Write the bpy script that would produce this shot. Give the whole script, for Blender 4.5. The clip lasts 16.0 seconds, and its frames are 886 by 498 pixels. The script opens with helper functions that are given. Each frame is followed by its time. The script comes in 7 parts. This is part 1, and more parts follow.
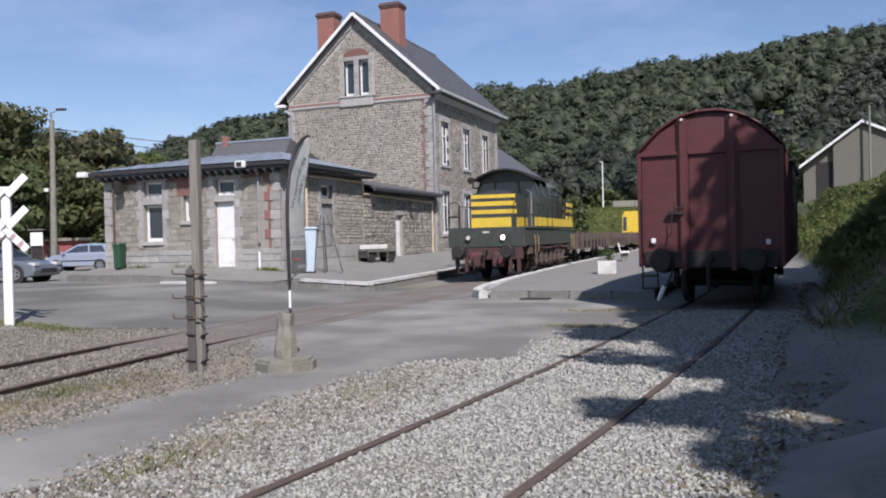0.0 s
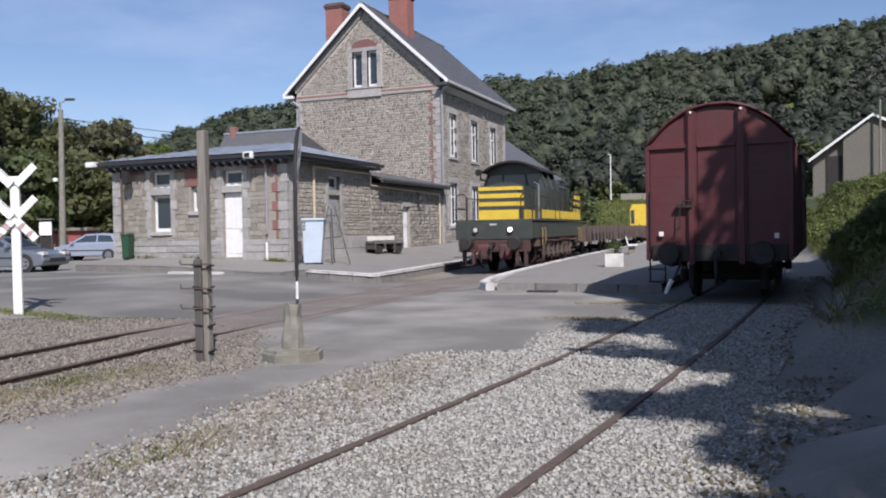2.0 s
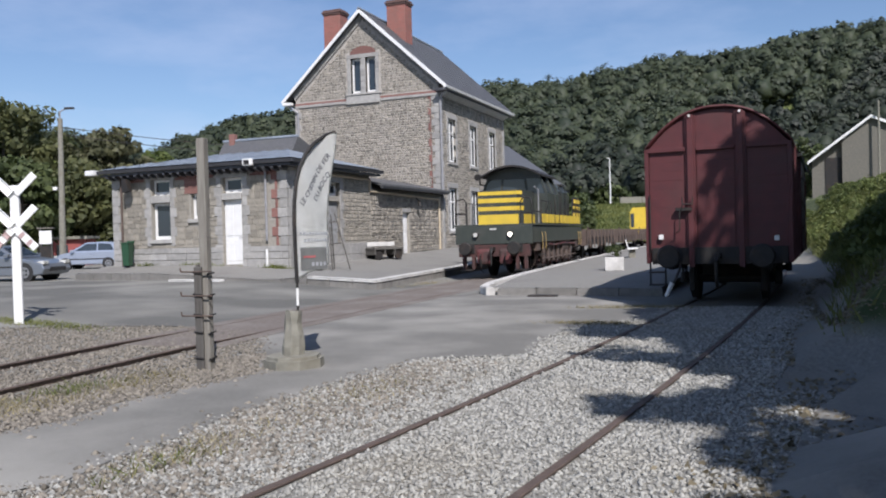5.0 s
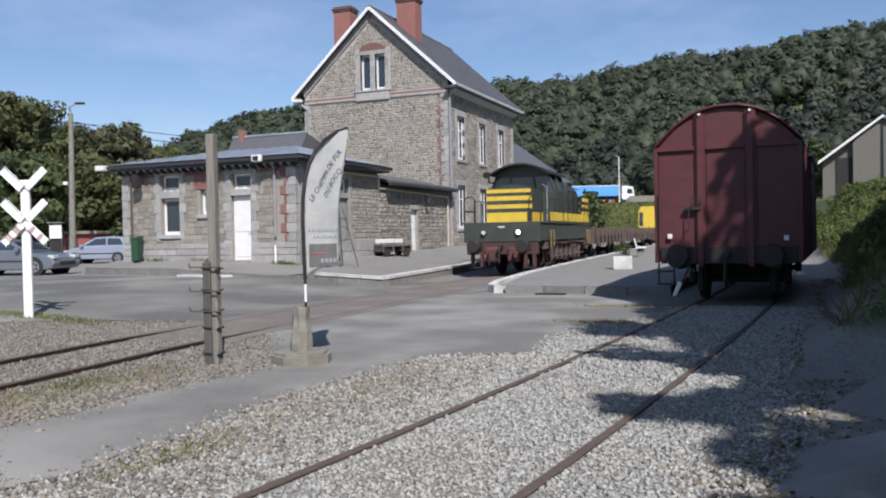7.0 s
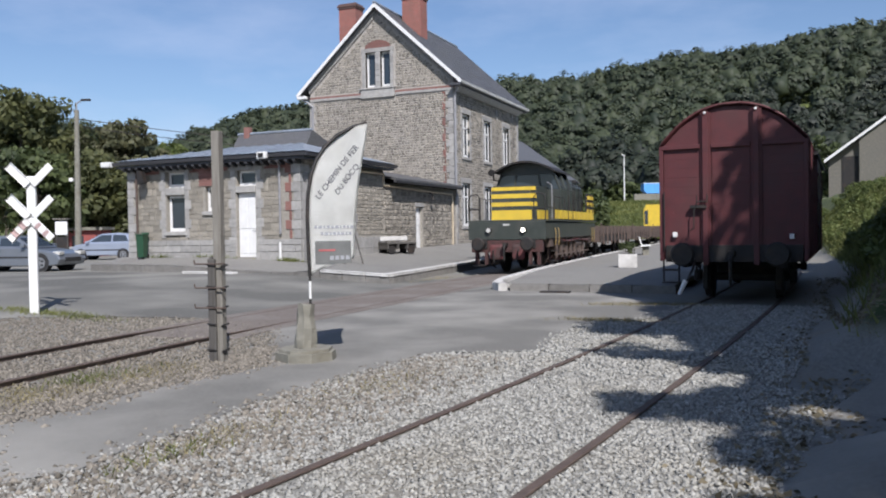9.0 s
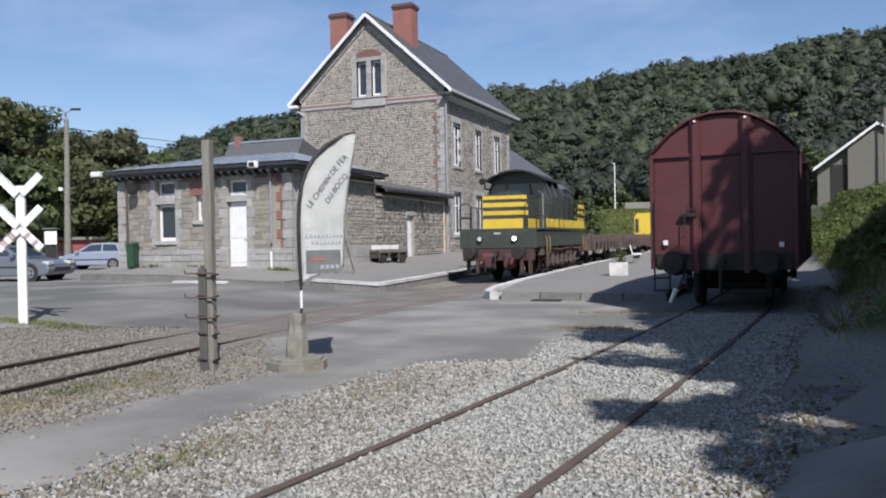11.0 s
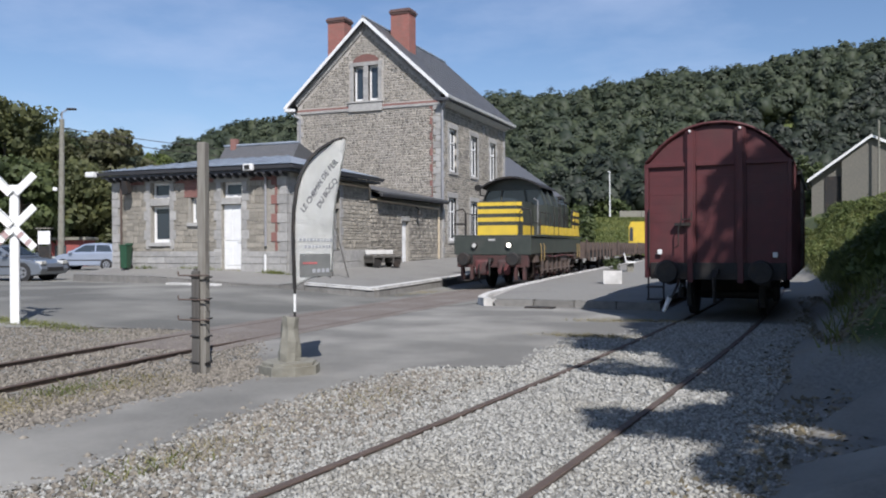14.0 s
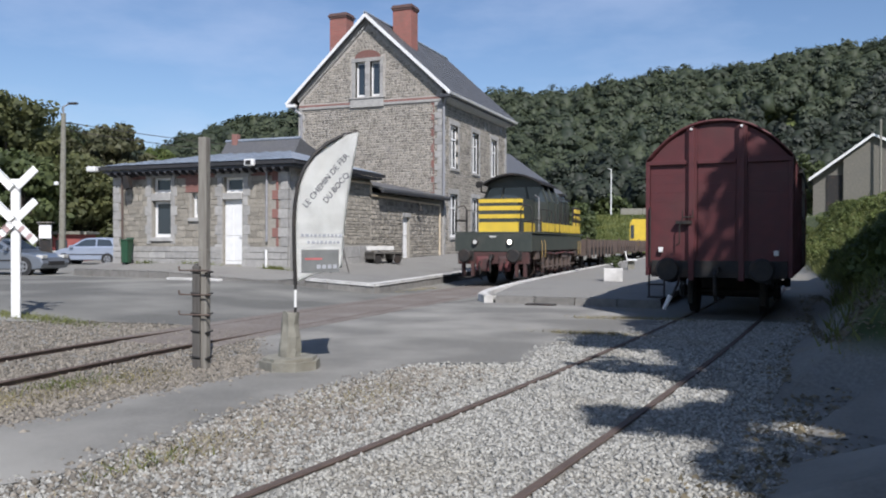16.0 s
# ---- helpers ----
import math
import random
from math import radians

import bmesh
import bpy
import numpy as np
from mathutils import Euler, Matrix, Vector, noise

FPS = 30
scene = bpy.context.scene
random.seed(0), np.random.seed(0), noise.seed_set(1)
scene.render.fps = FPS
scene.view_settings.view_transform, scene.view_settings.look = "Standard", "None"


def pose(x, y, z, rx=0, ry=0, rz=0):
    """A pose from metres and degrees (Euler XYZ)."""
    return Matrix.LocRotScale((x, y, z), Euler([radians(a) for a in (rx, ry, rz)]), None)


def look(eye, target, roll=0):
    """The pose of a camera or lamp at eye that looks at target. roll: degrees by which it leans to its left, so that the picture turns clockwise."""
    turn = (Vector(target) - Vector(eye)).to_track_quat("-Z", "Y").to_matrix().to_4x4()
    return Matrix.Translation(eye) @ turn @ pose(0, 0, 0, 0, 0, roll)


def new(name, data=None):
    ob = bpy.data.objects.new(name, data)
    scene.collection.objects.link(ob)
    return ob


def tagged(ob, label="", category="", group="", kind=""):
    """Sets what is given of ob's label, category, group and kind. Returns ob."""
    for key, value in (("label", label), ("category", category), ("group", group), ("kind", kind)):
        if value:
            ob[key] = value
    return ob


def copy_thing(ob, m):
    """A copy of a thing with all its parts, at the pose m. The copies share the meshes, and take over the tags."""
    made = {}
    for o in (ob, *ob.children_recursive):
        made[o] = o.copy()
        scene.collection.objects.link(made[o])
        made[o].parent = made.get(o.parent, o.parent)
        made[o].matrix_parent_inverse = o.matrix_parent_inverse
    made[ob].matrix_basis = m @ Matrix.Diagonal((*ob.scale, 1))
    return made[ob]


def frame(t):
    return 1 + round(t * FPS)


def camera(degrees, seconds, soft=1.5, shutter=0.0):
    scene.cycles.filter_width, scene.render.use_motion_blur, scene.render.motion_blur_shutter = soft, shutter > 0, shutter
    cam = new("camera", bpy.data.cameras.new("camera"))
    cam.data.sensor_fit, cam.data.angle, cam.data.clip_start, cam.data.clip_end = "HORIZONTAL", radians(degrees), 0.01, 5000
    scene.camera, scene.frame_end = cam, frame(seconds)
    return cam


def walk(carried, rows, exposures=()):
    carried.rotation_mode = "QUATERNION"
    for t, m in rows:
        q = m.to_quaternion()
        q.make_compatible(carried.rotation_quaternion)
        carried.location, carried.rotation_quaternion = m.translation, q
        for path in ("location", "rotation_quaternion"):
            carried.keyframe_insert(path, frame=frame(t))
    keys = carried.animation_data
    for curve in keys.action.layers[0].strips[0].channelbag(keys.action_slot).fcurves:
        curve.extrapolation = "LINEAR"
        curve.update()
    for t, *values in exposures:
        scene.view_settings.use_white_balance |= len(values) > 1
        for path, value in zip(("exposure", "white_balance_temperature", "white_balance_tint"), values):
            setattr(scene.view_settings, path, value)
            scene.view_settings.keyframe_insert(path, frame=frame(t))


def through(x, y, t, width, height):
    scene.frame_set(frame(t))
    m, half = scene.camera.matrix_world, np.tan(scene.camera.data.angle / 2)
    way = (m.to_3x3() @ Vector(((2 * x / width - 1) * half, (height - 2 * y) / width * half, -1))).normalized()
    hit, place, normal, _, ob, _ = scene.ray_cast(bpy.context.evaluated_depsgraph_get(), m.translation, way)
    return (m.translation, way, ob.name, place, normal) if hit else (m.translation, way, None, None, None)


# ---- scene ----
# the camera is held in the hand at one spot
EYE = (0.0, 0.0, 1.6)


def gaze(yaw, pitch, roll):
    y, p = radians(yaw), radians(pitch)
    way = Vector((-math.sin(y) * math.cos(p), math.cos(y) * math.cos(p), math.sin(p)))
    return look(EYE, Vector(EYE) + way, roll)


cam = camera(57.13, 16.0, soft=2.0)
walk(cam, [
    (0.0, gaze(21.513, -0.726, -1.379)),
    (0.5, gaze(21.424, -0.812, -1.643)),
    (1.0, gaze(21.694, -1.002, -0.749)),
    (1.5, gaze(21.996, -1.177, -0.829)),
    (2.0, gaze(22.025, -1.283, -1.041)),
    (2.5, gaze(21.983, -1.082, -1.156)),
    (3.0, gaze(21.950, -1.020, -1.166)),
    (3.5, gaze(21.908, -0.938, -1.256)),
    (4.0, gaze(21.851, -1.020, -1.457)),
    (6.5, gaze(22.479, -0.809, -1.350)),
    (7.0, gaze(22.597, -1.086, -1.130)),
    (7.5, gaze(22.689, -1.184, -1.218)),
    (8.0, gaze(22.812, -1.214, -1.076)),
    (8.5, gaze(22.867, -1.234, -1.233)),
    (9.0, gaze(22.929, -1.253, -0.944)),
    (11.5, gaze(22.126, -0.512, -0.976)),
    (12.0, gaze(21.919, -0.461, -0.669)),
    (12.5, gaze(21.859, -0.426, -0.546)),
    (13.0, gaze(21.913, -0.359, -0.407)),
    (13.5, gaze(21.959, -0.264, -0.488)),
    (14.0, gaze(21.911, -0.251, -0.229)),
    (14.5, gaze(21.904, -0.388, -0.143)),
    (15.0, gaze(21.898, -0.381, 0.013)),
    (15.5, gaze(21.867, -0.345, 0.008)),
    (16.0, gaze(21.970, -0.500, 0.110)),
], exposures=[(0.0, 0.46, 6130, 18), (2.0, 0.46, 6140, 19), (4.0, 0.46, 6110, 16), (9.0, 0.46, 6080, 15), (12.5, 0.46, 6060, 14), (16.0, 0.46, 6050, 14)])

# ---- light ----
SUN_TURN, SUN_HIGH = 37.0, 45.0      # light travels this far left of +y; height of the sun
world = bpy.data.worlds.new("sky")
scene.world = world
world.use_nodes = True
wn, wl = world.node_tree.nodes, world.node_tree.links
wn.clear()
sky = wn.new("ShaderNodeTexSky")
sky.sky_type, sky.sun_disc = "NISHITA", False
sky.sun_elevation, sky.sun_rotation = radians(SUN_HIGH), radians(180 - SUN_TURN)
sky.air_density, sky.dust_density, sky.ozone_density = 1.0, 0.7, 3.2
# thin high cloud
tc = wn.new("ShaderNodeTexCoord")
mp = wn.new("ShaderNodeMapping")
mp.inputs["Scale"].default_value = (1.6, 1.6, 5.0)
cloud = wn.new("ShaderNodeTexNoise")
cloud.inputs["Scale"].default_value, cloud.inputs["Detail"].default_value = 1.9, 7.0
cloud.inputs["Roughness"].default_value = 0.55
ramp = wn.new("ShaderNodeValToRGB")
ramp.color_ramp.elements[0].position, ramp.color_ramp.elements[1].position = 0.47, 0.85
mix = wn.new("ShaderNodeMix")
mix.data_type = "RGBA"
mix.inputs["B"].default_value = (5.6, 6.4, 8.0, 1)
scale = wn.new("ShaderNodeMath")
scale.operation = "MULTIPLY"
scale.inputs[1].default_value = 0.6
bg = wn.new("ShaderNodeBackground")
bg.inputs["Strength"].default_value = 0.082
wout = wn.new("ShaderNodeOutputWorld")
wl.new(tc.outputs["Generated"], mp.inputs["Vector"])
wl.new(mp.outputs["Vector"], cloud.inputs["Vector"])
wl.new(cloud.outputs["Fac"], ramp.inputs["Fac"])
wl.new(ramp.outputs["Color"], scale.inputs[0])
wl.new(scale.outputs[0], mix.inputs["Factor"])
wl.new(sky.outputs["Color"], mix.inputs["A"])
wl.new(mix.outputs["Result"], bg.inputs["Color"])
wl.new(bg.outputs["Background"], wout.inputs["Surface"])

sun = new("sun", bpy.data.lights.new("sun", "SUN"))
sun.data.energy, sun.data.angle, sun.data.color = 4.6, radians(0.6), (1.0, 0.95, 0.87)
a, e = radians(SUN_TURN), radians(SUN_HIGH)
TO_SUN = Vector((math.sin(a) * math.cos(e), -math.cos(a) * math.cos(e), math.sin(e)))
sun.matrix_world = look(TO_SUN * 60, (0, 0, 0))

# ---- materials ----


def material(name, colour, colour2=None, rough=0.8, metal=0.0, scale=8.0, bump=0.0, fine=60.0, spread=0.5,
             dirt=None, dirt_scale=0.6, dirt_amount=0.5, vary=0.0, emit=0.0, stretch=(1, 1, 1), coat=0.0, dirt_lo=0.5, dirt_hi=0.72):
    """Two-scale procedural surface: grain between two colours, larger stains, fine relief, and variation per piece."""
    m = bpy.data.materials.new(name)
    m.use_nodes = True
    n, l = m.node_tree.nodes, m.node_tree.links
    b = n["Principled BSDF"]
    b.inputs["Roughness"].default_value, b.inputs["Metallic"].default_value = rough, metal
    b.inputs["Coat Weight"].default_value = coat
    co = n.new("ShaderNodeTexCoord")
    mapping = n.new("ShaderNodeMapping")
    mapping.inputs["Scale"].default_value = stretch
    l.new(co.outputs["Object"], mapping.inputs["Vector"])
    c2 = colour2 or tuple(c * 0.72 for c in colour)
    grain = n.new("ShaderNodeTexNoise")
    grain.inputs["Scale"].default_value, grain.inputs["Detail"].default_value = scale, 5.0
    l.new(mapping.outputs["Vector"], grain.inputs["Vector"])
    r = n.new("ShaderNodeValToRGB")
    r.color_ramp.elements[0].position, r.color_ramp.elements[1].position = 0.5 - spread / 2, 0.5 + spread / 2
    r.color_ramp.elements[0].color, r.color_ramp.elements[1].color = (*c2, 1), (*colour, 1)
    l.new(grain.outputs["Fac"], r.inputs["Fac"])
    out = r.outputs["Color"]
    if dirt:
        big = n.new("ShaderNodeTexNoise")
        big.inputs["Scale"].default_value, big.inputs["Detail"].default_value = dirt_scale, 6.0
        l.new(mapping.outputs["Vector"], big.inputs["Vector"])
        rr = n.new("ShaderNodeMapRange")
        rr.inputs["From Min"].default_value, rr.inputs["From Max"].default_value = dirt_lo, dirt_hi
        rr.inputs["To Max"].default_value = dirt_amount
        l.new(big.outputs["Fac"], rr.inputs["Value"])
        mx = n.new("ShaderNodeMix")
        mx.data_type = "RGBA"
        mx.inputs["B"].default_value = (*dirt, 1)
        l.new(rr.outputs["Result"], mx.inputs["Factor"])
        l.new(out, mx.inputs["A"])
        out = mx.outputs["Result"]
    if vary:
        info = n.new("ShaderNodeObjectInfo")
        geo = n.new("ShaderNodeNewGeometry")
        add = n.new("ShaderNodeMath")
        add.operation = "ADD"
        l.new(info.outputs["Random"], add.inputs[0])
        l.new(geo.outputs["Random Per Island"], add.inputs[1])
        fr = n.new("ShaderNodeMath")
        fr.operation = "FRACT"
        l.new(add.outputs[0], fr.inputs[0])
        vr = n.new("ShaderNodeMapRange")
        vr.inputs["To Min"].default_value, vr.inputs["To Max"].default_value = 1 - vary, 1 + vary
        l.new(fr.outputs[0], vr.inputs["Value"])
        hsv = n.new("ShaderNodeHueSaturation")
        l.new(vr.outputs["Result"], hsv.inputs["Value"])
        l.new(out, hsv.inputs["Color"])
        out = hsv.outputs["Color"]
    l.new(out, b.inputs["Base Color"])
    if bump:
        fn = n.new("ShaderNodeTexNoise")
        fn.inputs["Scale"].default_value, fn.inputs["Detail"].default_value = fine, 4.0
        l.new(mapping.outputs["Vector"], fn.inputs["Vector"])
        bp = n.new("ShaderNodeBump")
        bp.inputs["Strength"].default_value, bp.inputs["Distance"].default_value = min(bump, 1.0), 0.02
        l.new(fn.outputs["Fac"], bp.inputs["Height"])
        l.new(bp.outputs["Normal"], b.inputs["Normal"])
    if emit:
        b.inputs["Emission Color"].default_value = (*colour, 1)
        b.inputs["Emission Strength"].default_value = emit
    return m


def glass_material(name, tint=(0.03, 0.04, 0.05)):
    m = bpy.data.materials.new(name)
    m.use_nodes = True
    b = m.node_tree.nodes["Principled BSDF"]
    b.inputs["Base Color"].default_value = (*tint, 1)
    b.inputs["Roughness"].default_value = 0.06
    b.inputs["Specular IOR Level"].default_value = 0.7
    return m


STONE = material("rubble_stone", (0.30, 0.275, 0.23), (0.165, 0.15, 0.125), 0.9, scale=5, bump=0.6, fine=35, vary=0.34,
                 dirt=(0.16, 0.15, 0.14), dirt_scale=0.5, dirt_amount=0.45)
ANNEXSTONE = material("brown_grey_rubble", (0.30, 0.275, 0.228), (0.195, 0.18, 0.15), 0.9, scale=5, bump=0.6, fine=35, vary=0.2,
                      dirt=(0.20, 0.185, 0.15), dirt_scale=0.7, dirt_amount=0.6)
ANNEXMORTAR = material("grey_mortar", (0.31, 0.29, 0.25), (0.23, 0.215, 0.185), 0.95, scale=9, bump=0.5, fine=80)
MORTAR = material("mortar", (0.40, 0.375, 0.335), (0.30, 0.28, 0.25), 0.95, scale=9, bump=0.5, fine=80)
DRESSED = material("blue_limestone", (0.35, 0.34, 0.32), (0.25, 0.245, 0.23), 0.8, scale=6, bump=0.25, fine=50, vary=0.14,
                   dirt=(0.17, 0.17, 0.165), dirt_scale=1.2, dirt_amount=0.5)
BRICK = material("red_brick", (0.22, 0.105, 0.088), (0.17, 0.088, 0.074), 0.88, scale=14, bump=0.4, fine=70, vary=0.2,
                 dirt=(0.15, 0.11, 0.10), dirt_scale=0.8, dirt_amount=0.4)
SOOTBRICK = material("sooty_brick", (0.13, 0.075, 0.065), (0.085, 0.055, 0.05), 0.9, scale=12, bump=0.4, fine=70)
SLATE = material("slate", (0.092, 0.092, 0.096), (0.06, 0.061, 0.063), 0.55, scale=10, bump=0.2, fine=40, vary=0.22,
                 dirt=(0.10, 0.10, 0.085), dirt_scale=0.7, dirt_amount=0.4)
ZINC = material("zinc", (0.30, 0.34, 0.39), (0.20, 0.23, 0.27), 0.5, 0.25, scale=3, dirt=(0.13, 0.14, 0.155), dirt_scale=0.8)
WHITE = material("white_paint", (0.72, 0.72, 0.71), (0.62, 0.62, 0.60), 0.5, scale=5, bump=0.06, dirt=(0.5, 0.48, 0.44), dirt_scale=2.5, dirt_amount=0.35)
GLASS = glass_material("window_glass")
BLINDS = material("curtain", (0.55, 0.55, 0.53), rough=0.9, scale=10)
DARKWOOD = material("dark_fascia", (0.06, 0.062, 0.07), (0.035, 0.036, 0.04), 0.6, scale=6, bump=0.1)
YPIPE = material("yellow_pipe", (0.56, 0.47, 0.34), rough=0.5, scale=8)
GREYPIPE = material("grey_pipe", (0.28, 0.28, 0.29), rough=0.5, scale=8)
MAROON = material("oxide_red_boards", (0.092, 0.019, 0.021), (0.062, 0.015, 0.017), 0.6, scale=4, bump=0.15, fine=45,
                  dirt=(0.06, 0.03, 0.027), dirt_scale=0.9, dirt_amount=0.5)
BLACKIRON = material("black_iron", (0.03, 0.028, 0.027), (0.018, 0.017, 0.016), 0.65, 0.3, scale=10, bump=0.2,
                     dirt=(0.07, 0.045, 0.03), dirt_scale=3, dirt_amount=0.5)
RUST = material("rusty_steel", (0.135, 0.098, 0.08), (0.085, 0.066, 0.057), 0.8, 0.3, scale=14, bump=0.4, fine=60,
                dirt=(0.07, 0.05, 0.042), dirt_scale=2)
RAILTOP = material("worn_rail_head", (0.20, 0.16, 0.14), (0.13, 0.10, 0.085), 0.5, 0.6, scale=10)
GREEN = material("loco_green", (0.045, 0.052, 0.043), (0.030, 0.036, 0.031), 0.45, scale=4, dirt=(0.075, 0.07, 0.06), dirt_scale=1.3, dirt_amount=0.55)
YELLOW = material("loco_yellow", (0.66, 0.48, 0.04), (0.52, 0.36, 0.04), 0.45, scale=4, dirt=(0.30, 0.22, 0.05), dirt_scale=2, dirt_amount=0.45)
REDBEAM = material("buffer_red", (0.15, 0.035, 0.037), (0.075, 0.027, 0.026), 0.7, scale=5, dirt=(0.045, 0.03, 0.027), dirt_scale=2.4, dirt_amount=0.9, dirt_lo=0.42, dirt_hi=0.6)
LAMP = material("lamp_lens", (1.0, 0.93, 0.75), rough=0.2, emit=2.5)
DEADLAMP = material("unlit_lamp", (0.55, 0.55, 0.52), rough=0.15)
ASPHALT = material("asphalt", (0.122, 0.12, 0.108), (0.084, 0.083, 0.074), 0.92, scale=30, bump=0.35, fine=140,
                   dirt=(0.218, 0.213, 0.19), dirt_scale=0.33, dirt_amount=0.9, dirt_lo=0.42, dirt_hi=0.66)
DUSTYASPHALT = material("dusty_asphalt", (0.165, 0.161, 0.146), (0.12, 0.117, 0.105), 0.94, scale=26, bump=0.4, fine=120,
                        dirt=(0.275, 0.266, 0.24), dirt_scale=0.45, dirt_amount=0.9, dirt_lo=0.42, dirt_hi=0.66)
TRACKDIRT = material("oily_track_dirt", (0.17, 0.145, 0.125), (0.11, 0.094, 0.082), 0.95, scale=9, bump=0.5, fine=60, dirt=(0.20, 0.185, 0.165), dirt_scale=0.8, dirt_amount=0.8)
GRAVEL = material("gravel_bed", (0.225, 0.222, 0.20), (0.135, 0.132, 0.118), 0.95, scale=22, bump=1.0, fine=26,
                  dirt=(0.22, 0.18, 0.12), dirt_scale=0.5, dirt_amount=0.5)
PEBBLE = material("crushed_stone", (0.325, 0.322, 0.295), (0.225, 0.222, 0.20), 0.92, scale=20, bump=0.3, vary=0.34,
                  dirt=(0.25, 0.235, 0.195), dirt_scale=0.7, dirt_amount=0.7)
OLDPEBBLE = material("weathered_ballast", (0.215, 0.195, 0.162), (0.115, 0.102, 0.082), 0.92, scale=20, bump=0.3, vary=0.42)
KERB = material("white_kerb", (0.62, 0.61, 0.58), (0.42, 0.41, 0.39), 0.8, scale=5, bump=0.2, dirt=(0.28, 0.27, 0.25), dirt_scale=1.6, dirt_amount=0.7)
STONEKERB = material("stone_kerb", (0.215, 0.205, 0.188), (0.14, 0.135, 0.122), 0.85, scale=6, bump=0.3, vary=0.15, dirt=(0.13, 0.125, 0.115), dirt_scale=1.5)
PAVING = material("platform_paving", (0.215, 0.209, 0.19), (0.16, 0.156, 0.142), 0.9, scale=16, bump=0.3, fine=90,
                  dirt=(0.15, 0.14, 0.132), dirt_scale=0.7, dirt_amount=0.6)
GRASSGROUND = material("grassy_earth", (0.085, 0.10, 0.035), (0.10, 0.085, 0.045), 0.95, scale=2, bump=0.8, fine=20)
OLDWOOD = material("weathered_wood", (0.235, 0.225, 0.195), (0.13, 0.118, 0.10), 0.9, scale=6, bump=0.6, fine=14, stretch=(4, 4, 0.35),
                   dirt=(0.075, 0.065, 0.055), dirt_scale=1.1, dirt_amount=0.7)
CONCRETE = material("weathered_concrete", (0.235, 0.228, 0.19), (0.14, 0.134, 0.108), 0.9, scale=7, bump=0.5, fine=50, dirt=(0.14, 0.125, 0.09), dirt_scale=2.2, dirt_amount=0.7)
GREYDOOR = material("grey_door_paint", (0.30, 0.31, 0.31), (0.2, 0.2, 0.2), 0.7, scale=6, dirt=(0.15, 0.14, 0.13), dirt_scale=2)


def brickwork(name):
    """Coursed red brick for stacks that stay far off."""
    m = bpy.data.materials.new(name)
    m.use_nodes = True
    n, l = m.node_tree.nodes, m.node_tree.links
    b = n["Principled BSDF"]
    b.inputs["Roughness"].default_value = 0.9
    co = n.new("ShaderNodeTexCoord")
    mp_ = n.new("ShaderNodeMapping")
    mp_.inputs["Rotation"].default_value = (radians(90), 0, 0)
    t = n.new("ShaderNodeTexBrick")
    t.inputs["Color1"].default_value, t.inputs["Color2"].default_value = (0.36, 0.105, 0.085, 1), (0.27, 0.085, 0.068, 1)
    t.inputs["Mortar"].default_value = (0.26, 0.17, 0.14, 1)
    t.inputs["Scale"].default_value = 1.0
    t.inputs["Brick Width"].default_value, t.inputs["Row Height"].default_value, t.inputs["Mortar Size"].default_value = 0.22, 0.075, 0.008
    ns = n.new("ShaderNodeTexNoise")
    ns.inputs["Scale"].default_value = 1.6
    mx = n.new("ShaderNodeMix")
    mx.data_type = "RGBA"
    mx.inputs["B"].default_value = (0.16, 0.09, 0.075, 1)
    l.new(co.outputs["Object"], mp_.inputs["Vector"])
    l.new(mp_.outputs["Vector"], t.inputs["Vector"])
    l.new(co.outputs["Object"], ns.inputs["Vector"])
    l.new(ns.outputs["Fac"], mx.inputs["Factor"])
    l.new(t.outputs["Color"], mx.inputs["A"])
    l.new(mx.outputs["Result"], b.inputs["Base Color"])
    return m


CHIMNEY = brickwork("chimney_brick")

# ---- building helpers ----


def box(bm, x0, y0, z0, x1, y1, z1, m=None, bevel=0.0):
    """A box between two corners, turned by m; bevel rounds its edges."""
    r = bmesh.ops.create_cube(bm, size=1.0)
    vs = r["verts"]
    c = Vector(((x0 + x1) / 2, (y0 + y1) / 2, (z0 + z1) / 2))
    s = (abs(x1 - x0), abs(y1 - y0), abs(z1 - z0))
    for v in vs:
        v.co = Vector((v.co.x * s[0], v.co.y * s[1], v.co.z * s[2])) + c
        if m:
            v.co = m @ v.co
    if bevel:
        es = list({e for v in vs for e in v.link_edges})
        bmesh.ops.bevel(bm, geom=es, offset=bevel, segments=2, affect="EDGES", profile=0.6)
    return bm


def rod(bm, p, q, r0, r1=None, n=10):
    """A round bar from p to q."""
    p, q = Vector(p), Vector(q)
    r1 = r0 if r1 is None else r1
    d = q - p
    turn = d.to_track_quat("Z", "Y").to_matrix().to_4x4()
    bmesh.ops.create_cone(bm, cap_ends=True, segments=n, radius1=r0, radius2=r1, depth=d.length,
                          matrix=Matrix.Translation((p + q) / 2) @ turn)
    return bm


def tube(bm, pts, r, n=8):
    for p, q in zip(pts, pts[1:]):
        rod(bm, p, q, r, r, n)
    return bm


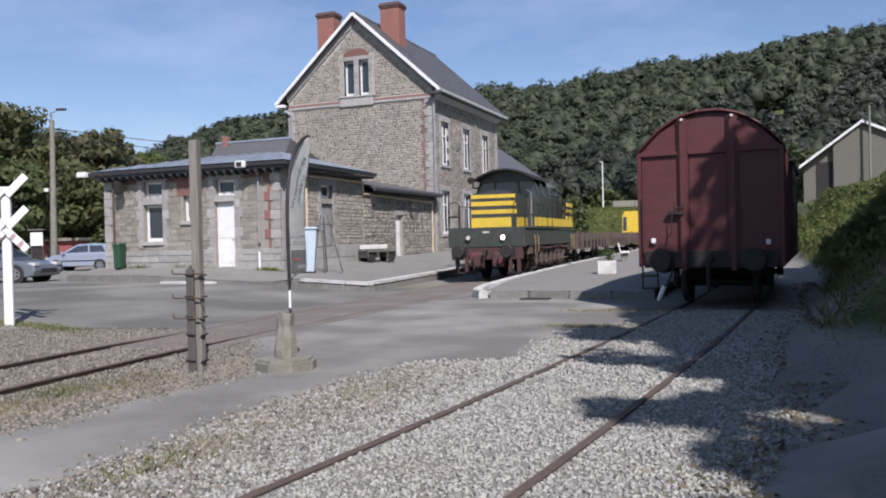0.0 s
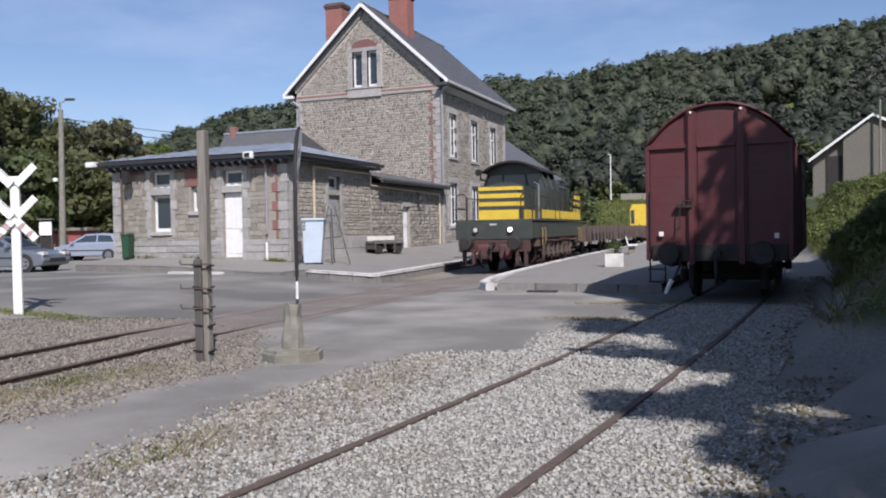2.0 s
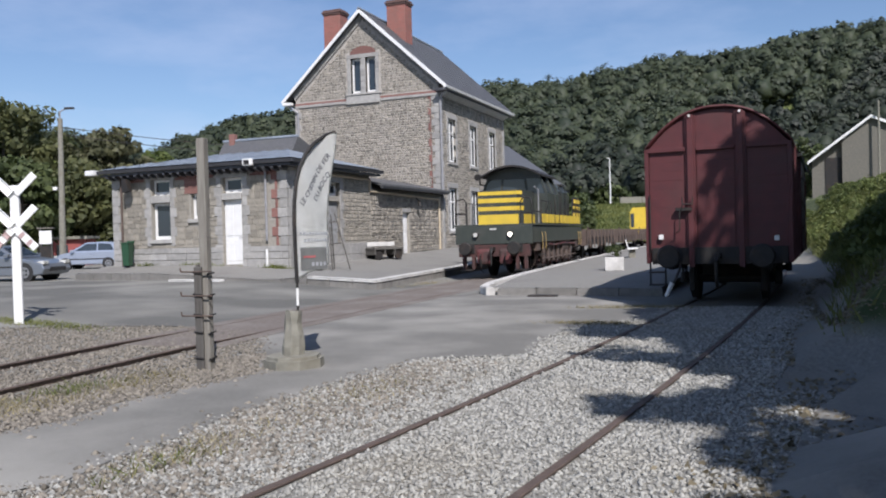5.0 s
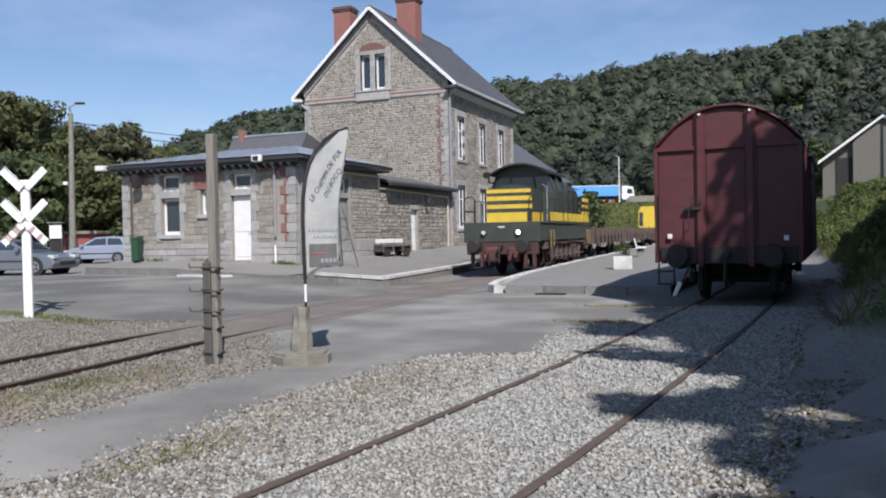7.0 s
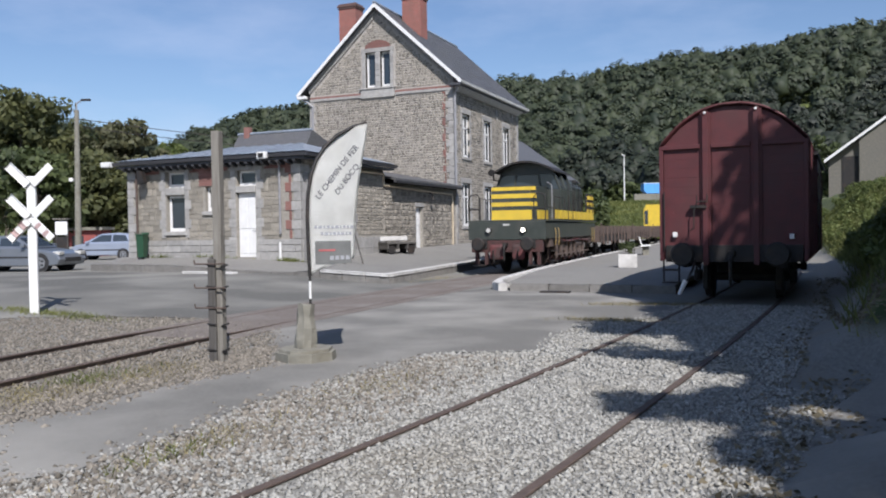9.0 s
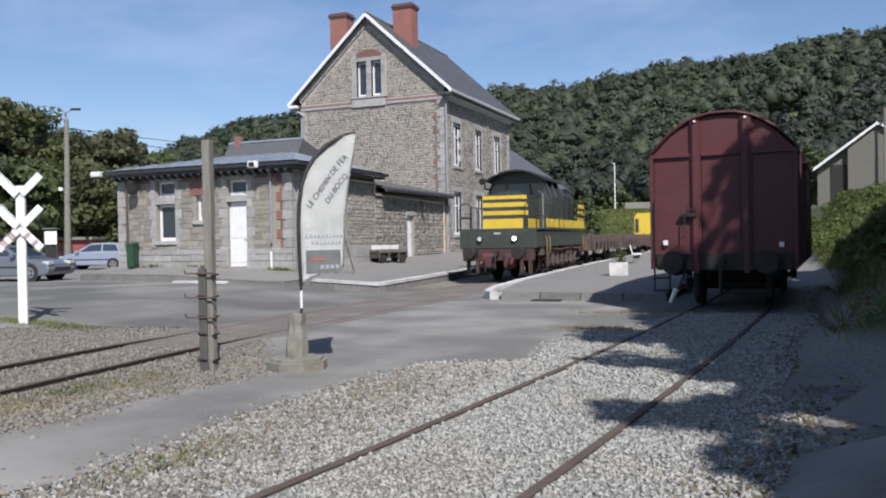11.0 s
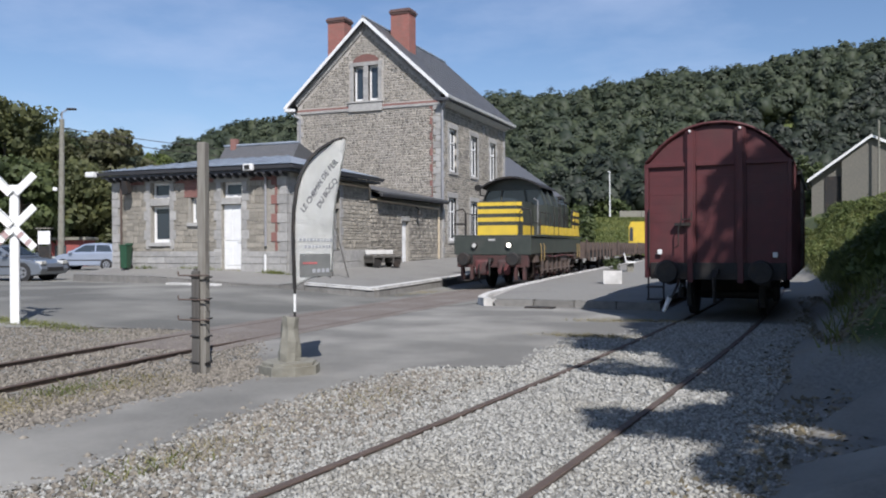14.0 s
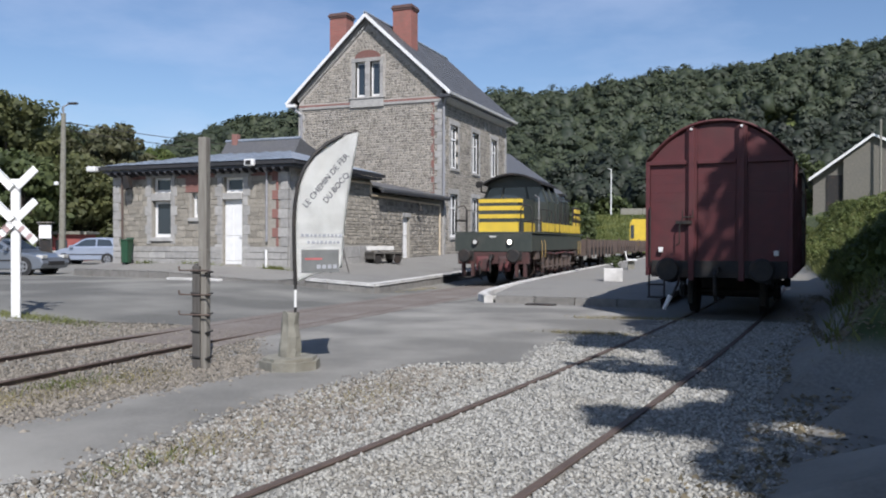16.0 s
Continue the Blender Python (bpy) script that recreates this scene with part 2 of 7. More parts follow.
def prism(bm, outline, y0, y1, axis="y"):
    """An outline of (a, b) drawn out along an axis: y gives (a, y, b), x gives (x, a, b), z gives (a, b, z)."""
    def at(a, b, d):
        return {"y": (a, d, b), "x": (d, a, b), "z": (a, b, d)}[axis]
    f = [bm.verts.new(at(a, b, y0)) for a, b in outline]
    g = [bm.verts.new(at(a, b, y1)) for a, b in outline]
    k = len(outline)
    faces = [bm.faces.new(f), bm.faces.new(g[::-1])]
    for i in range(k):
        faces.append(bm.faces.new((f[i], g[i], g[(i + 1) % k], f[(i + 1) % k])))
    bmesh.ops.recalc_face_normals(bm, faces=faces)
    return bm


def part(name, bm, mat, parent=None, label="", smooth=False):
    """Links a bmesh as one mesh object under a thing or part."""
    me = bpy.data.meshes.new(name)
    bm.to_mesh(me)
    bm.free()
    me.materials.append(mat)
    if smooth:
        for p in me.polygons:
            p.use_smooth = True
    ob = new(name, me)
    ob.parent = parent
    if label:
        ob["label"] = label
    return ob


def thing(name, label, category, x=0, y=0, z=0, rz=0, group="", kind=""):
    ob = new(name)
    ob.empty_display_size = 0.3
    ob.matrix_basis = pose(x, y, z, 0, 0, rz)
    return tagged(ob, label, category, group, kind)


def one(name, bm, mat, label="", category="", kind="", group="", smooth=False):
    return tagged(part(name, bm, mat, None, "", smooth), label, category, group, kind)


def B():
    return bmesh.new()


def stones_mesh(name, pieces, mat):
    """Many small pieces in one mesh, from (vertices, faces) lists."""
    vs, fs = [], []
    for v, f in pieces:
        o = len(vs)
        vs.extend(v)
        fs.extend([tuple(i + o for i in q) for q in f])
    me = bpy.data.meshes.new(name)
    me.from_pydata(vs, [], fs)
    me.materials.append(mat)
    return new(name, me)


CUBE_F = [(0, 3, 2, 1), (4, 5, 6, 7), (0, 1, 5, 4), (1, 2, 6, 5), (2, 3, 7, 6), (3, 0, 4, 7)]

# ---- ground, tracks and platforms ----


def step01(a, b, v):
    t = min(max((v - a) / (b - a), 0.0), 1.0)
    return t * t * (3 - 2 * t)


def centre(y):
    """The middle of the siding on which the covered wagon stands."""
    if y > 55:
        return centre(55) - 0.0575 * (y - 55)
    return -2.81 + 0.135 * y - 0.00175 * y * y


def main_line(y):
    """The middle of the platform track."""
    return -9.0 + 0.085 * max(12 - y, 0) - 0.005 * min(max(y - 12, 0), 15) - 0.042 * max(y - 27, 0)


SKYLINE = [(-400, 190), (0, 200), (262, 275), (330, 247), (380, 232), (440, 209), (522, 205), (700, 185), (868, 166), (1000, 164), (1080, 145),
           (1200, 126), (1300, 119), (1400, 96), (1480, 82), (1568, 73), (2000, 40)]


def ridge(side):
    """Height of the wooded ridge, by the direction in which it lies."""
    p = 784 + 1440 * side
    for (a, ya), (b, yb) in zip(SKYLINE, SKYLINE[1:]):
        if p <= b:
            y = ya + (yb - ya) * max(0, (p - a) / (b - a))
            break
    else:
        y = 40
    return 1.6 + (428 - y) / 1440 * 270 - 9.0


def depth_side(x, y):
    d = 0.3742 * -x + 0.9274 * y
    s = 0.9274 * x + 0.3742 * y
    return d, s


def bank_toe(y):
    """Where the bank beside the siding starts to rise; it gives way to the footpath near the camera."""
    return centre(y) + 1.75 + 1.7 * step01(10.5, 9.0, y) + 0.4 * max(0, 9.0 - y)


def height(x, y):
    """The lie of the land: flat at the tracks, a car park a little higher, a bank, a road on a rise and a wooded ridge."""
    z = 0.30 * step01(-9.9, -16.5, x) if -60 < y < 60 else 0.30
    toe = bank_toe(y)
    up = max(0.0, x - toe)
    z += min(0.98 * up * step01(0, 0.9, up), 3.75 + 0.03 * up) if up < 60 else 5.55
    d, s = depth_side(x, y)
    back = 6.0 * step01(88, 138, d)
    if d > 20:
        r = max(ridge(s / d), 6.0)
        back += (r - 6.0) * step01(158, 275, d)
    return max(z, back) if back > 0 else z


def lines(lo, hi, a, b, fine, grow=1.25):
    v = list(np.arange(a, b + 1e-6, fine))
    s, x = fine, a
    while x > lo:
        s *= grow
        x -= s
        v.insert(0, x)
    s, x = fine, b
    while x < hi:
        s *= grow
        x += s
        v.append(x)
    return v


def sheet(name, xs, ys, zf, mat):
    nx, ny = len(xs), len(ys)
    vs = [(x, y, zf(x, y)) for y in ys for x in xs]
    fs = [(j * nx + i, j * nx + i + 1, (j + 1) * nx + i + 1, (j + 1) * nx + i) for j in range(ny - 1) for i in range(nx - 1)]
    me = bpy.data.meshes.new(name)
    me.from_pydata(vs, [], fs)
    me.materials.append(mat)
    for p in me.polygons:
        p.use_smooth = True
    return new(name, me)


def land_material():
    m = GRAVEL.copy()
    m.name = "gravel_and_grass"
    n, l = m.node_tree.nodes, m.node_tree.links
    b = n["Principled BSDF"]
    old = b.inputs["Base Color"].links[0].from_socket
    co = n.new("ShaderNodeTexCoord")
    sep = n.new("ShaderNodeSeparateXYZ")
    l.new(co.outputs["Object"], sep.inputs["Vector"])
    g = n.new("ShaderNodeTexNoise")
    g.inputs["Scale"].default_value, g.inputs["Detail"].default_value = 0.9, 6
    l.new(co.outputs["Object"], g.inputs["Vector"])
    gr = n.new("ShaderNodeValToRGB")
    gr.color_ramp.elements[0].position, gr.color_ramp.elements[1].position = 0.35, 0.68
    gr.color_ramp.elements[0].color, gr.color_ramp.elements[1].color = (0.035, 0.055, 0.014, 1), (0.13, 0.15, 0.04, 1)
    l.new(g.outputs["Fac"], gr.inputs["Fac"])
    zr = n.new("ShaderNodeMapRange")
    zr.inputs["From Min"].default_value, zr.inputs["From Max"].default_value = 0.33, 0.6
    l.new(sep.outputs["Z"], zr.inputs["Value"])
    mx = n.new("ShaderNodeMix")
    mx.data_type = "RGBA"
    l.new(zr.outputs["Result"], mx.inputs["Factor"])
    l.new(old, mx.inputs["A"])
    l.new(gr.outputs["Color"], mx.inputs["B"])
    l.new(mx.outputs["Result"], b.inputs["Base Color"])
    return m


ground = sheet("ground", lines(-900, 700, -28, 9, 0.6), lines(-250, 1200, -4, 70, 0.6), height, land_material())
tagged(ground, "gravel and grass ground rising to a wooded ridge", "ground", kind="structure")


def laid(name, outline, lift, mat, cuts=(), zf=height):
    """A thin slab over the land, drawn by its outline."""
    bm = B()
    f = bm.faces.new([bm.verts.new((x, y, 0)) for x, y in outline])
    bmesh.ops.triangulate(bm, faces=[f])
    for axis, at in cuts:
        co = (at, 0, 0) if axis == "x" else (0, at, 0)
        no = (1, 0, 0) if axis == "x" else (0, 1, 0)
        bmesh.ops.bisect_plane(bm, geom=bm.verts[:] + bm.edges[:] + bm.faces[:], plane_co=co, plane_no=no)
    for v in bm.verts:
        v.co.z = zf(v.co.x, v.co.y) + lift
    bmesh.ops.recalc_face_normals(bm, faces=bm.faces)
    if sum(fc.normal.z for fc in bm.faces) < 0:
        bmesh.ops.reverse_faces(bm, faces=bm.faces)
    return one(name, bm, mat, kind="structure")


XCUTS = [("x", -9.9 - 0.55 * i) for i in range(13)]
FORECOURT = [(-6.20, 4.68), (-6.17, 5.07), (-6.03, 5.54), (-6.11, 6.31), (-5.98, 7.26), (-5.79, 8.26), (-7.30, 10.53), (-8.61, 12.11), (-8.89, 16.96), (-7.31, 21.30), (-5.18, 21.08), (-3.27, 19.38), (-1.91, 16.61), (-2.43, 14.44), (-3.19, 13.39), (-3.17, 11.37), (-2.98, 10.27), (-4.20, 9.76), (-4.50, 8.03), (-4.54, 6.96), (-4.65, 6.19), (-4.54, 5.30), (-4.57, 4.72), (-4.48, 4.12), (-4.65, 3.82), (-4.68, 3.53)]
CARPARK = [(-13.52, 9.48), (-12.96, 10.67), (-12.04, 11.73), (-10.64, 12.43), (-8.61, 12.11), (-8.89, 16.96), (-7.38, 21.26), (-9.01, 26.13), (-11.84, 23.36), (-13.99, 23.27), (-16.54, 22.03), (-23.69, 22.56), (-30.76, 21.59)]
tagged(laid("road", FORECOURT, 0.012, DUSTYASPHALT, XCUTS + [("y", 2.0 * i) for i in range(1, 12)]), "worn grey asphalt forecourt and path", "road")
tagged(laid("pavement", CARPARK, 0.014, ASPHALT, XCUTS + [("y", 2.0 * i) for i in range(4, 13)]), "grey asphalt car park beyond the track", "road")
tagged(laid("path", [(-0.15, 1.0), (-0.05, 5.3), (0.12, 6.3), (0.33, 7.7), (0.42, 8.8), (1.0, 9.4), (2.2, 9.6), (4, 6), (4, 1)], 0.012, DUSTYASPHALT, [("y", 3), ("y", 5), ("y", 7)]),
       "narrow asphalt footpath in the shade", "path")


def sweep(name, mid, off, ys, profile, mat, zf=lambda x, y: 0.0):
    """A profile of (across, up) carried along a line."""
    vs, fs = [], []
    k = len(profile)
    for y in ys:
        d = (mid(y + 0.05) - mid(y - 0.05)) / 0.1
        nx, ny = 1 / math.hypot(1, d), -d / math.hypot(1, d)
        for a, b in profile:
            x, yy = mid(y) + nx * (off + a), y + ny * (off + a)
            vs.append((x, yy, b + zf(x, yy)))
    for i in range(len(ys) - 1):
        for j in range(k):
            fs.append((i * k + j, i * k + (j + 1) % k, (i + 1) * k + (j + 1) % k, (i + 1) * k + j))
    fs += [tuple(range(k))[::-1], tuple(range((len(ys) - 1) * k, len(ys) * k))]
    me = bpy.data.meshes.new(name)
    me.from_pydata(vs, [], fs)
    bm = B()
    bm.from_mesh(me)
    bmesh.ops.recalc_face_normals(bm, faces=bm.faces)
    bm.to_mesh(me)
    bm.free()
    me.materials.append(mat)
    return new(name, me)


RAIL = [(-0.034, 0.02), (-0.030, 0.028), (0.030, 0.028), (0.034, 0.02), (0.032, 0.010), (0.012, 0.004), (0.012, -0.05),
        (-0.012, -0.05), (-0.012, 0.004), (-0.032, 0.010)]
for off in (-0.7525, 0.7525):
    r = sweep("rail", centre, off, [0.5 * i for i in range(2, 150)], RAIL, RUST)
    tagged(r, "rusty steel rail sunk in pale crushed stone", "rail", "siding rails")
    r = sweep("rail", main_line, off, [0.5 * i for i in range(2, 170)], RAIL, RUST, lambda x, y: 0.05 * step01(12.5, 9, y) - 0.006 + height(x, y))
    tagged(r, "dark rusty rail of the platform track", "rail", "platform track rails")


strip = sweep("track_bed", main_line, 0.0, [0.5 * i for i in range(20, 120)], [(-1.15, -0.05), (-1.15, 0.018), (-0.5, 0.02), (0.5, 0.02), (1.1, 0.018), (1.1, -0.05)], TRACKDIRT, height)
tagged(strip, "brown oily dirt between the rails", "track bed", kind="structure")


def apron(x, y):
    """Top of the station platform, which climbs towards the house."""
    u = max(0.0, -11 - x)
    dip = 0.19 * step01(-13.6, -15.2, x) * (1 - step01(kerb_y(x) + 0.2, kerb_y(x) + 1.9, y))
    return 0.32 + 0.045 * min(u, 9) + 0.022 * max(y - 23, 0) * min(u / 5, 1) - dip


def kerb_y(x):
    return 21.8 + 0.115 * (-11 - x)


def edge_x(y):
    return -11.0 - 0.068 * (y - 21.8)


xs = [-11.0 - 0.5 * i for i in range(0, 28)]
vs, fs = [], []
NR = 60
for x in xs:
    for j in range(NR):
        y = kerb_y(x) + 0.75 * j
        xx = x - 0.068 * 0.75 * j
        vs.append((xx, y, apron(xx, y)))
for i in range(len(xs) - 1):
    for j in range(NR - 1):
        fs.append((i * NR + j, i * NR + j + 1, (i + 1) * NR + j + 1, (i + 1) * NR + j))
me = bpy.data.meshes.new("platform")
me.from_pydata(vs, [], fs)
me.materials.append(PAVING)
platform = tagged(new("platform", me), "paved station platform sloping up to the house", "platform", kind="structure")


def kerb_run(n, p, q, zf, mat, w=0.28, drop=0.45, gap=0.012, name="kerb_stone"):
    """Kerb stones laid end to end from p to q, their tops on zf."""
    p, q = Vector(p), Vector(q)
    d = (q - p) / n
    t = d.normalized()
    side = Vector((-t.y, t.x))
    for i in range(n):
        a, b = p + d * i + t * gap, p + d * (i + 1) - t * gap
        bm = B()
        base = []
        for c, lift in ((a, 0), (b, 0), (b + side * w, 0), (a + side * w, 0)):
            base.append((c.x, c.y, zf(c.x, c.y)))
        low = [bm.verts.new((x, y, z - drop)) for x, y, z in base]
        top = [bm.verts.new((x, y, z + 0.006)) for x, y, z in base]
        for f in CUBE_F:
            bm.faces.new([(low + top)[k] for k in f])
        bmesh.ops.bevel(bm, geom=[e for e in bm.edges if e.verts[0] in top and e.verts[1] in top], offset=0.025, segments=2, affect="EDGES")
        bmesh.ops.recalc_face_normals(bm, faces=bm.faces)
        ob = part(name, bm, mat, platform)


kerb_run(3, (-13.6, kerb_y(-13.6)), (-11.0, 21.8), lambda x, y: apron(x, y) + 0.01, KERB, drop=0.075)
kerb_run(3, (-13.6, kerb_y(-13.6) + 0.03), (-11.0, 21.83), lambda x, y: apron(x, y) - 0.075, STONEKERB, name="face_stone")
kerb_run(11, (-24.5, kerb_y(-24.5)), (-13.6, kerb_y(-13.6)), lambda x, y: apron(x, y) + 0.01, STONEKERB)
kerb_run(30, (-11.0, 21.8), (edge_x(60), 60), lambda x, y: apron(x, y) + 0.01, KERB, drop=0.075)
kerb_run(30, (-11.03, 21.85), (edge_x(60) - 0.03, 60), lambda x, y: apron(x, y) - 0.075, STONEKERB, name="face_stone")
bm = B()
for x0, x1 in ((-1.15, 0.0), (0.0, 1.15)):
    box(bm, x0 + 0.01, 0, 0, x1 - 0.01, 0.28, 0.085, pose(-17.75, kerb_y(-17.4) - 0.75, height(-17.4, 21.8), 0, 0, -6.5), 0.02)
one("kerb_step", bm, KERB, "low white-painted step at the platform kerb", "step", kind="structure")


def east_edge(y):
    return -7.02 - 0.085 * (y - 20.7) + 0.0008 * (y - 20.7) ** 2 if y < 50 else -9.05 - 0.03 * (y - 50)


def east_top(x, y):
    return 0.20 + 0.11 * step01(20.2, 24.5, y)


ys = [20.3 + 0.8 * i for i in range(0, 80)]
vs, fs = [], []
NC = 8
for y in ys:
    a, b = east_edge(y) + 0.1, centre(y) - 1.75
    for j in range(NC):
        x = a + (b - a) * j / (NC - 1)
        vs.append((x, y, east_top(x, y)))
for i in range(len(ys) - 1):
    for j in range(NC - 1):
        fs.append((i * NC + j, i * NC + j + 1, (i + 1) * NC + j + 1, (i + 1) * NC + j))
me = bpy.data.meshes.new("island_platform")
me.from_pydata(vs, [], fs)
me.materials.append(PAVING)
platform = tagged(new("island_platform", me), "low asphalted island platform between the tracks", "platform", kind="structure")
pts = [(-6.75, 20.25), (-7.15, 20.9), (-7.33, 22.0)] + [(east_edge(y), y) for y in range(24, 76, 2)]
for p, q in zip(pts, pts[1:]):
    kerb_run(1, q, p, lambda x, y: east_top(x, y) + 0.01, KERB, w=-0.24, name="kerb_stone")
kerb_run(4, (-6.7, 20.25), (-2.45, 20.1), lambda x, y: east_top(x, y) - 0.01, STONEKERB, w=0.2)
kerb_run(20, (centre(20.3) - 1.78, 20.3), (centre(60) - 1.78, 60), lambda x, y: east_top(x, y), STONEKERB, w=0.2)
bm = B()
box(bm, -5.75, 19.75, 0.0, -5.0, 20.02, 0.05, None, 0.01)
one("drain_cover", bm, BLACKIRON, "dark iron drain cover set in the asphalt", "drain cover")

# ---- station house ----


def spot(plane, at, u, d, z):
    """A point of a wall: u along it, d into it. Plane Y faces the camera, plane X faces the track."""
    return (u, at + d, z) if plane == "Y" else (at - d, u, z)


def wbox(bm, plane, at, u0, d0, z0, u1, d1, z1, bevel=0.0):
    a, b = spot(plane, at, u0, d0, z0), spot(plane, at, u1, d1, z1)
    return box(bm, min(a[0], b[0]), min(a[1], b[1]), min(a[2], b[2]), max(a[0], b[0]), max(a[1], b[1]), max(a[2], b[2]), None, bevel)


def pierced(bm, plane, at, thick, u0, u1, z0, z1, holes):
    """A wall with thickness, open where the holes (u0, u1, z0, z1) are."""
    us = sorted({u0, u1, *(h[0] for h in holes), *(h[1] for h in holes)})
    for a, b in zip(us, us[1:]):
        zs = [z0]
        for h in sorted((h for h in holes if h[0] < (a + b) / 2 < h[1]), key=lambda h: h[2]):
            zs += [h[2], h[3]]
        zs.append(z1)
        for p, q in zip(zs[::2], zs[1::2]):
            if q - p > 0.005:
                wbox(bm, plane, at, a, 0, p, b, thick, q)
    return bm


def rubble(plane, at, u0, u1, z0, z1, holes, inside=None, course=(0.12, 0.19), length=(0.16, 0.36), proud=(0.012, 0.035), rnd=None):
    """Rough stones laid in courses: (u0, u1, z0, z1, proud) cells, cut round the holes."""
    rnd = rnd or random.Random(5)
    cells, z = [], z0
    while z < z1 - 0.05:
        h = min(rnd.uniform(*course), z1 - z)
        u = u0 - rnd.uniform(0, 0.15)
        while u < u1:
            w = rnd.uniform(*length)
            a, b = max(u, u0), min(u + w, u1)
            u += w
            if b - a < 0.06 or (inside and not (inside(a, z + h) and inside(b, z + h))):
                continue
            cut = [(a, b)]
            for hu0, hu1, hz0, hz1 in holes:
                if z + h > hz0 + 0.02 and z < hz1 - 0.02:
                    cut = [s for p, q in cut for s in ((p, min(q, hu0)), (max(p, hu1), q)) if s[1] - s[0] > 0.05]
            cells += [(p, q, z, z + h, rnd.uniform(*proud)) for p, q in cut]
        z += h
    return cells


def stone_piece(plane, at, cell, rnd, gap=0.011):
    a, b, z0, z1, pr = cell
    j = lambda: rnd.uniform(0, 0.028)
    back = [(a + gap, z0 + gap), (b - gap, z0 + gap), (b - gap, z1 - gap), (a + gap, z1 - gap)]
    s = (1, 1), (-1, 1), (-1, -1), (1, -1)
    front = [(u + k[0] * (0.008 + j()), z + k[1] * (0.006 + j())) for (u, z), k in zip(back, s)]
    v = [spot(plane, at, u, 0.004, z) for u, z in back] + [spot(plane, at, u, -pr, z) for u, z in front]
    f = [(4, 5, 6, 7), (0, 1, 5, 4), (1, 2, 6, 5), (2, 3, 7, 6), (3, 0, 4, 7)]
    return v, (f if plane == "Y" else f)


def stones(name, plane, at, cells, mat, parent, seed=3):
    rnd = random.Random(seed)
    ob = stones_mesh(name, [stone_piece(plane, at, c, rnd) for c in cells], mat)
    ob.parent = parent
    ob["kind"] = "stuff"
    return ob


def world_parent(ob, base):
    ob.matrix_parent_inverse = base.matrix_basis.inverted()
    return ob


def hpart(name, bm, mat, base, label="", smooth=False):
    """A part modelled in the world's place, under a thing."""
    return world_parent(part(name, bm, mat, base, label, smooth), base)


def window(base, plane, at, u0, u1, z0, z1, bars=1, transom=None, sill=True, deep=0.16, name="window", curtain=False, label="white-painted timber window"):
    """A white frame set back in its opening, with panes and a stone sill."""
    bm = B()
    w = 0.095
    wbox(bm, plane, at, u0, deep, z0, u0 + w, deep + 0.07, z1, 0.008)
    wbox(bm, plane, at, u1 - w, deep, z0, u1, deep + 0.07, z1, 0.008)
    wbox(bm, plane, at, u0 + w, deep, z0, u1 - w, deep + 0.07, z0 + w * 1.4, 0.008)
    wbox(bm, plane, at, u0 + w, deep, z1 - w, u1 - w, deep + 0.07, z1, 0.008)
    for i in range(1, bars):
        c = u0 + (u1 - u0) * i / bars
        wbox(bm, plane, at, c - 0.045, deep - 0.004, z0 + w, c + 0.045, deep + 0.066, z1 - w, 0.006)
    if transom:
        wbox(bm, plane, at, u0 + w, deep - 0.003, transom - 0.04, u1 - w, deep + 0.067, transom + 0.04, 0.006)
    fr = hpart(name, bm, WHITE, base, label)
    for i in range(bars):
        a = u0 + w + (u1 - u0 - 2 * w) * i / bars
        b = u0 + w + (u1 - u0 - 2 * w) * (i + 1) / bars
        for p, q in ([(z0 + w, transom), (transom, z1 - w)] if transom else [(z0 + w, z1 - w)]):
            bm = B()
            wbox(bm, plane, at, a + 0.002, deep + 0.035, p, b - 0.002, deep + 0.045, q)
            part("pane", bm, GLASS, fr)
    if curtain:
        bm = B()
        wbox(bm, plane, at, u0 + w, deep + 0.10, z0 + w, u1 - w, deep + 0.12, z0 + (z1 - z0) * 0.9)
        part("curtain", bm, BLINDS, fr, "pale drawn curtain")
    if sill:
        bm = B()
        wbox(bm, plane, at, u0 - 0.12, -0.09, z0 - 0.14, u1 + 0.12, deep + 0.06, z0 - 0.004, 0.012)
        part("sill", bm, DRESSED, fr, "grey limestone sill")
    return fr


def surround(base, plane, at, u0, u1, z0, z1, w=0.17, lintel=0.24, label="grey limestone surround"):
    """Dressed blocks round an opening, alternately long and short, each a stone of its own."""
    bm = B()
    wbox(bm, plane, at, u0 - w - 0.05, -0.05, z1, u1 + w + 0.05, 0.15, z1 + lintel, 0.012)
    head = hpart("surround", bm, DRESSED, base, label)
    n = max(3, int((z1 - z0) / 0.33))
    for side in (0, 1):
        for i in range(n):
            ww = w + (0.10 if i % 2 else 0.0)
            a, b = (u0 - ww, u0) if side == 0 else (u1, u1 + ww)
            bm = B()
            wbox(bm, plane, at, a, -0.045, z0 + (z1 - z0) * i / n + 0.004, b, 0.15, z0 + (z1 - z0) * (i + 1) / n - 0.004, 0.01)
            part("jamb_stone", bm, DRESSED, head)
    return head


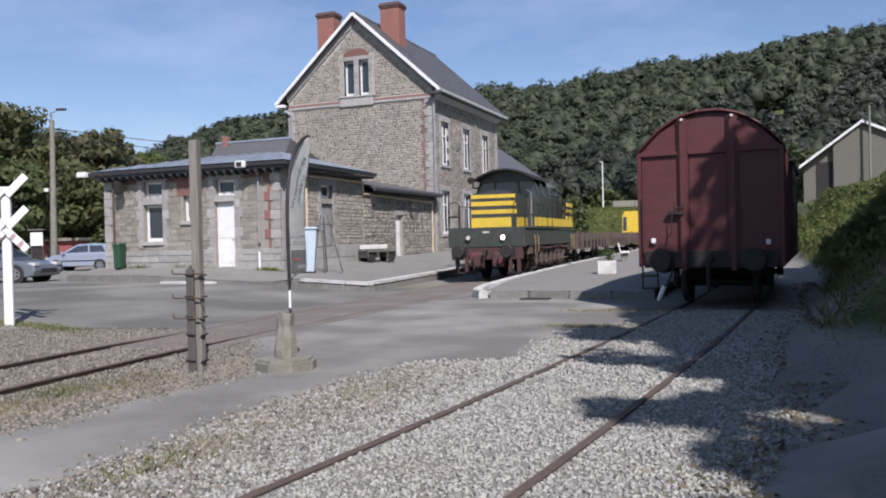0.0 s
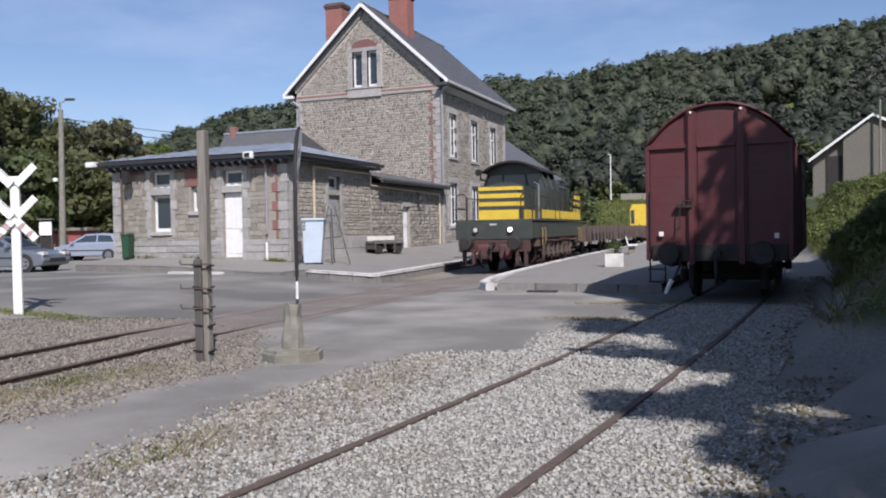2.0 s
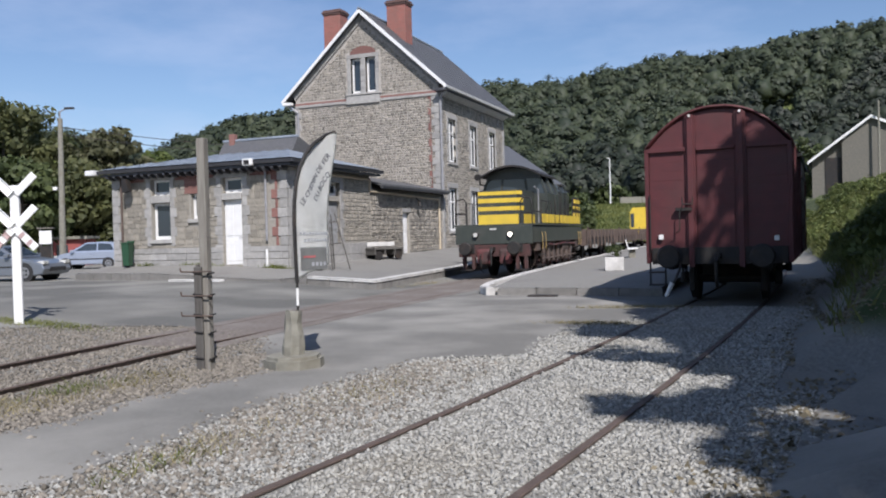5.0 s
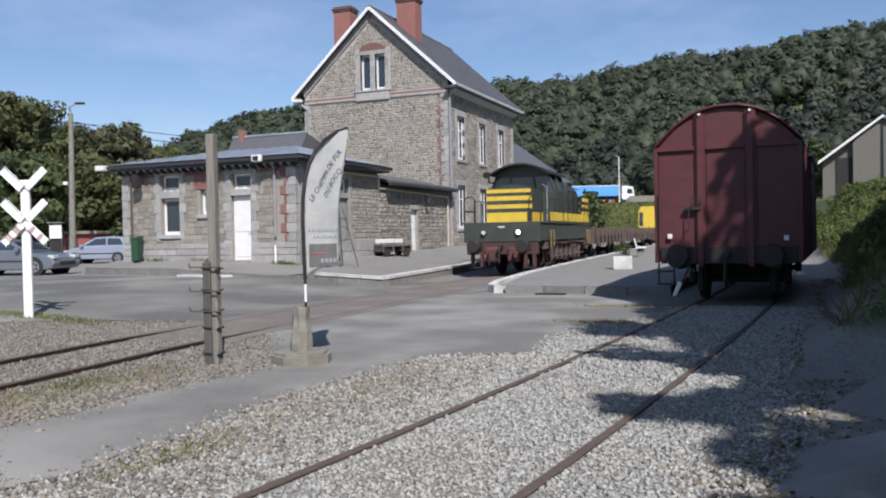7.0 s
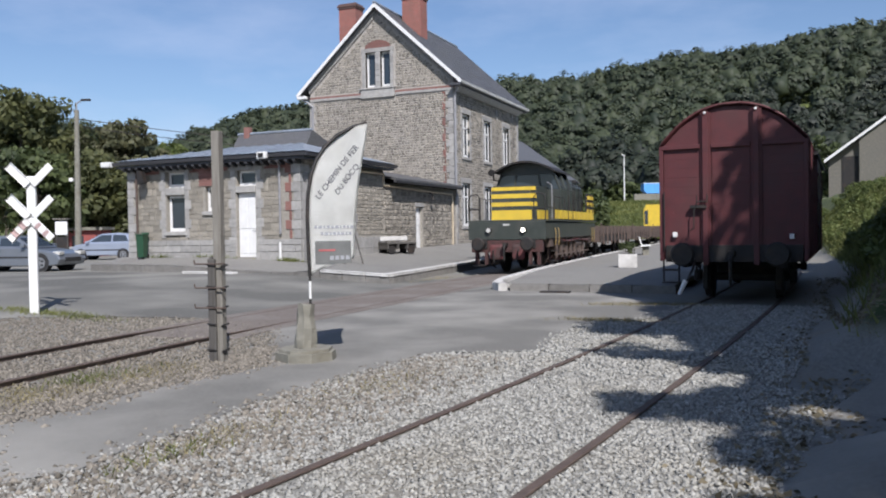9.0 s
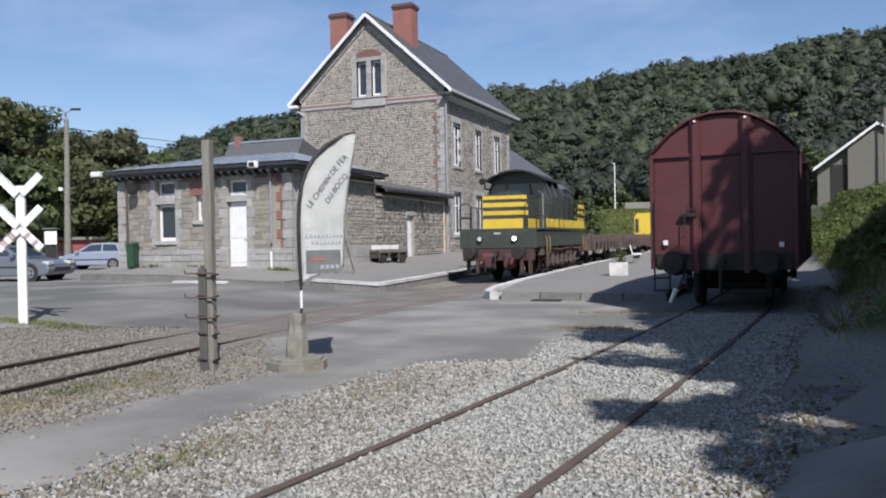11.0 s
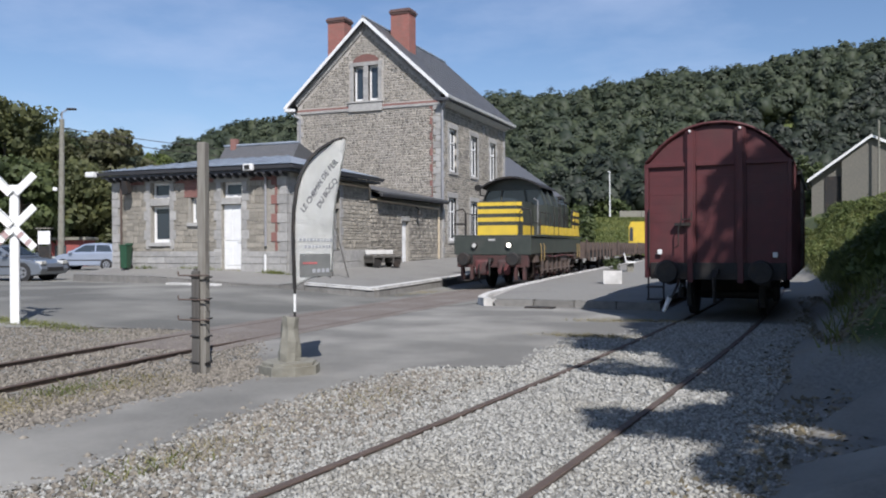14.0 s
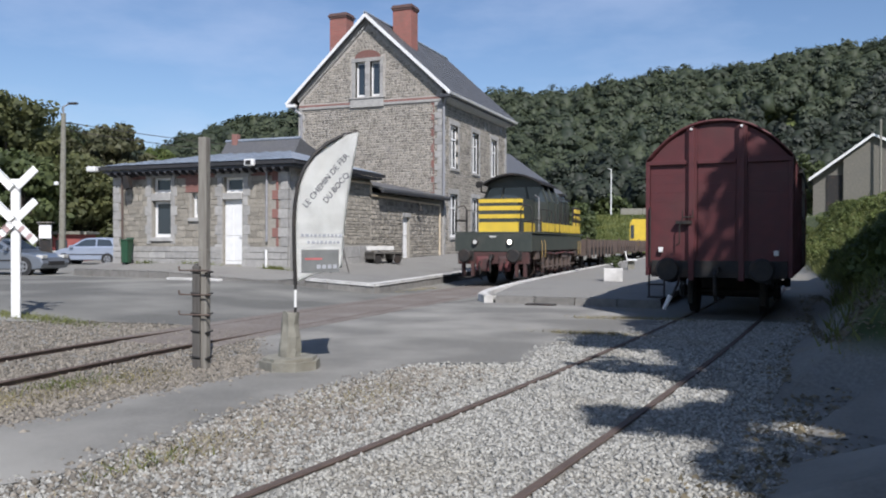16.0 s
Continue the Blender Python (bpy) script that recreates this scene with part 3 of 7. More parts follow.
def quoins(base, plane, at, u, step, z0, z1, mat, h=0.34, long=0.42, short=0.26, proud=0.05, label="", name="quoin"):
    """Corner stones, long and short by turns; step is the direction from the corner."""
    z, i = z0, 0
    while z < z1 - 0.1:
        w = long if i % 2 else short
        bm = B()
        a, b = (u, u + step * w) if step > 0 else (u + step * w, u)
        wbox(bm, plane, at, a, -proud, z + 0.006, b, 0.12, min(z + h, z1) - 0.006, 0.012)
        hpart(name, bm, mat, base, label)
        z += h
        i += 1


GF, XT = 39.8, -16.1                    # gable wall, wall towards the track
XW, YB, EAVE, APEX, FLOOR = -24.85, 50.85, 9.75, 13.75, 0.3
house = thing("station_house", "tall grey rubble-stone railway station house with slate roof", "house", -20.5, 45.3, 0.5)
mid = (XW + XT) / 2

# gable wall, cut round the attic window
AW = [(-21.26, -20.66, 9.55, 11.45), (-20.36, -19.76, 9.55, 11.45)]
bm = B()
pierced(bm, "Y", GF, 0.45, XW, XT, FLOOR, 9.5, [])
def rake(u):
    return EAVE + (APEX - EAVE) * (1 - abs(u - mid) / (XT - mid))
cols = [XW, -23, AW[0][0], AW[0][1], AW[1][0], AW[1][1], -18, XT]
for a, b in zip(cols, cols[1:]):
    lows = [9.5]
    tops = [(a, rake(a)), (b, rake(b))]
    if a < mid < b:
        tops = [(a, rake(a)), (mid, APEX), (b, rake(b))]
    hole = [h for h in AW if h[0] == a]
    z0 = hole[0][3] if hole else 9.5
    prism(bm, [(a, z0), (b, z0)] + tops[::-1], GF, GF + 0.45)
    if hole:
        wbox(bm, "Y", GF, a, 0, 9.5, b, 0.45, 9.55)
gable = hpart("gable_wall", bm, MORTAR, house, "grey rubble gable wall with lime joints")
cells = rubble("Y", GF, XW + 0.3, XT - 0.3, 3.2, APEX - 0.25, [(-21.55, -19.45, 8.9, 11.75), (XW, XT, 9.02, 9.27)],
               inside=lambda u, z: z < rake(u) - 0.32, rnd=random.Random(11), course=(0.105, 0.16), length=(0.12, 0.25))
stones("rubble_stonework", "Y", GF, cells, STONE, gable)

# track-side wall
UP = [(40.95, 42.05, 5.6, 7.95), (44.35, 45.5, 5.6, 7.95), (47.8, 48.95, 5.6, 7.95)]
LOW = [(40.85, 42.0, 1.85, 4.2), (44.35, 45.5, 1.85, 4.15), (47.8, 48.95, 1.85, 4.15)]
bm = B()
pierced(bm, "X", XT, 0.45, GF + 0.45, YB, FLOOR, EAVE, UP + LOW)
side = hpart("track_wall", bm, MORTAR, house, "grey rubble wall with tall windows")
blocked = [(a - 0.2, b + 0.2, c - 0.15, d + 0.26) for a, b, c, d in UP + LOW] + [(GF, YB, 9.02, 9.27)]
stones("rubble_stonework", "X", XT, rubble("X", XT, GF + 0.3, YB - 0.3, 0.8, EAVE - 0.1, blocked, rnd=random.Random(12), course=(0.11, 0.18), length=(0.13, 0.30)), STONE, side)
bm = B()
wbox(bm, "Y", YB - 0.45, XW, 0, FLOOR, XT - 0.45, 0.45, EAVE)
prism(bm, [(XW, EAVE), (XT - 0.45, EAVE), (mid, APEX)], YB - 0.45, YB)
box(bm, XW, GF + 0.45, FLOOR, XW + 0.45, YB - 0.45, EAVE)
hpart("back_wall", bm, MORTAR, house)

for a, b, c, d in UP:
    window(house, "X", XT, a, b, c, d, bars=2, transom=d - 0.75, deep=0.1, label="tall white sash window in a stone wall")
    surround(house, "X", XT, a, b, c, d)
for a, b, c, d in LOW:
    window(house, "X", XT, a, b, c, d, bars=2, transom=d - 0.75, deep=0.1, label="tall white sash window in a stone wall")
    surround(house, "X", XT, a, b, c, d)
for a, b, c, d in AW:
    window(house, "Y", GF, a, b, c, d, bars=1, transom=None, sill=False, deep=0.18, curtain=True, label="narrow white attic window")
bm = B()
wbox(bm, "Y", GF, -21.5, -0.065, 11.45, -19.52, 0.17, 11.66, 0.012)
head = hpart("surround", bm, DRESSED, house, "grey limestone window surround")
for a, b in ((-21.46, -21.26), (-20.66, -20.36), (-19.76, -19.56)):
    for i in range(6):
        bm = B()
        wbox(bm, "Y", GF, a, -0.06, 9.5 + 0.325 * i + 0.004, b, 0.17, 9.5 + 0.325 * (i + 1) - 0.004, 0.012)
        part("jamb_stone", bm, DRESSED, head)
bm = B()
prism(bm, [(-21.3, 11.66), (-19.72, 11.66)] + [(-20.51 + 0.79 * math.cos(radians(k)), 11.66 + 0.42 * math.sin(radians(k))) for k in range(15, 180, 15)], GF - 0.05, GF + 0.1)
hpart("brick_arch", bm, BRICK, house, "red brick relieving arch")
bm = B()
wbox(bm, "Y", GF, -21.55, -0.12, 8.95, -19.5, 0.1, 9.42, 0.02)
wbox(bm, "Y", GF, -21.62, -0.17, 9.42, -19.43, 0.1, 9.5, 0.02)
hpart("window_apron", bm, DRESSED, house, "blue-grey limestone apron block")
bm = B()
wbox(bm, "Y", GF, XW - 0.02, -0.07, 9.02, -21.56, 0.05, 9.16, 0.015)
wbox(bm, "Y", GF, -19.49, -0.07, 9.02, XT + 0.02, 0.05, 9.16, 0.015)
wbox(bm, "X", XT, GF + 0.05, -0.07, 9.02, YB, 0.05, 9.16, 0.015)
hpart("string_course", bm, DRESSED, house, "grey string course")
bm = B()
wbox(bm, "Y", GF, XW, -0.05, 9.162, -21.56, 0.05, 9.27)
wbox(bm, "Y", GF, -19.49, -0.05, 9.162, XT, 0.05, 9.27)
wbox(bm, "X", XT, GF + 0.05, -0.05, 9.162, YB, 0.05, 9.27)
hpart("brick_course", bm, BRICK, house, "red brick course above the string course")
quoins(house, "Y", GF, XT + 0.03, -1, 3.0, 9.02, DRESSED, long=0.46, short=0.30, label="grey limestone corner stone")
quoins(house, "Y", GF, XW - 0.03, 1, 4.0, 9.02, DRESSED, long=0.4, short=0.26, label="grey limestone corner stone")
quoins(house, "Y", GF, XT - 0.47, -1, 3.4, 9.0, BRICK, h=0.42, long=0.17, short=0.06, proud=0.03, name="brick_tooth", label="red brick tooth")
quoins(house, "X", XT, GF + 0.13, 1, 0.8, 9.02, DRESSED, long=0.3, short=0.18, label="grey limestone corner stone")
quoins(house, "X", XT, YB, -1, 0.8, 9.02, DRESSED, long=0.42, short=0.26, label="grey limestone corner stone")
# star-shaped wall ties
for y, z in ((46.6, 8.55), (49.6, 8.7)):
    bm = B()
    for k in (20, 65, 110, 155):
        c, s = 0.3 * math.cos(radians(k)), 0.3 * math.sin(radians(k))
        rod(bm, (XT + 0.04, y - c, z - s), (XT + 0.04, y + c, z + s), 0.03, 0.03, 6)
    hpart("wall_tie", bm, DRESSED, house, "pale star-shaped wall tie")

# roof with slates, bargeboards, dentils and gutters
OVER, GO = 0.55, 0.45
slope = (APEX - EAVE) / (XT - mid)
run = XT - mid + OVER
bm = B()
for s in (1, -1):
    lo, hi = (mid + s * run, APEX + 0.1 - slope * run), (mid, APEX + 0.1)
    prism(bm, [lo, hi, (hi[0], hi[1] + 0.14), (lo[0], lo[1] + 0.14)], GF - GO + 0.06, YB + 0.5)
roof = hpart("roof", bm, SLATE, house, "dark grey slate roof")
pcs, rnd = [], random.Random(2)
L = math.hypot(run, slope * run)
nrow = 30
for r in range(nrow):
    y = GF - GO + 0.06 - (0.17 if r % 2 else 0)
    while y < YB + 0.5:
        y0, y1 = max(y, GF - GO + 0.06) + 0.006, min(y + 0.34, YB + 0.5) - 0.006
        y += 0.34
        if y1 - y0 < 0.05:
            continue
        t0, t1 = r / nrow * L, (r + 1.3) / nrow * L
        lift = rnd.uniform(0.0, 0.006)
        v = []
        for t, up in ((t0, 0.142 + 0.018 + lift), (min(t1, L), 0.142 + 0.004)):
            x, z = mid + run - run * t / L, APEX + 0.1 - slope * run + slope * run * t / L + up
            v += [(x, y0, z), (x, y1, z)]
        x, z = mid + run - run * t0 / L, APEX + 0.1 - slope * run + slope * run * t0 / L + 0.142
        v += [(x, y0, z), (x, y1, z)]
        pcs.append((v, [(0, 1, 3, 2), (4, 5, 1, 0), (4, 0, 2), (5, 3, 1)]))
sl = stones_mesh("slate_covering", pcs, SLATE)
sl.parent = roof
sl["kind"] = "stuff"
bm = B()
for s in (1, -1):
    a, b = (mid + s * (run + 0.03), APEX + 0.1 - slope * (run + 0.03)), (mid, APEX + 0.1)
    prism(bm, [(a[0], a[1] - 0.05), (b[0], b[1] - 0.06), (b[0], b[1] + 0.17), (a[0], a[1] + 0.17)], GF - GO, GF - GO + 0.055)
hpart("bargeboard", bm, WHITE, house, "white-painted bargeboard with moulded edge")
bm = B()
for s in (1, -1):
    n = 40
    for i in range(1, n):
        u = mid + s * (run - 0.45) * i / n
        z = rake(u) - 0.17
        wbox(bm, "Y", GF, u - 0.045, -0.09, z - 0.1, u + 0.045, 0.02, z + 0.06)
    a, b = mid + s * (run - 0.5), mid
    prism(bm, [(a, rake(a) - 0.1), (b, rake(b) - 0.1), (b, rake(b) + 0.09), (a, rake(a) + 0.09)], GF - 0.12, GF + 0.02)
hpart("dentil_course", bm, DRESSED, house, "dentilled stone verge")
bm = B()
z = EAVE + 0.1 - slope * OVER
box(bm, XT + 0.02, GF - GO, z - 0.14, XT + OVER - 0.05, YB + 0.5, z - 0.06)
hpart("soffit", bm, DARKWOOD, house, "dark boarded eaves")
for i in range(26):
    y = GF + 0.1 + i * (YB - GF) / 26
    bm = B()
    prism(bm, [(XT + 0.02, z - 0.36), (XT + 0.12, z - 0.36), (XT + OVER - 0.12, z - 0.2), (XT + OVER - 0.12, z - 0.142), (XT + 0.02, z - 0.142)], y, y + 0.11)
    hpart("modillion", bm, WHITE, house, "white eaves bracket")
bm = B()
box(bm, XW - OVER + 0.05, GF - GO, z - 0.14, XW - 0.02, YB + 0.5, z - 0.06)
hpart("soffit", bm, DARKWOOD, house, "dark boarded eaves")
for x in (XT + OVER, XW - OVER):
    bm = B()
    prism(bm, [(x - 0.08, z - 0.03), (x + 0.07, z - 0.03), (x + 0.11, z + 0.09), (x - 0.08, z + 0.09)], GF - GO - 0.05, YB + 0.55)
    hpart("gutter", bm, WHITE, house, "white-painted box gutter")
    s = 1 if x > mid else -1
    bm = B()
    box(bm, x - 0.55 if s > 0 else x - 0.04, GF - GO - 0.05, z - 0.2, x + 0.04 if s > 0 else x + 0.55, GF - GO + 0.2, z - 0.035, None, 0.04)
    hpart("eaves_bracket", bm, DARKWOOD if s > 0 else WHITE, house, "boxed eaves return")
bm = B()
tube(bm, [(XT + 0.42, GF - 0.35, z - 0.1), (XT + 0.12, GF - 0.1, z - 0.6), (XT + 0.12, GF - 0.1, 3.3)], 0.06)
hpart("downpipe", bm, GREYPIPE, house, "grey downpipe")
bm = B()
tube(bm, [(XW - 0.42, GF - 0.35, z - 0.1), (XW + 0.2, GF - 0.1, z - 0.6), (XW + 0.2, GF - 0.1, 4.3)], 0.06)
hpart("downpipe", bm, GREYPIPE, house, "grey downpipe")
bm = B()
rod(bm, (mid, GF - GO, APEX + 0.27), (mid, YB + 0.5, APEX + 0.27), 0.09, 0.09, 8)
hpart("ridge_cap", bm, ZINC, house, "zinc ridge cap")
for cx0, cx1, ct in ((-24.15, -23.05, 15.0), (-20.05, -18.9, 15.05)):
    bm = B()
    box(bm, cx0, 42.0, 10.2, cx1, 42.9, ct - 0.3)
    hk = hpart("chimney", bm, CHIMNEY, house, "red brick chimney stack")
    bm = B()
    box(bm, cx0 - 0.05, 41.95, ct - 0.3, cx1 + 0.05, 42.95, ct - 0.2, None, 0.01)
    box(bm, cx0 - 0.09, 41.91, ct - 0.2, cx1 + 0.09, 42.99, ct - 0.1, None, 0.01)
    box(bm, cx0 - 0.03, 41.97, ct - 0.1, cx1 + 0.03, 42.93, ct, None, 0.02)
    part("chimney_cap", bm, SOOTBRICK, hk, "soot-dark corbelled brick cap")

# ---- single-storey annex ----
AF, AX0, AX1, ATOP, AB = 25.0, -24.1, -16.1, 4.3, 31.5
annex = thing("station_annex", "single-storey stone station annex with low zinc roof", "house", -20, 28, 0.4)
WINS = [(-22.2, -21.33, 1.75, 3.15), (-22.2, -21.33, 3.45, 4.06), (-20.34, -20.06, 2.5, 3.43)]
DOOR = (-18.9, -18.05, 0.74, 3.15)
FAN = (-18.86, -18.02, 3.4, 3.98)
bm = B()
pierced(bm, "Y", AF, 0.4, AX0, AX1, 0.3, ATOP, WINS + [DOOR, FAN])
front = hpart("front_wall", bm, ANNEXMORTAR, annex, "grey rubble front wall with red brick trim")
SIDEDOOR, SIDEWIN = (27.9, 28.85, 0.9, 3.1), (27.95, 28.85, 3.3, 3.85)
bm = B()
pierced(bm, "X", AX1, 0.4, AF + 0.4, AB, 0.3, ATOP, [SIDEDOOR, SIDEWIN])
awall = hpart("side_wall", bm, ANNEXMORTAR, annex, "rubble side wall")
bm = B()
box(bm, AX0, AF + 0.4, 0.3, AX0 + 0.4, AB, ATOP)
box(bm, AX0, AB, 0.3, AX1 - 0.4, AB + 0.4, ATOP)
hpart("back_wall", bm, MORTAR, annex)
blocked = [(a - 0.2, b + 0.2, c - 0.2, d + 0.22) for a, b, c, d in WINS[:2] + [DOOR, FAN]] + [(-20.45, -19.98, 2.35, 3.6)]
brickband = (AX0 + 0.35, AX1 - 0.3, 4.0, ATOP)
cells = rubble("Y", AF, AX0 + 0.36, AX1 - 0.85, 1.42, 3.98, blocked, rnd=random.Random(21), length=(0.12, 0.46), course=(0.10, 0.27))
variants = []
for k in range(6):
    r2 = random.Random(40 + k)
    v, f = stone_piece("Y", 0, (0, 1, 0, 1, 0.03), r2, 0.02)
    me = bpy.data.meshes.new("stone")
    me.from_pydata([((x * 1.0), y, z) for x, y, z in v], [], f)
    me.materials.append(ANNEXSTONE)
    variants.append(me)
for i, (a, b, c, d, pr) in enumerate(cells[:300]):
    st = new("stone", variants[i % 6])
    st.parent = front
    st.matrix_basis = Matrix.LocRotScale((a, AF, c), None, (b - a, pr / 0.03, d - c))
if len(cells) > 300:
    stones("rubble_stonework", "Y", AF, cells[300:], ANNEXSTONE, front)
sblocked = [(a - 0.18, b + 0.18, c - 0.1, d + 0.2) for a, b, c, d in (SIDEDOOR, SIDEWIN)]
stones("rubble_stonework", "X", AX1, rubble("X", AX1, AF + 0.5, AB, 1.5, ATOP - 0.15, sblocked, rnd=random.Random(22), length=(0.14, 0.32), course=(0.1, 0.2)), ANNEXSTONE, awall)
# dressed plinth, quoins and brick bands
for i, (z0, z1) in enumerate(((0.45, 0.95), (0.96, 1.2), (1.21, 1.42))):
    x = AX0 - 0.03
    k = 0
    while x < AX1 - 0.02:
        w = (0.95, 0.7, 1.1, 0.8)[(k + i) % 4]
        x2 = min(x + w, AX1 + 0.03)
        for p, q in ((x, min(x2, DOOR[0] - 0.02)), (max(x, DOOR[1] + 0.02), x2)):
            if q - p > 0.05:
                bm = B()
                wbox(bm, "Y", AF, p + 0.006, -0.075 + 0.012 * i, z0, q - 0.006, 0.05, z1 - 0.01, 0.012)
                hpart("plinth_block", bm, DRESSED, annex)
        x = x2
        k += 1
for i in range(6):
    for z0, z1 in ((0.45, 0.95), (0.96, 1.42)):
        bm = B()
        wbox(bm, "X", AX1, AF + 0.05 + i * 1.07, -0.06, z0, AF + 0.05 + (i + 1) * 1.07 - 0.01, 0.05, z1 - 0.005, 0.012)
        hpart("plinth_block", bm, DRESSED, annex)
quoins(annex, "Y", AF, AX0 - 0.03, 1, 1.42, ATOP, DRESSED, long=0.44, short=0.3, label="grey limestone corner stone")
quoins(annex, "Y", AF, AX1 + 0.03, -1, 1.42, ATOP, DRESSED, long=0.4, short=0.3, label="grey limestone corner stone")
quoins(annex, "Y", AF, AX1 - 0.38, -1, 1.42, ATOP, BRICK, h=0.34, long=0.26, short=0.10, proud=0.03, name="brick_tooth", label="red brick tooth beside the quoin")
quoins(annex, "X", AX1, AF + 0.12, 1, 1.42, ATOP, DRESSED, long=0.44, short=0.3, label="grey limestone corner stone")
for a, b in ((AX0 + 0.45, -22.5), (-21.05, -19.25), (-17.65, AX1 - 0.4)):
    bm = B()
    for r in range(4):
        u = a + (0.11 if r % 2 else 0)
        while u < b - 0.1:
            wbox(bm, "Y", AF, u + 0.004, -0.03, 4.0 + r * 0.075, min(u + 0.22, b) - 0.004, 0.02, 4.07 + r * 0.075)
            u += 0.22
    hpart("brick_band", bm, BRICK, annex, "red brick band below the eaves")
bm = B()
for r in range(7):
    wbox(bm, "Y", AF, -20.62 + 0.03 * (r % 2), -0.03, 3.46 + 0.077 * r, -19.8 - 0.03 * (r % 2), 0.02, 3.53 + 0.077 * r)
hpart("brick_panel", bm, BRICK, annex, "red brick panel above the slit window")
window(annex, "Y", AF, *WINS[0], bars=1, label="white-framed window")
window(annex, "Y", AF, *WINS[1], bars=1, sill=False, label="white-framed fanlight window")
window(annex, "Y", AF, *WINS[2], bars=1, label="narrow white slit window")
window(annex, "Y", AF, *FAN, bars=1, sill=False, label="white fanlight over the door")
window(annex, "X", AX1, *SIDEWIN, bars=1, sill=False, label="small dark window")
surround(annex, "Y", AF, -22.24, -21.3, 1.5, 4.06, w=0.2, lintel=0.2)
surround(annex, "Y", AF, -18.92, -18.0, 0.8, 3.98, w=0.22, lintel=0.24)
surround(annex, "X", AX1, 27.9, 28.85, 0.9, 3.85, w=0.18, lintel=0.2)
for a, b, c, d in ((-22.22, -21.31, 3.17, 3.43), (-18.9, -18.03, 3.16, 3.39)):
    bm = B()
    wbox(bm, "Y", AF, a, -0.05, c, b, 0.15, d, 0.01)
    hpart("lintel", bm, DRESSED, annex, "grey stone lintel")


def panel_door(base, plane, at, u0, u1, z0, z1, mat, label):
    bm = B()
    wbox(bm, plane, at, u0 + 0.01, 0.12, z0 + 0.01, u1 - 0.01, 0.17, z1 - 0.005, 0.006)
    m = (u0 + u1) / 2
    for a, b in ((u0 + 0.09, m - 0.03), (m + 0.03, u1 - 0.09)):
        for p, q in ((z0 + 0.15, z0 + 0.95), (z0 + 1.08, z1 - 0.15)):
            wbox(bm, plane, at, a, 0.105, p, b, 0.125, q, 0.012)
    d = hpart("door", bm, mat, base, label)
    bm = B()
    c = spot(plane, at, u1 - 0.08, 0.07, z0 + 1.02)
    e = spot(plane, at, u1 - 0.2, 0.07, z0 + 1.02)
    g = spot(plane, at, u1 - 0.08, 0.12, z0 + 1.02)
    rod(bm, g, c, 0.012)
    rod(bm, c, e, 0.012)
    part("door_handle", bm, GREYPIPE, d, "metal door handle")
    return d


panel_door(annex, "Y", AF, DOOR[0], DOOR[1], DOOR[2], DOOR[3], WHITE, "white panelled door, closed")
panel_door(annex, "X", AX1, SIDEDOOR[0], SIDEDOOR[1], SIDEDOOR[2], SIDEDOOR[3], GREYDOOR, "weathered grey side door, closed")
# low roof: deep dark eaves, zinc slopes
bm = B()
RX0, RX1, RY0 = AX0 + 0.1 - 0.35, AX1 + 0.5, AF - 0.5
v = [bm.verts.new(p) for p in ((RX0, RY0, 4.53), (RX1, RY0, 4.53), (RX1, AB + 0.3, 4.53), (RX0, AB + 0.3, 4.53), (RX0 + 2.6, 28.2, 5.25), (RX1 - 2.4, 28.2, 5.25))]
for f in ((0, 1, 5, 4), (1, 2, 5), (2, 3, 4, 5), (3, 0, 4), (3, 2, 1, 0)):
    bm.faces.new([v[i] for i in f])
bmesh.ops.recalc_face_normals(bm, faces=bm.faces)
aroof = hpart("roof", bm, ZINC, annex, "weathered zinc and slate hipped roof")
bm = B()
for i in range(1, 15):
    x = RX0 + (RX1 - RX0) * i / 15
    t = min(1.0, (x - RX0) / 2.6, (RX1 - x) / 2.4)
    rod(bm, (x, RY0 + 0.05, 4.55), (x, RY0 + 3.7 * t, 4.55 + 0.72 * t), 0.018, 0.018, 5)
part("roof_seam", bm, ZINC, aroof, "standing seams")
bm = B()
box(bm, RX0 + 0.05, RY0 + 0.05, 4.26, RX1 - 0.05, AF - 0.02, 4.34)
box(bm, AX1 + 0.02, AF, 4.26, RX1 - 0.05, AB + 0.25, 4.34)
hpart("soffit", bm, DARKWOOD, annex, "dark timber soffit")
for i in range(24):
    x = RX0 + 0.3 + i * (RX1 - RX0 - 0.5) / 24
    bm = B()
    prism(bm, [(RY0 + 0.06, 4.255), (RY0 + 0.06, 4.2), (RY0 + 0.2, 4.13), (AF - 0.02, 4.1), (AF - 0.02, 4.255)], x, x + 0.12, "x")
    hpart("rafter_end", bm, DARKWOOD, annex, "dark shaped rafter end")
bm = B()
prism(bm, [(RY0 - 0.03, 4.36), (RY0 + 0.1, 4.36), (RY0 + 0.1, 4.48), (RY0 - 0.07, 4.48)], RX0 - 0.05, RX1 + 0.08, "x")
hpart("gutter", bm, DARKWOOD, annex, "dark grey box gutter")
bm = B()
prism(bm, [(RX1 - 0.1, 4.36), (RX1 + 0.03, 4.36), (RX1 + 0.07, 4.48), (RX1 - 0.1, 4.48)], RY0, AB + 0.35)
hpart("gutter", bm, DARKWOOD, annex, "dark grey box gutter")
bm = B()
tube(bm, [(-16.93, RY0 + 0.15, 4.3), (-16.93, AF - 0.09, 4.1), (-16.93, AF - 0.09, 1.6)], 0.045)
hpart("downpipe", bm, GREYPIPE, annex, "grey zinc downpipe")
bm = B()
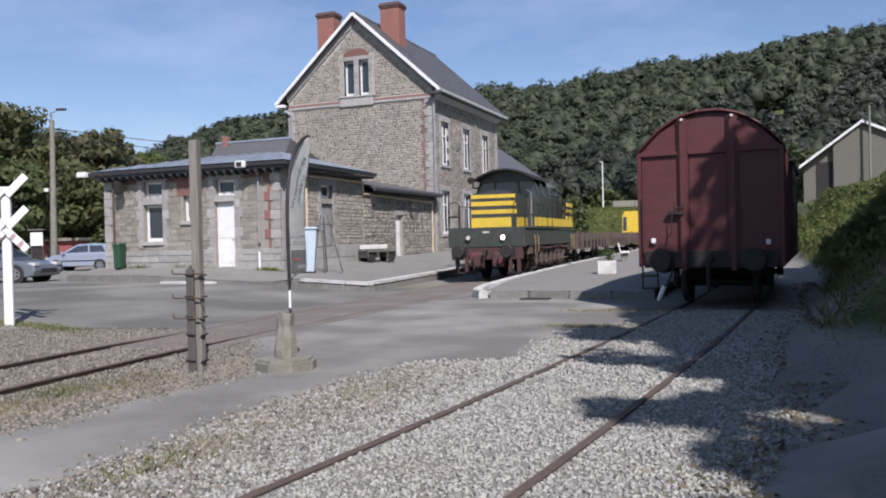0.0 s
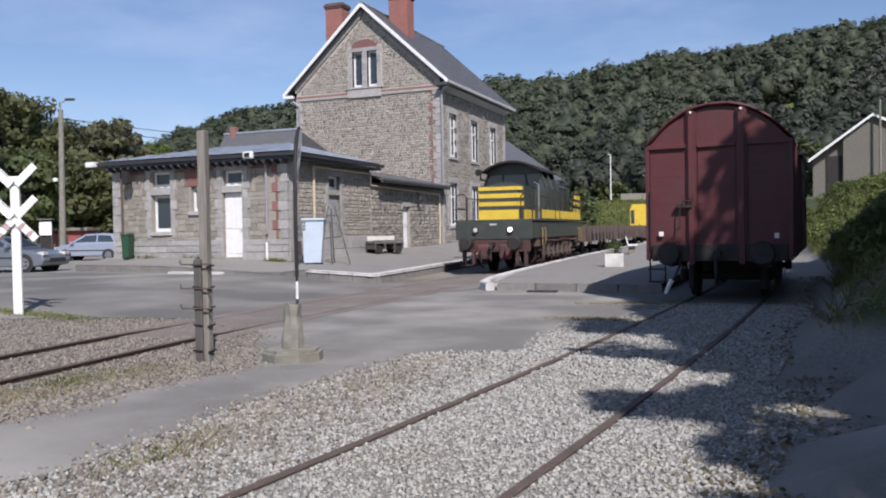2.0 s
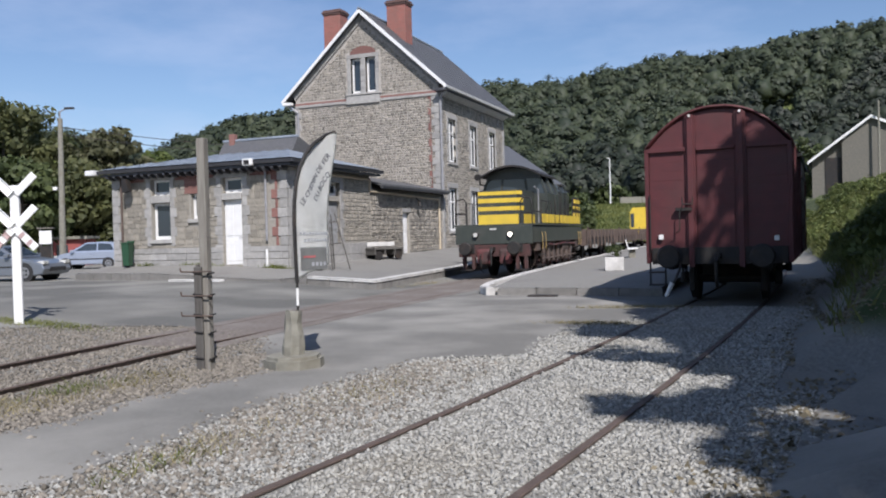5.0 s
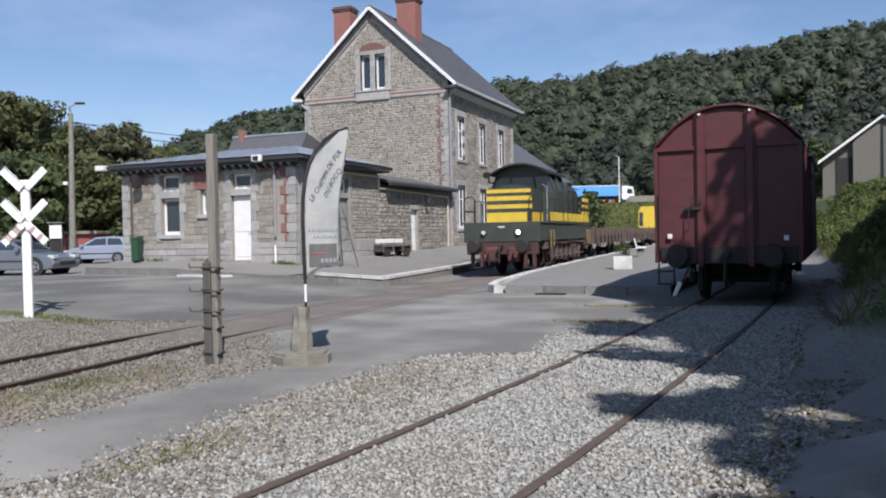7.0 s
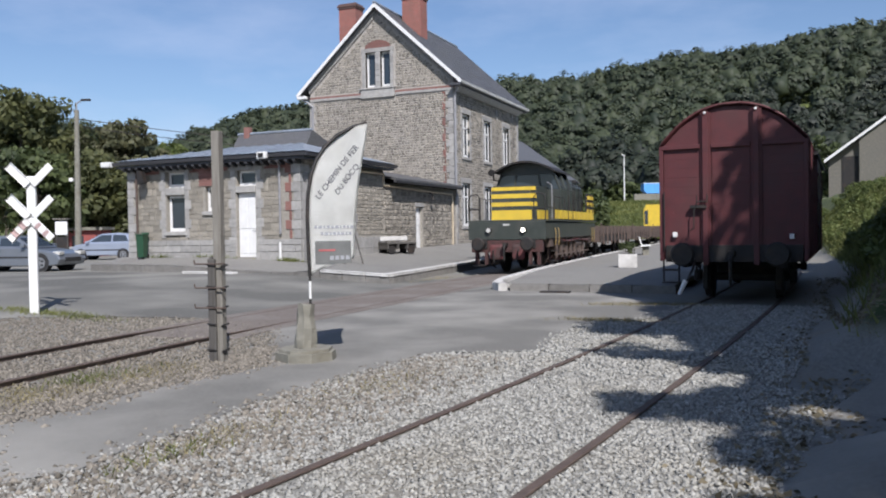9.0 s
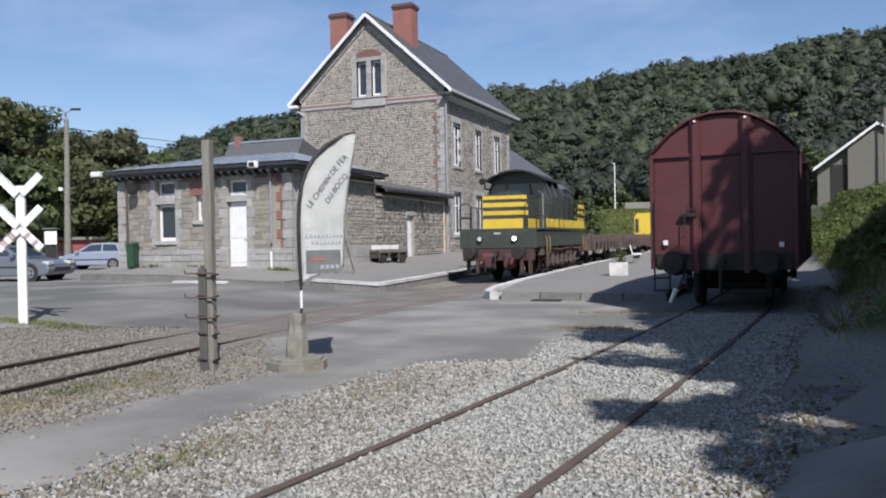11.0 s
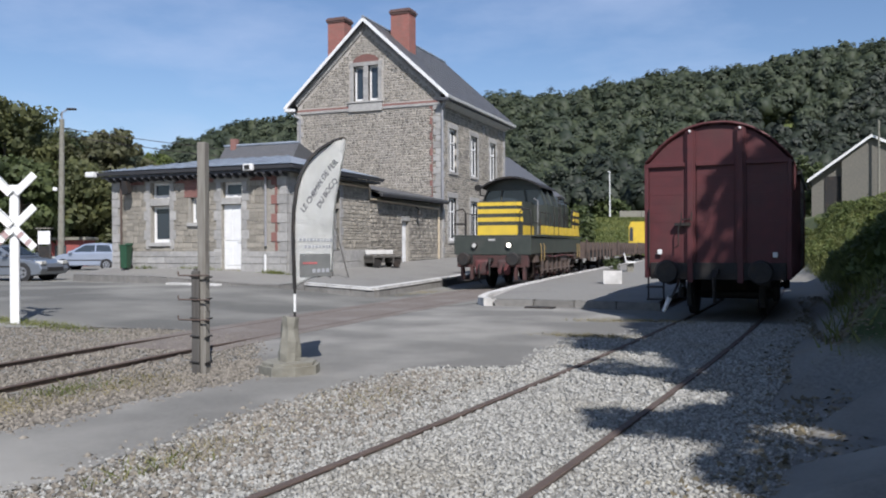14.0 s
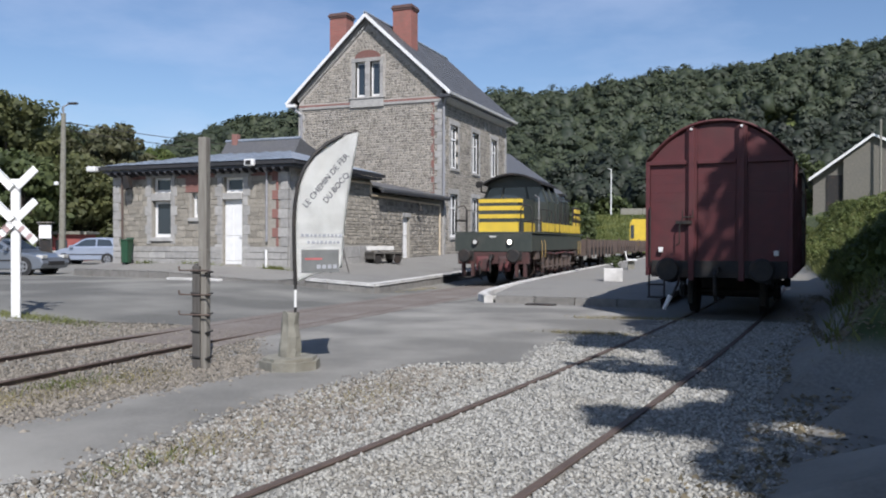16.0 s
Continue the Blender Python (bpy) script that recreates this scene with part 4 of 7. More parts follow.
tube(bm, [(-16.93, AF - 0.12, 1.3), (-16.93, AF - 0.12, 0.66)], 0.042)
hpart("downpipe_foot", bm, WHITE, annex, "white-painted foot of the downpipe")
bm = B()
tube(bm, [(-23.62, RY0 + 0.15, 4.3), (-23.62, AF - 0.09, 4.1), (-23.62, AF - 0.1, 0.7)], 0.045)
hpart("downpipe", bm, RUST, annex, "rust-brown downpipe")
bm = B()
tube(bm, [(AX1 + 0.06, 26.75, 1.9), (AX1 + 0.06, 26.75, 4.12), (AX1 + 0.06, 31.45, 4.12), (AX1 + 0.06, 31.45, 3.62), (AX1 + 0.06, 39.3, 3.5), (AX1 + 0.06, 39.3, 0.9)], 0.048)
hpart("gas_pipe", bm, YPIPE, annex, "ochre gas pipe along the wall")
bm = B()
box(bm, AX0 - 0.75, RY0 - 0.2, 4.32, AX0 - 0.33, RY0 + 0.1, 4.52, None, 0.03)
hpart("gutter_end", bm, WHITE, annex, "white gutter end piece")
bm = B()
box(bm, -17.5, RY0 - 0.18, 4.3, -17.1, RY0 - 0.03, 4.55, None, 0.04)
fl = hpart("floodlight", bm, WHITE, annex, "white outdoor floodlight under the eaves")
bm = B()
box(bm, -17.42, RY0 - 0.2, 4.35, -17.2, RY0 - 0.18, 4.5)
part("lens", bm, BLACKIRON, fl, "dark lens")
bm = B()
rod(bm, (-23.1, AF - 0.02, 4.1), (-23.1, AF - 0.35, 4.1), 0.025)
prism(bm, [(-23.22, 4.12), (-22.98, 4.12), (-22.88, 3.65), (-23.2, 3.6)], AF - 0.5, AF - 0.3)
hpart("wall_lamp", bm, BLACKIRON, annex, "dark old wall lantern")
# taller slate roof behind
bm = B()
prism(bm, [(33.1, 4.9), (33.1, 5.5), (33.9, 6.6), (39.6, 4.9)], -25.4, -21.1, "x")
hpart("rear_roof", bm, SLATE, annex, "slate roof of the rear wing")
bm = B()
rod(bm, (-25.45, 33.9, 6.62), (-21.1, 33.9, 6.62), 0.07, 0.07, 8)
hpart("ridge_cap", bm, ZINC, annex, "pale zinc ridge cap")
bm = B()
box(bm, -25.0, 33.75, 6.3, -24.7, 34.05, 6.95, None, 0.02)
hpart("chimney", bm, BRICK, annex, "small brick chimney on the rear wing")
bm = B()
box(bm, -25.3, 33.2, 0.3, -21.2, 39.4, 4.9)
hpart("rear_wall", bm, MORTAR, annex)

# ---- lean-to between annex and house ----
lean = thing("station_lean_to", "low rubble-stone lean-to against the gable", "outbuilding", -17.6, 35.6, 0.4)
LDOOR = (34.86, 35.57, 0.82, 2.76)
bm = B()
pierced(bm, "X", XT, 0.4, AB + 0.02, GF - 0.02, 0.3, 3.75, [LDOOR])
lwall = hpart("wall", bm, ANNEXMORTAR, lean, "pale rubble wall")
stones("rubble_stonework", "X", XT, rubble("X", XT, AB + 0.05, GF - 0.1, 0.9, 3.55, [(34.8, 35.65, 0.8, 2.95)], rnd=random.Random(31), length=(0.10, 0.36), course=(0.09, 0.22), proud=(0.015, 0.05)), STONE, lwall)
bm = B()
wbox(bm, "X", XT, 34.75, -0.05, 2.77, 35.68, 0.2, 2.97, 0.012)
hpart("lintel", bm, DRESSED, lean, "grey stone lintel")
panel_door(lean, "X", XT, *LDOOR, WHITE, "narrow white door, closed")
bm = B()
v = [(XT + 0.45, 3.86), (XT + 0.45, 3.96), (XT - 3.0, 4.7), (XT - 3.0, 4.6)]
prism(bm, v, AB + 0.3, GF - 0.02)
hpart("roof", bm, SLATE, lean, "dark slate lean-to roof")
bm = B()
prism(bm, [(XT + 0.38, 3.75), (XT + 0.5, 3.75), (XT + 0.54, 3.86), (XT + 0.38, 3.86)], AB + 0.3, GF - 0.15)
hpart("gutter", bm, DARKWOOD, lean, "dark gutter")
bm = B()
box(bm, -19.1, AB + 0.42, 0.3, -18.7, GF - 0.02, 4.5)
hpart("back_wall", bm, MORTAR, lean)
bm = B()
rod(bm, (XT + 0.02, 36.3, 3.55), (XT + 0.28, 36.3, 3.3), 0.03)
rod(bm, (XT + 0.28, 36.3, 3.3), (XT + 0.28, 36.3, 3.1), 0.07, 0.11)
hpart("wall_lamp", bm, BLACKIRON, lean, "dark bracket lamp over the door")

# slate-roofed goods building beyond
shed = thing("slate_roofed_building", "low station building with steep grey slate roof", "building", -16.0, 60, 0.3)
bm = B()
pierced(bm, "X", -16.6, 0.4, 53.5, 67, 0.2, 5.5, [])
box(bm, -23, 53.5, 0.2, -17.0, 54, 5.5)
hpart("wall", bm, MORTAR, shed, "grey stone wall")
bm = B()
v = [bm.verts.new(p) for p in ((-23.4, 51.2, 5.5), (-16.1, 51.2, 5.5), (-16.1, 68.0, 5.5), (-23.4, 68.0, 5.5), (-19.7, 52.0, 8.7), (-19.7, 63.5, 8.7))]
for f in ((0, 1, 4), (1, 2, 5, 4), (2, 3, 5), (3, 0, 4, 5), (3, 2, 1, 0)):
    bm.faces.new([v[i] for i in f])
bmesh.ops.recalc_face_normals(bm, faces=bm.faces)
hpart("roof", bm, SLATE, shed, "grey slate hipped roof")

# ---- road vehicles ----
CARSILVER = material("silver_paint", (0.20, 0.22, 0.25), (0.18, 0.20, 0.23), 0.3, 0.5, scale=2, coat=0.4)
CARBLUE = material("silver_blue_paint", (0.33, 0.37, 0.45), (0.30, 0.34, 0.42), 0.3, 0.4, scale=2, coat=0.4)
CARWHITE = material("white_vehicle_paint", (0.78, 0.79, 0.80), rough=0.35, scale=2, spread=0.9)
TRUCKBLUE = material("truck_blue", (0.10, 0.34, 0.72), (0.08, 0.28, 0.62), 0.45, scale=3)
VANRED = material("van_red", (0.55, 0.12, 0.11), (0.48, 0.10, 0.09), 0.45, scale=3)
TYRE = material("tyre_rubber", (0.025, 0.025, 0.026), rough=0.85, scale=20, bump=0.2)
RIM = material("alloy_rim", (0.42, 0.42, 0.43), rough=0.35, metal=0.8, scale=8)
REDLAMP = material("red_lamp_glass", (0.45, 0.03, 0.03), rough=0.15)


def road_wheel(base, x, y, r, w=0.2):
    """Local x runs along the car; the outer face points to the sign of y."""
    s = 1 if y > 0 else -1
    bm = B()
    rod(bm, (x, y - s * w, r), (x, y, r), r, r, 28)
    bmesh.ops.bevel(bm, geom=[e for e in bm.edges if abs(e.calc_length()) > 0 and len(e.link_faces) == 2 and e.calc_face_angle(0) > 1.0], offset=0.03, segments=2, affect="EDGES")
    wh = part("wheel", bm, TYRE, base)
    bm = B()
    rod(bm, (x, y - s * 0.02, r), (x, y + s * 0.006, r), r * 0.68, r * 0.66, 24)
    rim = part("rim", bm, RIM, wh)
    for k in range(5):
        a = radians(72 * k)
        bm = B()
        c, sn = math.cos(a + 0.6) * r * 0.38, math.sin(a + 0.6) * r * 0.38
        rod(bm, (x + c, y + s * 0.004, r + sn), (x + c, y + s * 0.010, r + sn), r * 0.15, r * 0.15, 8)
        part("spoke_gap", bm, TYRE, wh)
    return wh


def car(name, label, paint, x, y, z, rz, body, cabin, glass_cuts, wheels, width, r, group=""):
    """A car from side outlines: lower body, cabin, and the side windows between given stations; +x is the nose."""
    base = thing(name, label, "car", x, y, z, rz, group)
    h = width / 2
    bm = B()
    prism(bm, body, -h, h)
    bmesh.ops.bevel(bm, geom=[e for e in bm.edges if abs(e.verts[0].co.y - e.verts[1].co.y) < 1e-4], offset=0.07, segments=3, affect="EDGES", profile=0.6)
    part("body", bm, paint, base, "", True).data.shade_flat()
    bm = B()
    k = len(cabin)
    lo, hi = min(p[1] for p in cabin), max(p[1] for p in cabin)
    f, g = [], []
    for a, b in cabin:
        w = h * (0.95 - 0.17 * (b - lo) / (hi - lo))
        f.append(bm.verts.new((a, -w, b)))
        g.append(bm.verts.new((a, w, b)))
    bm.faces.new(f)
    bm.faces.new(g[::-1])
    for i in range(k):
        bm.faces.new((f[i], g[i], g[(i + 1) % k], f[(i + 1) % k]))
    bmesh.ops.recalc_face_normals(bm, faces=bm.faces)
    bmesh.ops.bevel(bm, geom=[e for e in bm.edges if e.verts[0].co.z > lo + 0.05 or e.verts[1].co.z > lo + 0.05], offset=0.045, segments=3, affect="EDGES")
    cab_ = part("cabin", bm, paint, base)
    for s in (-1, 1):
        for quad in glass_cuts:
            bm = B()
            vs = []
            for a, b in quad:
                w = h * (0.95 - 0.17 * (b - lo) / (hi - lo)) + 0.006
                vs.append((a, s * w, b))
            p = [bm.verts.new(v) for v in vs]
            q = [bm.verts.new((v[0], v[1] - s * 0.03, v[2])) for v in vs]
            bm.faces.new(p)
            bm.faces.new(q[::-1])
            for i in range(len(vs)):
                bm.faces.new((p[i], q[i], q[(i + 1) % len(vs)], p[(i + 1) % len(vs)]))
            bmesh.ops.recalc_face_normals(bm, faces=bm.faces)
            part("side_window", bm, GLASS, cab_)
    # front and rear screens
    for p0, p1, n in ((cabin[0], cabin[1], -1), (cabin[-1], cabin[-2], 1)):
        bm = B()
        t0, t1 = 0.12, 0.92
        q0 = (p0[0] + (p1[0] - p0[0]) * t0, p0[1] + (p1[1] - p0[1]) * t0)
        q1 = (p0[0] + (p1[0] - p0[0]) * t1, p0[1] + (p1[1] - p0[1]) * t1)
        w0, w1 = h * 0.83, h * 0.70
        vs = [(q0[0] + n * 0.012, -w0, q0[1] + 0.012), (q0[0] + n * 0.012, w0, q0[1] + 0.012), (q1[0] + n * 0.012, w1, q1[1] + 0.012), (q1[0] + n * 0.012, -w1, q1[1] + 0.012)]
        bm.faces.new([bm.verts.new(v) for v in vs])
        bmesh.ops.solidify(bm, geom=bm.faces[:], thickness=0.01)
        part("windscreen" if n > 0 else "rear_window", bm, GLASS, cab_)
    for wx in wheels:
        for s in (-1, 1):
            bm = B()
            rod(bm, (wx, s * (h - 0.24), r), (wx, s * (h + 0.004), r), r + 0.055, r + 0.055, 28)
            part("wheel_arch", bm, TYRE, base)
            road_wheel(base, wx, s * (h + 0.012), r)
    nose, tail = max(p[0] for p in body), min(p[0] for p in body)
    for s in (-1, 1):
        bm = B()
        box(bm, nose - 0.30, s * (h - 0.36), 0.62, nose - 0.03, s * (h - 0.03), 0.76, None, 0.03)
        part("headlight", bm, DEADLAMP, base, "clear headlamp")
        bm = B()
        box(bm, tail + 0.0, s * (h - 0.25), 0.72, tail + 0.14, s * (h - 0.0), 0.98, None, 0.03)
        part("tail_light", bm, REDLAMP, base, "red tail lamp")
        bm = B()
        mx_ = cabin[-1][0] - 0.25
        box(bm, mx_ - 0.1, s * h, 0.92, mx_ + 0.08, s * (h + 0.16), 1.06, None, 0.03)
        part("door_mirror", bm, paint, base)
        bm = B()
        box(bm, tail + 0.6, s * (h - 0.01), 0.52, nose - 0.7, s * (h + 0.014), 0.58)
        part("rub_strip", bm, TYRE, base)
        bm = B()
        box(bm, -0.35, s * (h - 0.01), 0.80, -0.17, s * (h + 0.02), 0.84)
        part("door_handle", bm, paint, base)
    bm = B()
    box(bm, nose - 0.08, -0.5, 0.36, nose + 0.012, 0.5, 0.52)
    part("grille", bm, TYRE, base)
    return base


COUPE = ([(-2.2, 0.3), (-2.28, 0.6), (-2.2, 0.92), (-1.6, 0.98), (0.75, 0.93), (1.7, 0.80), (2.15, 0.66), (2.25, 0.45), (2.15, 0.25), (1.9, 0.2), (-1.9, 0.2)],
         [(-2.0, 0.93), (-1.0, 1.36), (-0.1, 1.40), (0.35, 1.33), (1.05, 0.92)],
         [[(-1.3, 0.99), (-0.35, 0.99), (-0.35, 1.30), (-0.9, 1.27)], [(-0.28, 0.99), (0.78, 0.97), (0.28, 1.26), (-0.28, 1.30)]])
HATCH = ([(-1.85, 0.3), (-1.93, 0.55), (-1.88, 0.95), (-1.5, 1.0), (0.7, 0.96), (1.45, 0.86), (1.85, 0.66), (1.93, 0.42), (1.8, 0.24), (-1.75, 0.24)],
         [(-1.9, 0.96), (-1.6, 1.42), (-0.9, 1.50), (0.1, 1.46), (1.05, 0.94)],
         [[(-1.5, 1.02), (-0.6, 1.02), (-0.6, 1.40), (-1.3, 1.37)], [(-0.52, 1.02), (0.7, 1.0), (0.08, 1.38), (-0.52, 1.40)]])
car("parked_coupe", "grey-blue metallic coupe parked on the asphalt", CARSILVER, -27.95, 23.15, 0.31, 15, *COUPE, (-1.38, 1.42), 1.78, 0.325)
car("parked_hatchback", "silver-blue small hatchback parked beside the annex", CARBLUE, -35.6, 35.25, 0.31, 201, *HATCH, (-1.2, 1.22), 1.64, 0.29)


def far_place(side, depth):
    return 0.9274 * side - 0.3742 * depth, 0.3742 * side + 0.9274 * depth


# road on the rise
ROADZ = 6.32
bm = B()
quad = [far_place(s, d) for s, d in ((-260, 144.5), (260, 144.5), (260, 157.5), (-260, 157.5))]
lo = [bm.verts.new((x, y, ROADZ - 1.4)) for x, y in quad]
hi = [bm.verts.new((x, y, ROADZ)) for x, y in quad]
for f in CUBE_F:
    bm.faces.new([(lo + hi)[i] for i in f])
one("far_road", bm, ASPHALT, "asphalt road on the rise behind the station", "road", kind="structure")

FARZ = 21.97
truck = thing("tipper_lorry", "white lorry with a long bright blue tipper trailer", "lorry", *far_place(0, 149), ROADZ, FARZ)
bm = B()
prism(bm, [(-12.3, 1.5), (-3.0, 1.5), (-2.9, 1.8), (-2.9, 3.35), (-12.9, 3.35), (-12.9, 2.1)], -1.25, 1.25)
tub = part("tipper_body", bm, TRUCKBLUE, truck, "bright blue tipper tub")
for i in range(9):
    bm = B()
    for s in (-1, 1):
        box(bm, -12.0 + i * 1.08, s * 1.25, 1.55, -11.9 + i * 1.08, s * 1.31, 3.3)
    part("rib", bm, TRUCKBLUE, tub)
bm = B()
box(bm, -12.95, -1.3, 3.3, -2.85, 1.3, 3.42, None, 0.02)
part("top_rail", bm, CARWHITE, tub, "pale top rail")
bm = B()
box(bm, -12.2, -0.5, 0.9, -0.6, 0.5, 1.48)
part("chassis", bm, BLACKIRON, truck)
bm = B()
prism(bm, [(-2.3, 0.8), (0.0, 0.5), (0.0, 1.7), (-0.25, 3.1), (-2.2, 3.35)], -1.22, 1.22)
bmesh.ops.bevel(bm, geom=bm.edges[:], offset=0.08, segments=2, affect="EDGES")
tc_ = part("cab", bm, CARWHITE, truck, "white lorry cab")
bm = B()
prism(bm, [(0.015, 1.75), (-0.22, 2.85), (-0.27, 2.84), (-0.05, 1.72)], -1.08, 1.08)
for s in (-1, 1):
    prism(bm, [(-1.3, 1.85), (-0.3, 1.85), (-0.45, 2.7), (-1.3, 2.7)], s * 1.23, s * 1.2)
part("window", bm, GLASS, tc_)
for x in (-1.2, -5.0 + 0.6, -9.6, -10.8, -12.0):
    for s in (-1, 1):
        road_wheel(truck, x, s * 1.25, 0.5, 0.35)

van = thing("box_van", "white van with a red box body", "van", *far_place(0, 154), ROADZ, FARZ + 180)
bm = B()
box(bm, -5.2, -1.05, 0.6, -1.9, 1.05, 3.0, None, 0.04)
part("box_body", bm, VANRED, van, "red box body")
bm = B()
prism(bm, [(-1.88, 0.5), (0, 0.5), (0.0, 1.2), (-0.7, 1.4), (-1.2, 2.2), (-1.88, 2.3)], -0.98, 0.98)
bmesh.ops.bevel(bm, geom=bm.edges[:], offset=0.06, segments=2, affect="EDGES")
vc = part("cab", bm, CARWHITE, van, "white cab")
bm = B()
prism(bm, [(-0.68, 1.42), (-1.16, 2.15), (-1.22, 2.12), (-0.74, 1.4)], -0.85, 0.85)
for s in (-1, 1):
    prism(bm, [(-1.75, 1.45), (-0.85, 1.45), (-1.25, 2.05), (-1.75, 2.1)], s * 0.99, s * 0.96)
part("window", bm, GLASS, vc)
for x in (-0.9, -4.2):
    for s in (-1, 1):
        road_wheel(van, x, s * 1.0, 0.36, 0.22)

white_car = car("passing_car", "white hatchback driving along the far road", CARWHITE, *far_place(0, 149), ROADZ, FARZ, *HATCH, (-1.2, 1.22), 1.64, 0.29)

# parapet, lamp post on the rise
bm = B()
s0, s1 = 31.2, 62.0
for i in range(8):
    a, b = s0 + (s1 - s0) * i / 8, s0 + (s1 - s0) * (i + 1) / 8
    quad = [far_place(a + 0.03, 143.0), far_place(b - 0.03, 143.0), far_place(b - 0.03, 143.4), far_place(a + 0.03, 143.4)]
    lo = [bm.verts.new((x, y, 4.5)) for x, y in quad]
    hi = [bm.verts.new((x, y, 7.55)) for x, y in quad]
    for f in CUBE_F:
        bm.faces.new([(lo + hi)[k] for k in f])
one("parapet_wall", bm, CONCRETE, "grey concrete parapet along the far road", "wall", kind="structure")
bm = B()
x, y = far_place(29.2, 141.5)
rod(bm, (x, y, 5.0), (x, y, 14.3), 0.13, 0.08, 8)
rod(bm, (x, y, 14.2), (x - 0.45, y - 0.15, 14.4), 0.06, 0.06, 6)
one("street_lamp", bm, WHITE, "tall pale lamp post on the rise", "lamp post")

# ---- railway vehicles ----


def buffer(base, x, y, z, out, mat=None, label="round sprung buffer"):
    """A buffer: square foot, stepped barrel and a dished head."""
    bm = B()
    box(bm, x - 0.17, y - 0.01, z - 0.17, x + 0.17, y + 0.03, z + 0.17, None, 0.01)
    rod(bm, (x, y, z), (x, y - out * 0.6, z), 0.13, 0.11, 16)
    rod(bm, (x, y - out * 0.55, z), (x, y - out + 0.03, z), 0.075, 0.075, 12)
    rod(bm, (x, y - out, z), (x, y - out + 0.045, z), 0.2, 0.235, 24)
    return part("buffer", bm, mat or BLACKIRON, base, label)


def wheelset(base, y, r=0.46, name="wheelset"):
    bm = B()
    rod(bm, (-0.95, y, r), (0.95, y, r), 0.075, 0.075, 12)
    ax = part(name, bm, BLACKIRON, base)
    for x in (-0.7525, 0.7525):
        bm = B()
        rod(bm, (x - 0.065, y, r), (x + 0.065, y, r), r, r, 32)
        s = 1 if x > 0 else -1
        rod(bm, (x - s * 0.09, y, r), (x - s * 0.06, y, r), r + 0.03, r + 0.03, 32)
        rod(bm, (x, y, r), (x + s * 0.1, y, r), 0.14, 0.11, 16)
        part("wheel", bm, BLACKIRON, ax)
    return ax


def leaf_spring(base, x, y, z, n=6):
    bm = B()
    for i in range(n):
        h = 0.62 - 0.09 * i
        for s in (-1, 1):
            rod(bm, (x, y, z - 0.018 * i), (x, y + s * h, z + 0.10 * (h / 0.62) ** 2 - 0.018 * i), 0.02, 0.016, 6)
    box(bm, x - 0.06, y - 0.06, z - 0.14, x + 0.06, y + 0.06, z + 0.05)
    return part("leaf_spring", bm, BLACKIRON, base)


# covered wagon
WY = 17.2
wagon = thing("covered_goods_wagon", "oxide-red covered goods wagon with arched roof", "wagon", centre(WY) - 0.0, WY, 0.03, -3.4)
WW, WL, WB, WE, WT = 1.37, 9.4, 0.90, 3.22, 4.0


def arch(x):
    return WE + (WT - WE) * (1 - (abs(x) / WW) ** 2.3)


bm = B()
prism(bm, [(-WW, WB), (WW, WB), (WW, WE)] + [(WW * k / 12, arch(WW * k / 12) - 0.03) for k in range(11, -12, -1)] + [(-WW, WE)], 0.05, WL)
body = part("body", bm, MAROON, wagon, "oxide-red panelled body")
bm = B()
prof = [(WW * 1.03 * k / 14, arch(WW * k / 14) + 0.0) for k in range(-14, 15)]
prism(bm, prof + [(a, b + 0.045) for a, b in prof[::-1]], -0.03, WL + 0.05)
part("roof", bm, MAROON, wagon, "arched roof with dull red paint", True)
for x in (-0.50, 0.46):
    bm = B()
    box(bm, x - 0.055, -0.06, WB - 0.1, x + 0.055, 0.05, arch(x) - 0.03, None, 0.008)
    box(bm, x - 0.10, -0.01, WB, x + 0.10, 0.05, arch(x) - 0.05)
    part("end_post", bm, MAROON, wagon, "upright channel post")
    bm = B()
    rod(bm, (x, -0.05, arch(x) - 0.06), (x, -0.09, arch(x) - 0.06), 0.025, 0.025, 10)
    part("bolt", bm, WHITE, wagon, "bright bolt head")
bm = B()
for a, b in ((-WW - 0.01, -0.61), (-0.39, 0.35), (0.57, WW + 0.01)):
    box(bm, a, -0.03, WE - 0.06, b, 0.05, WE + 0.02, None, 0.006)
part("end_rail", bm, MAROON, wagon, "cross rail below the arch")
for s in (-1, 1):
    bm = B()
    box(bm, s * WW - 0.05, -0.02, WB - 0.02, s * WW + 0.03, 0.07, WE + 0.02, None, 0.008)
    part("corner_post", bm, MAROON, wagon)
    for i in range(10):
        y = 0.5 + i * (WL - 1) / 9
        bm = B()
        box(bm, s * WW, y - 0.04, WB, s * (WW + 0.05), y + 0.04, WE)
        part("side_rib", bm, MAROON, wagon)
    bm = B()
    box(bm, s * (WW + 0.02), 3.4, WB + 0.05, s * (WW + 0.085), 6.0, WE - 0.12, None, 0.01)
    for z in (WB + 0.6, WB + 1.2, WB + 1.8):
        box(bm, s * (WW + 0.08), 3.45, z, s * (WW + 0.11), 5.95, z + 0.06)
    d = part("sliding_door", bm, MAROON, wagon, "closed sliding door")
    bm = B()
    box(bm, s * WW, 2.6, WE - 0.1, s * (WW + 0.12), 8.6, WE - 0.02)
    part("door_rail", bm, BLACKIRON, d)
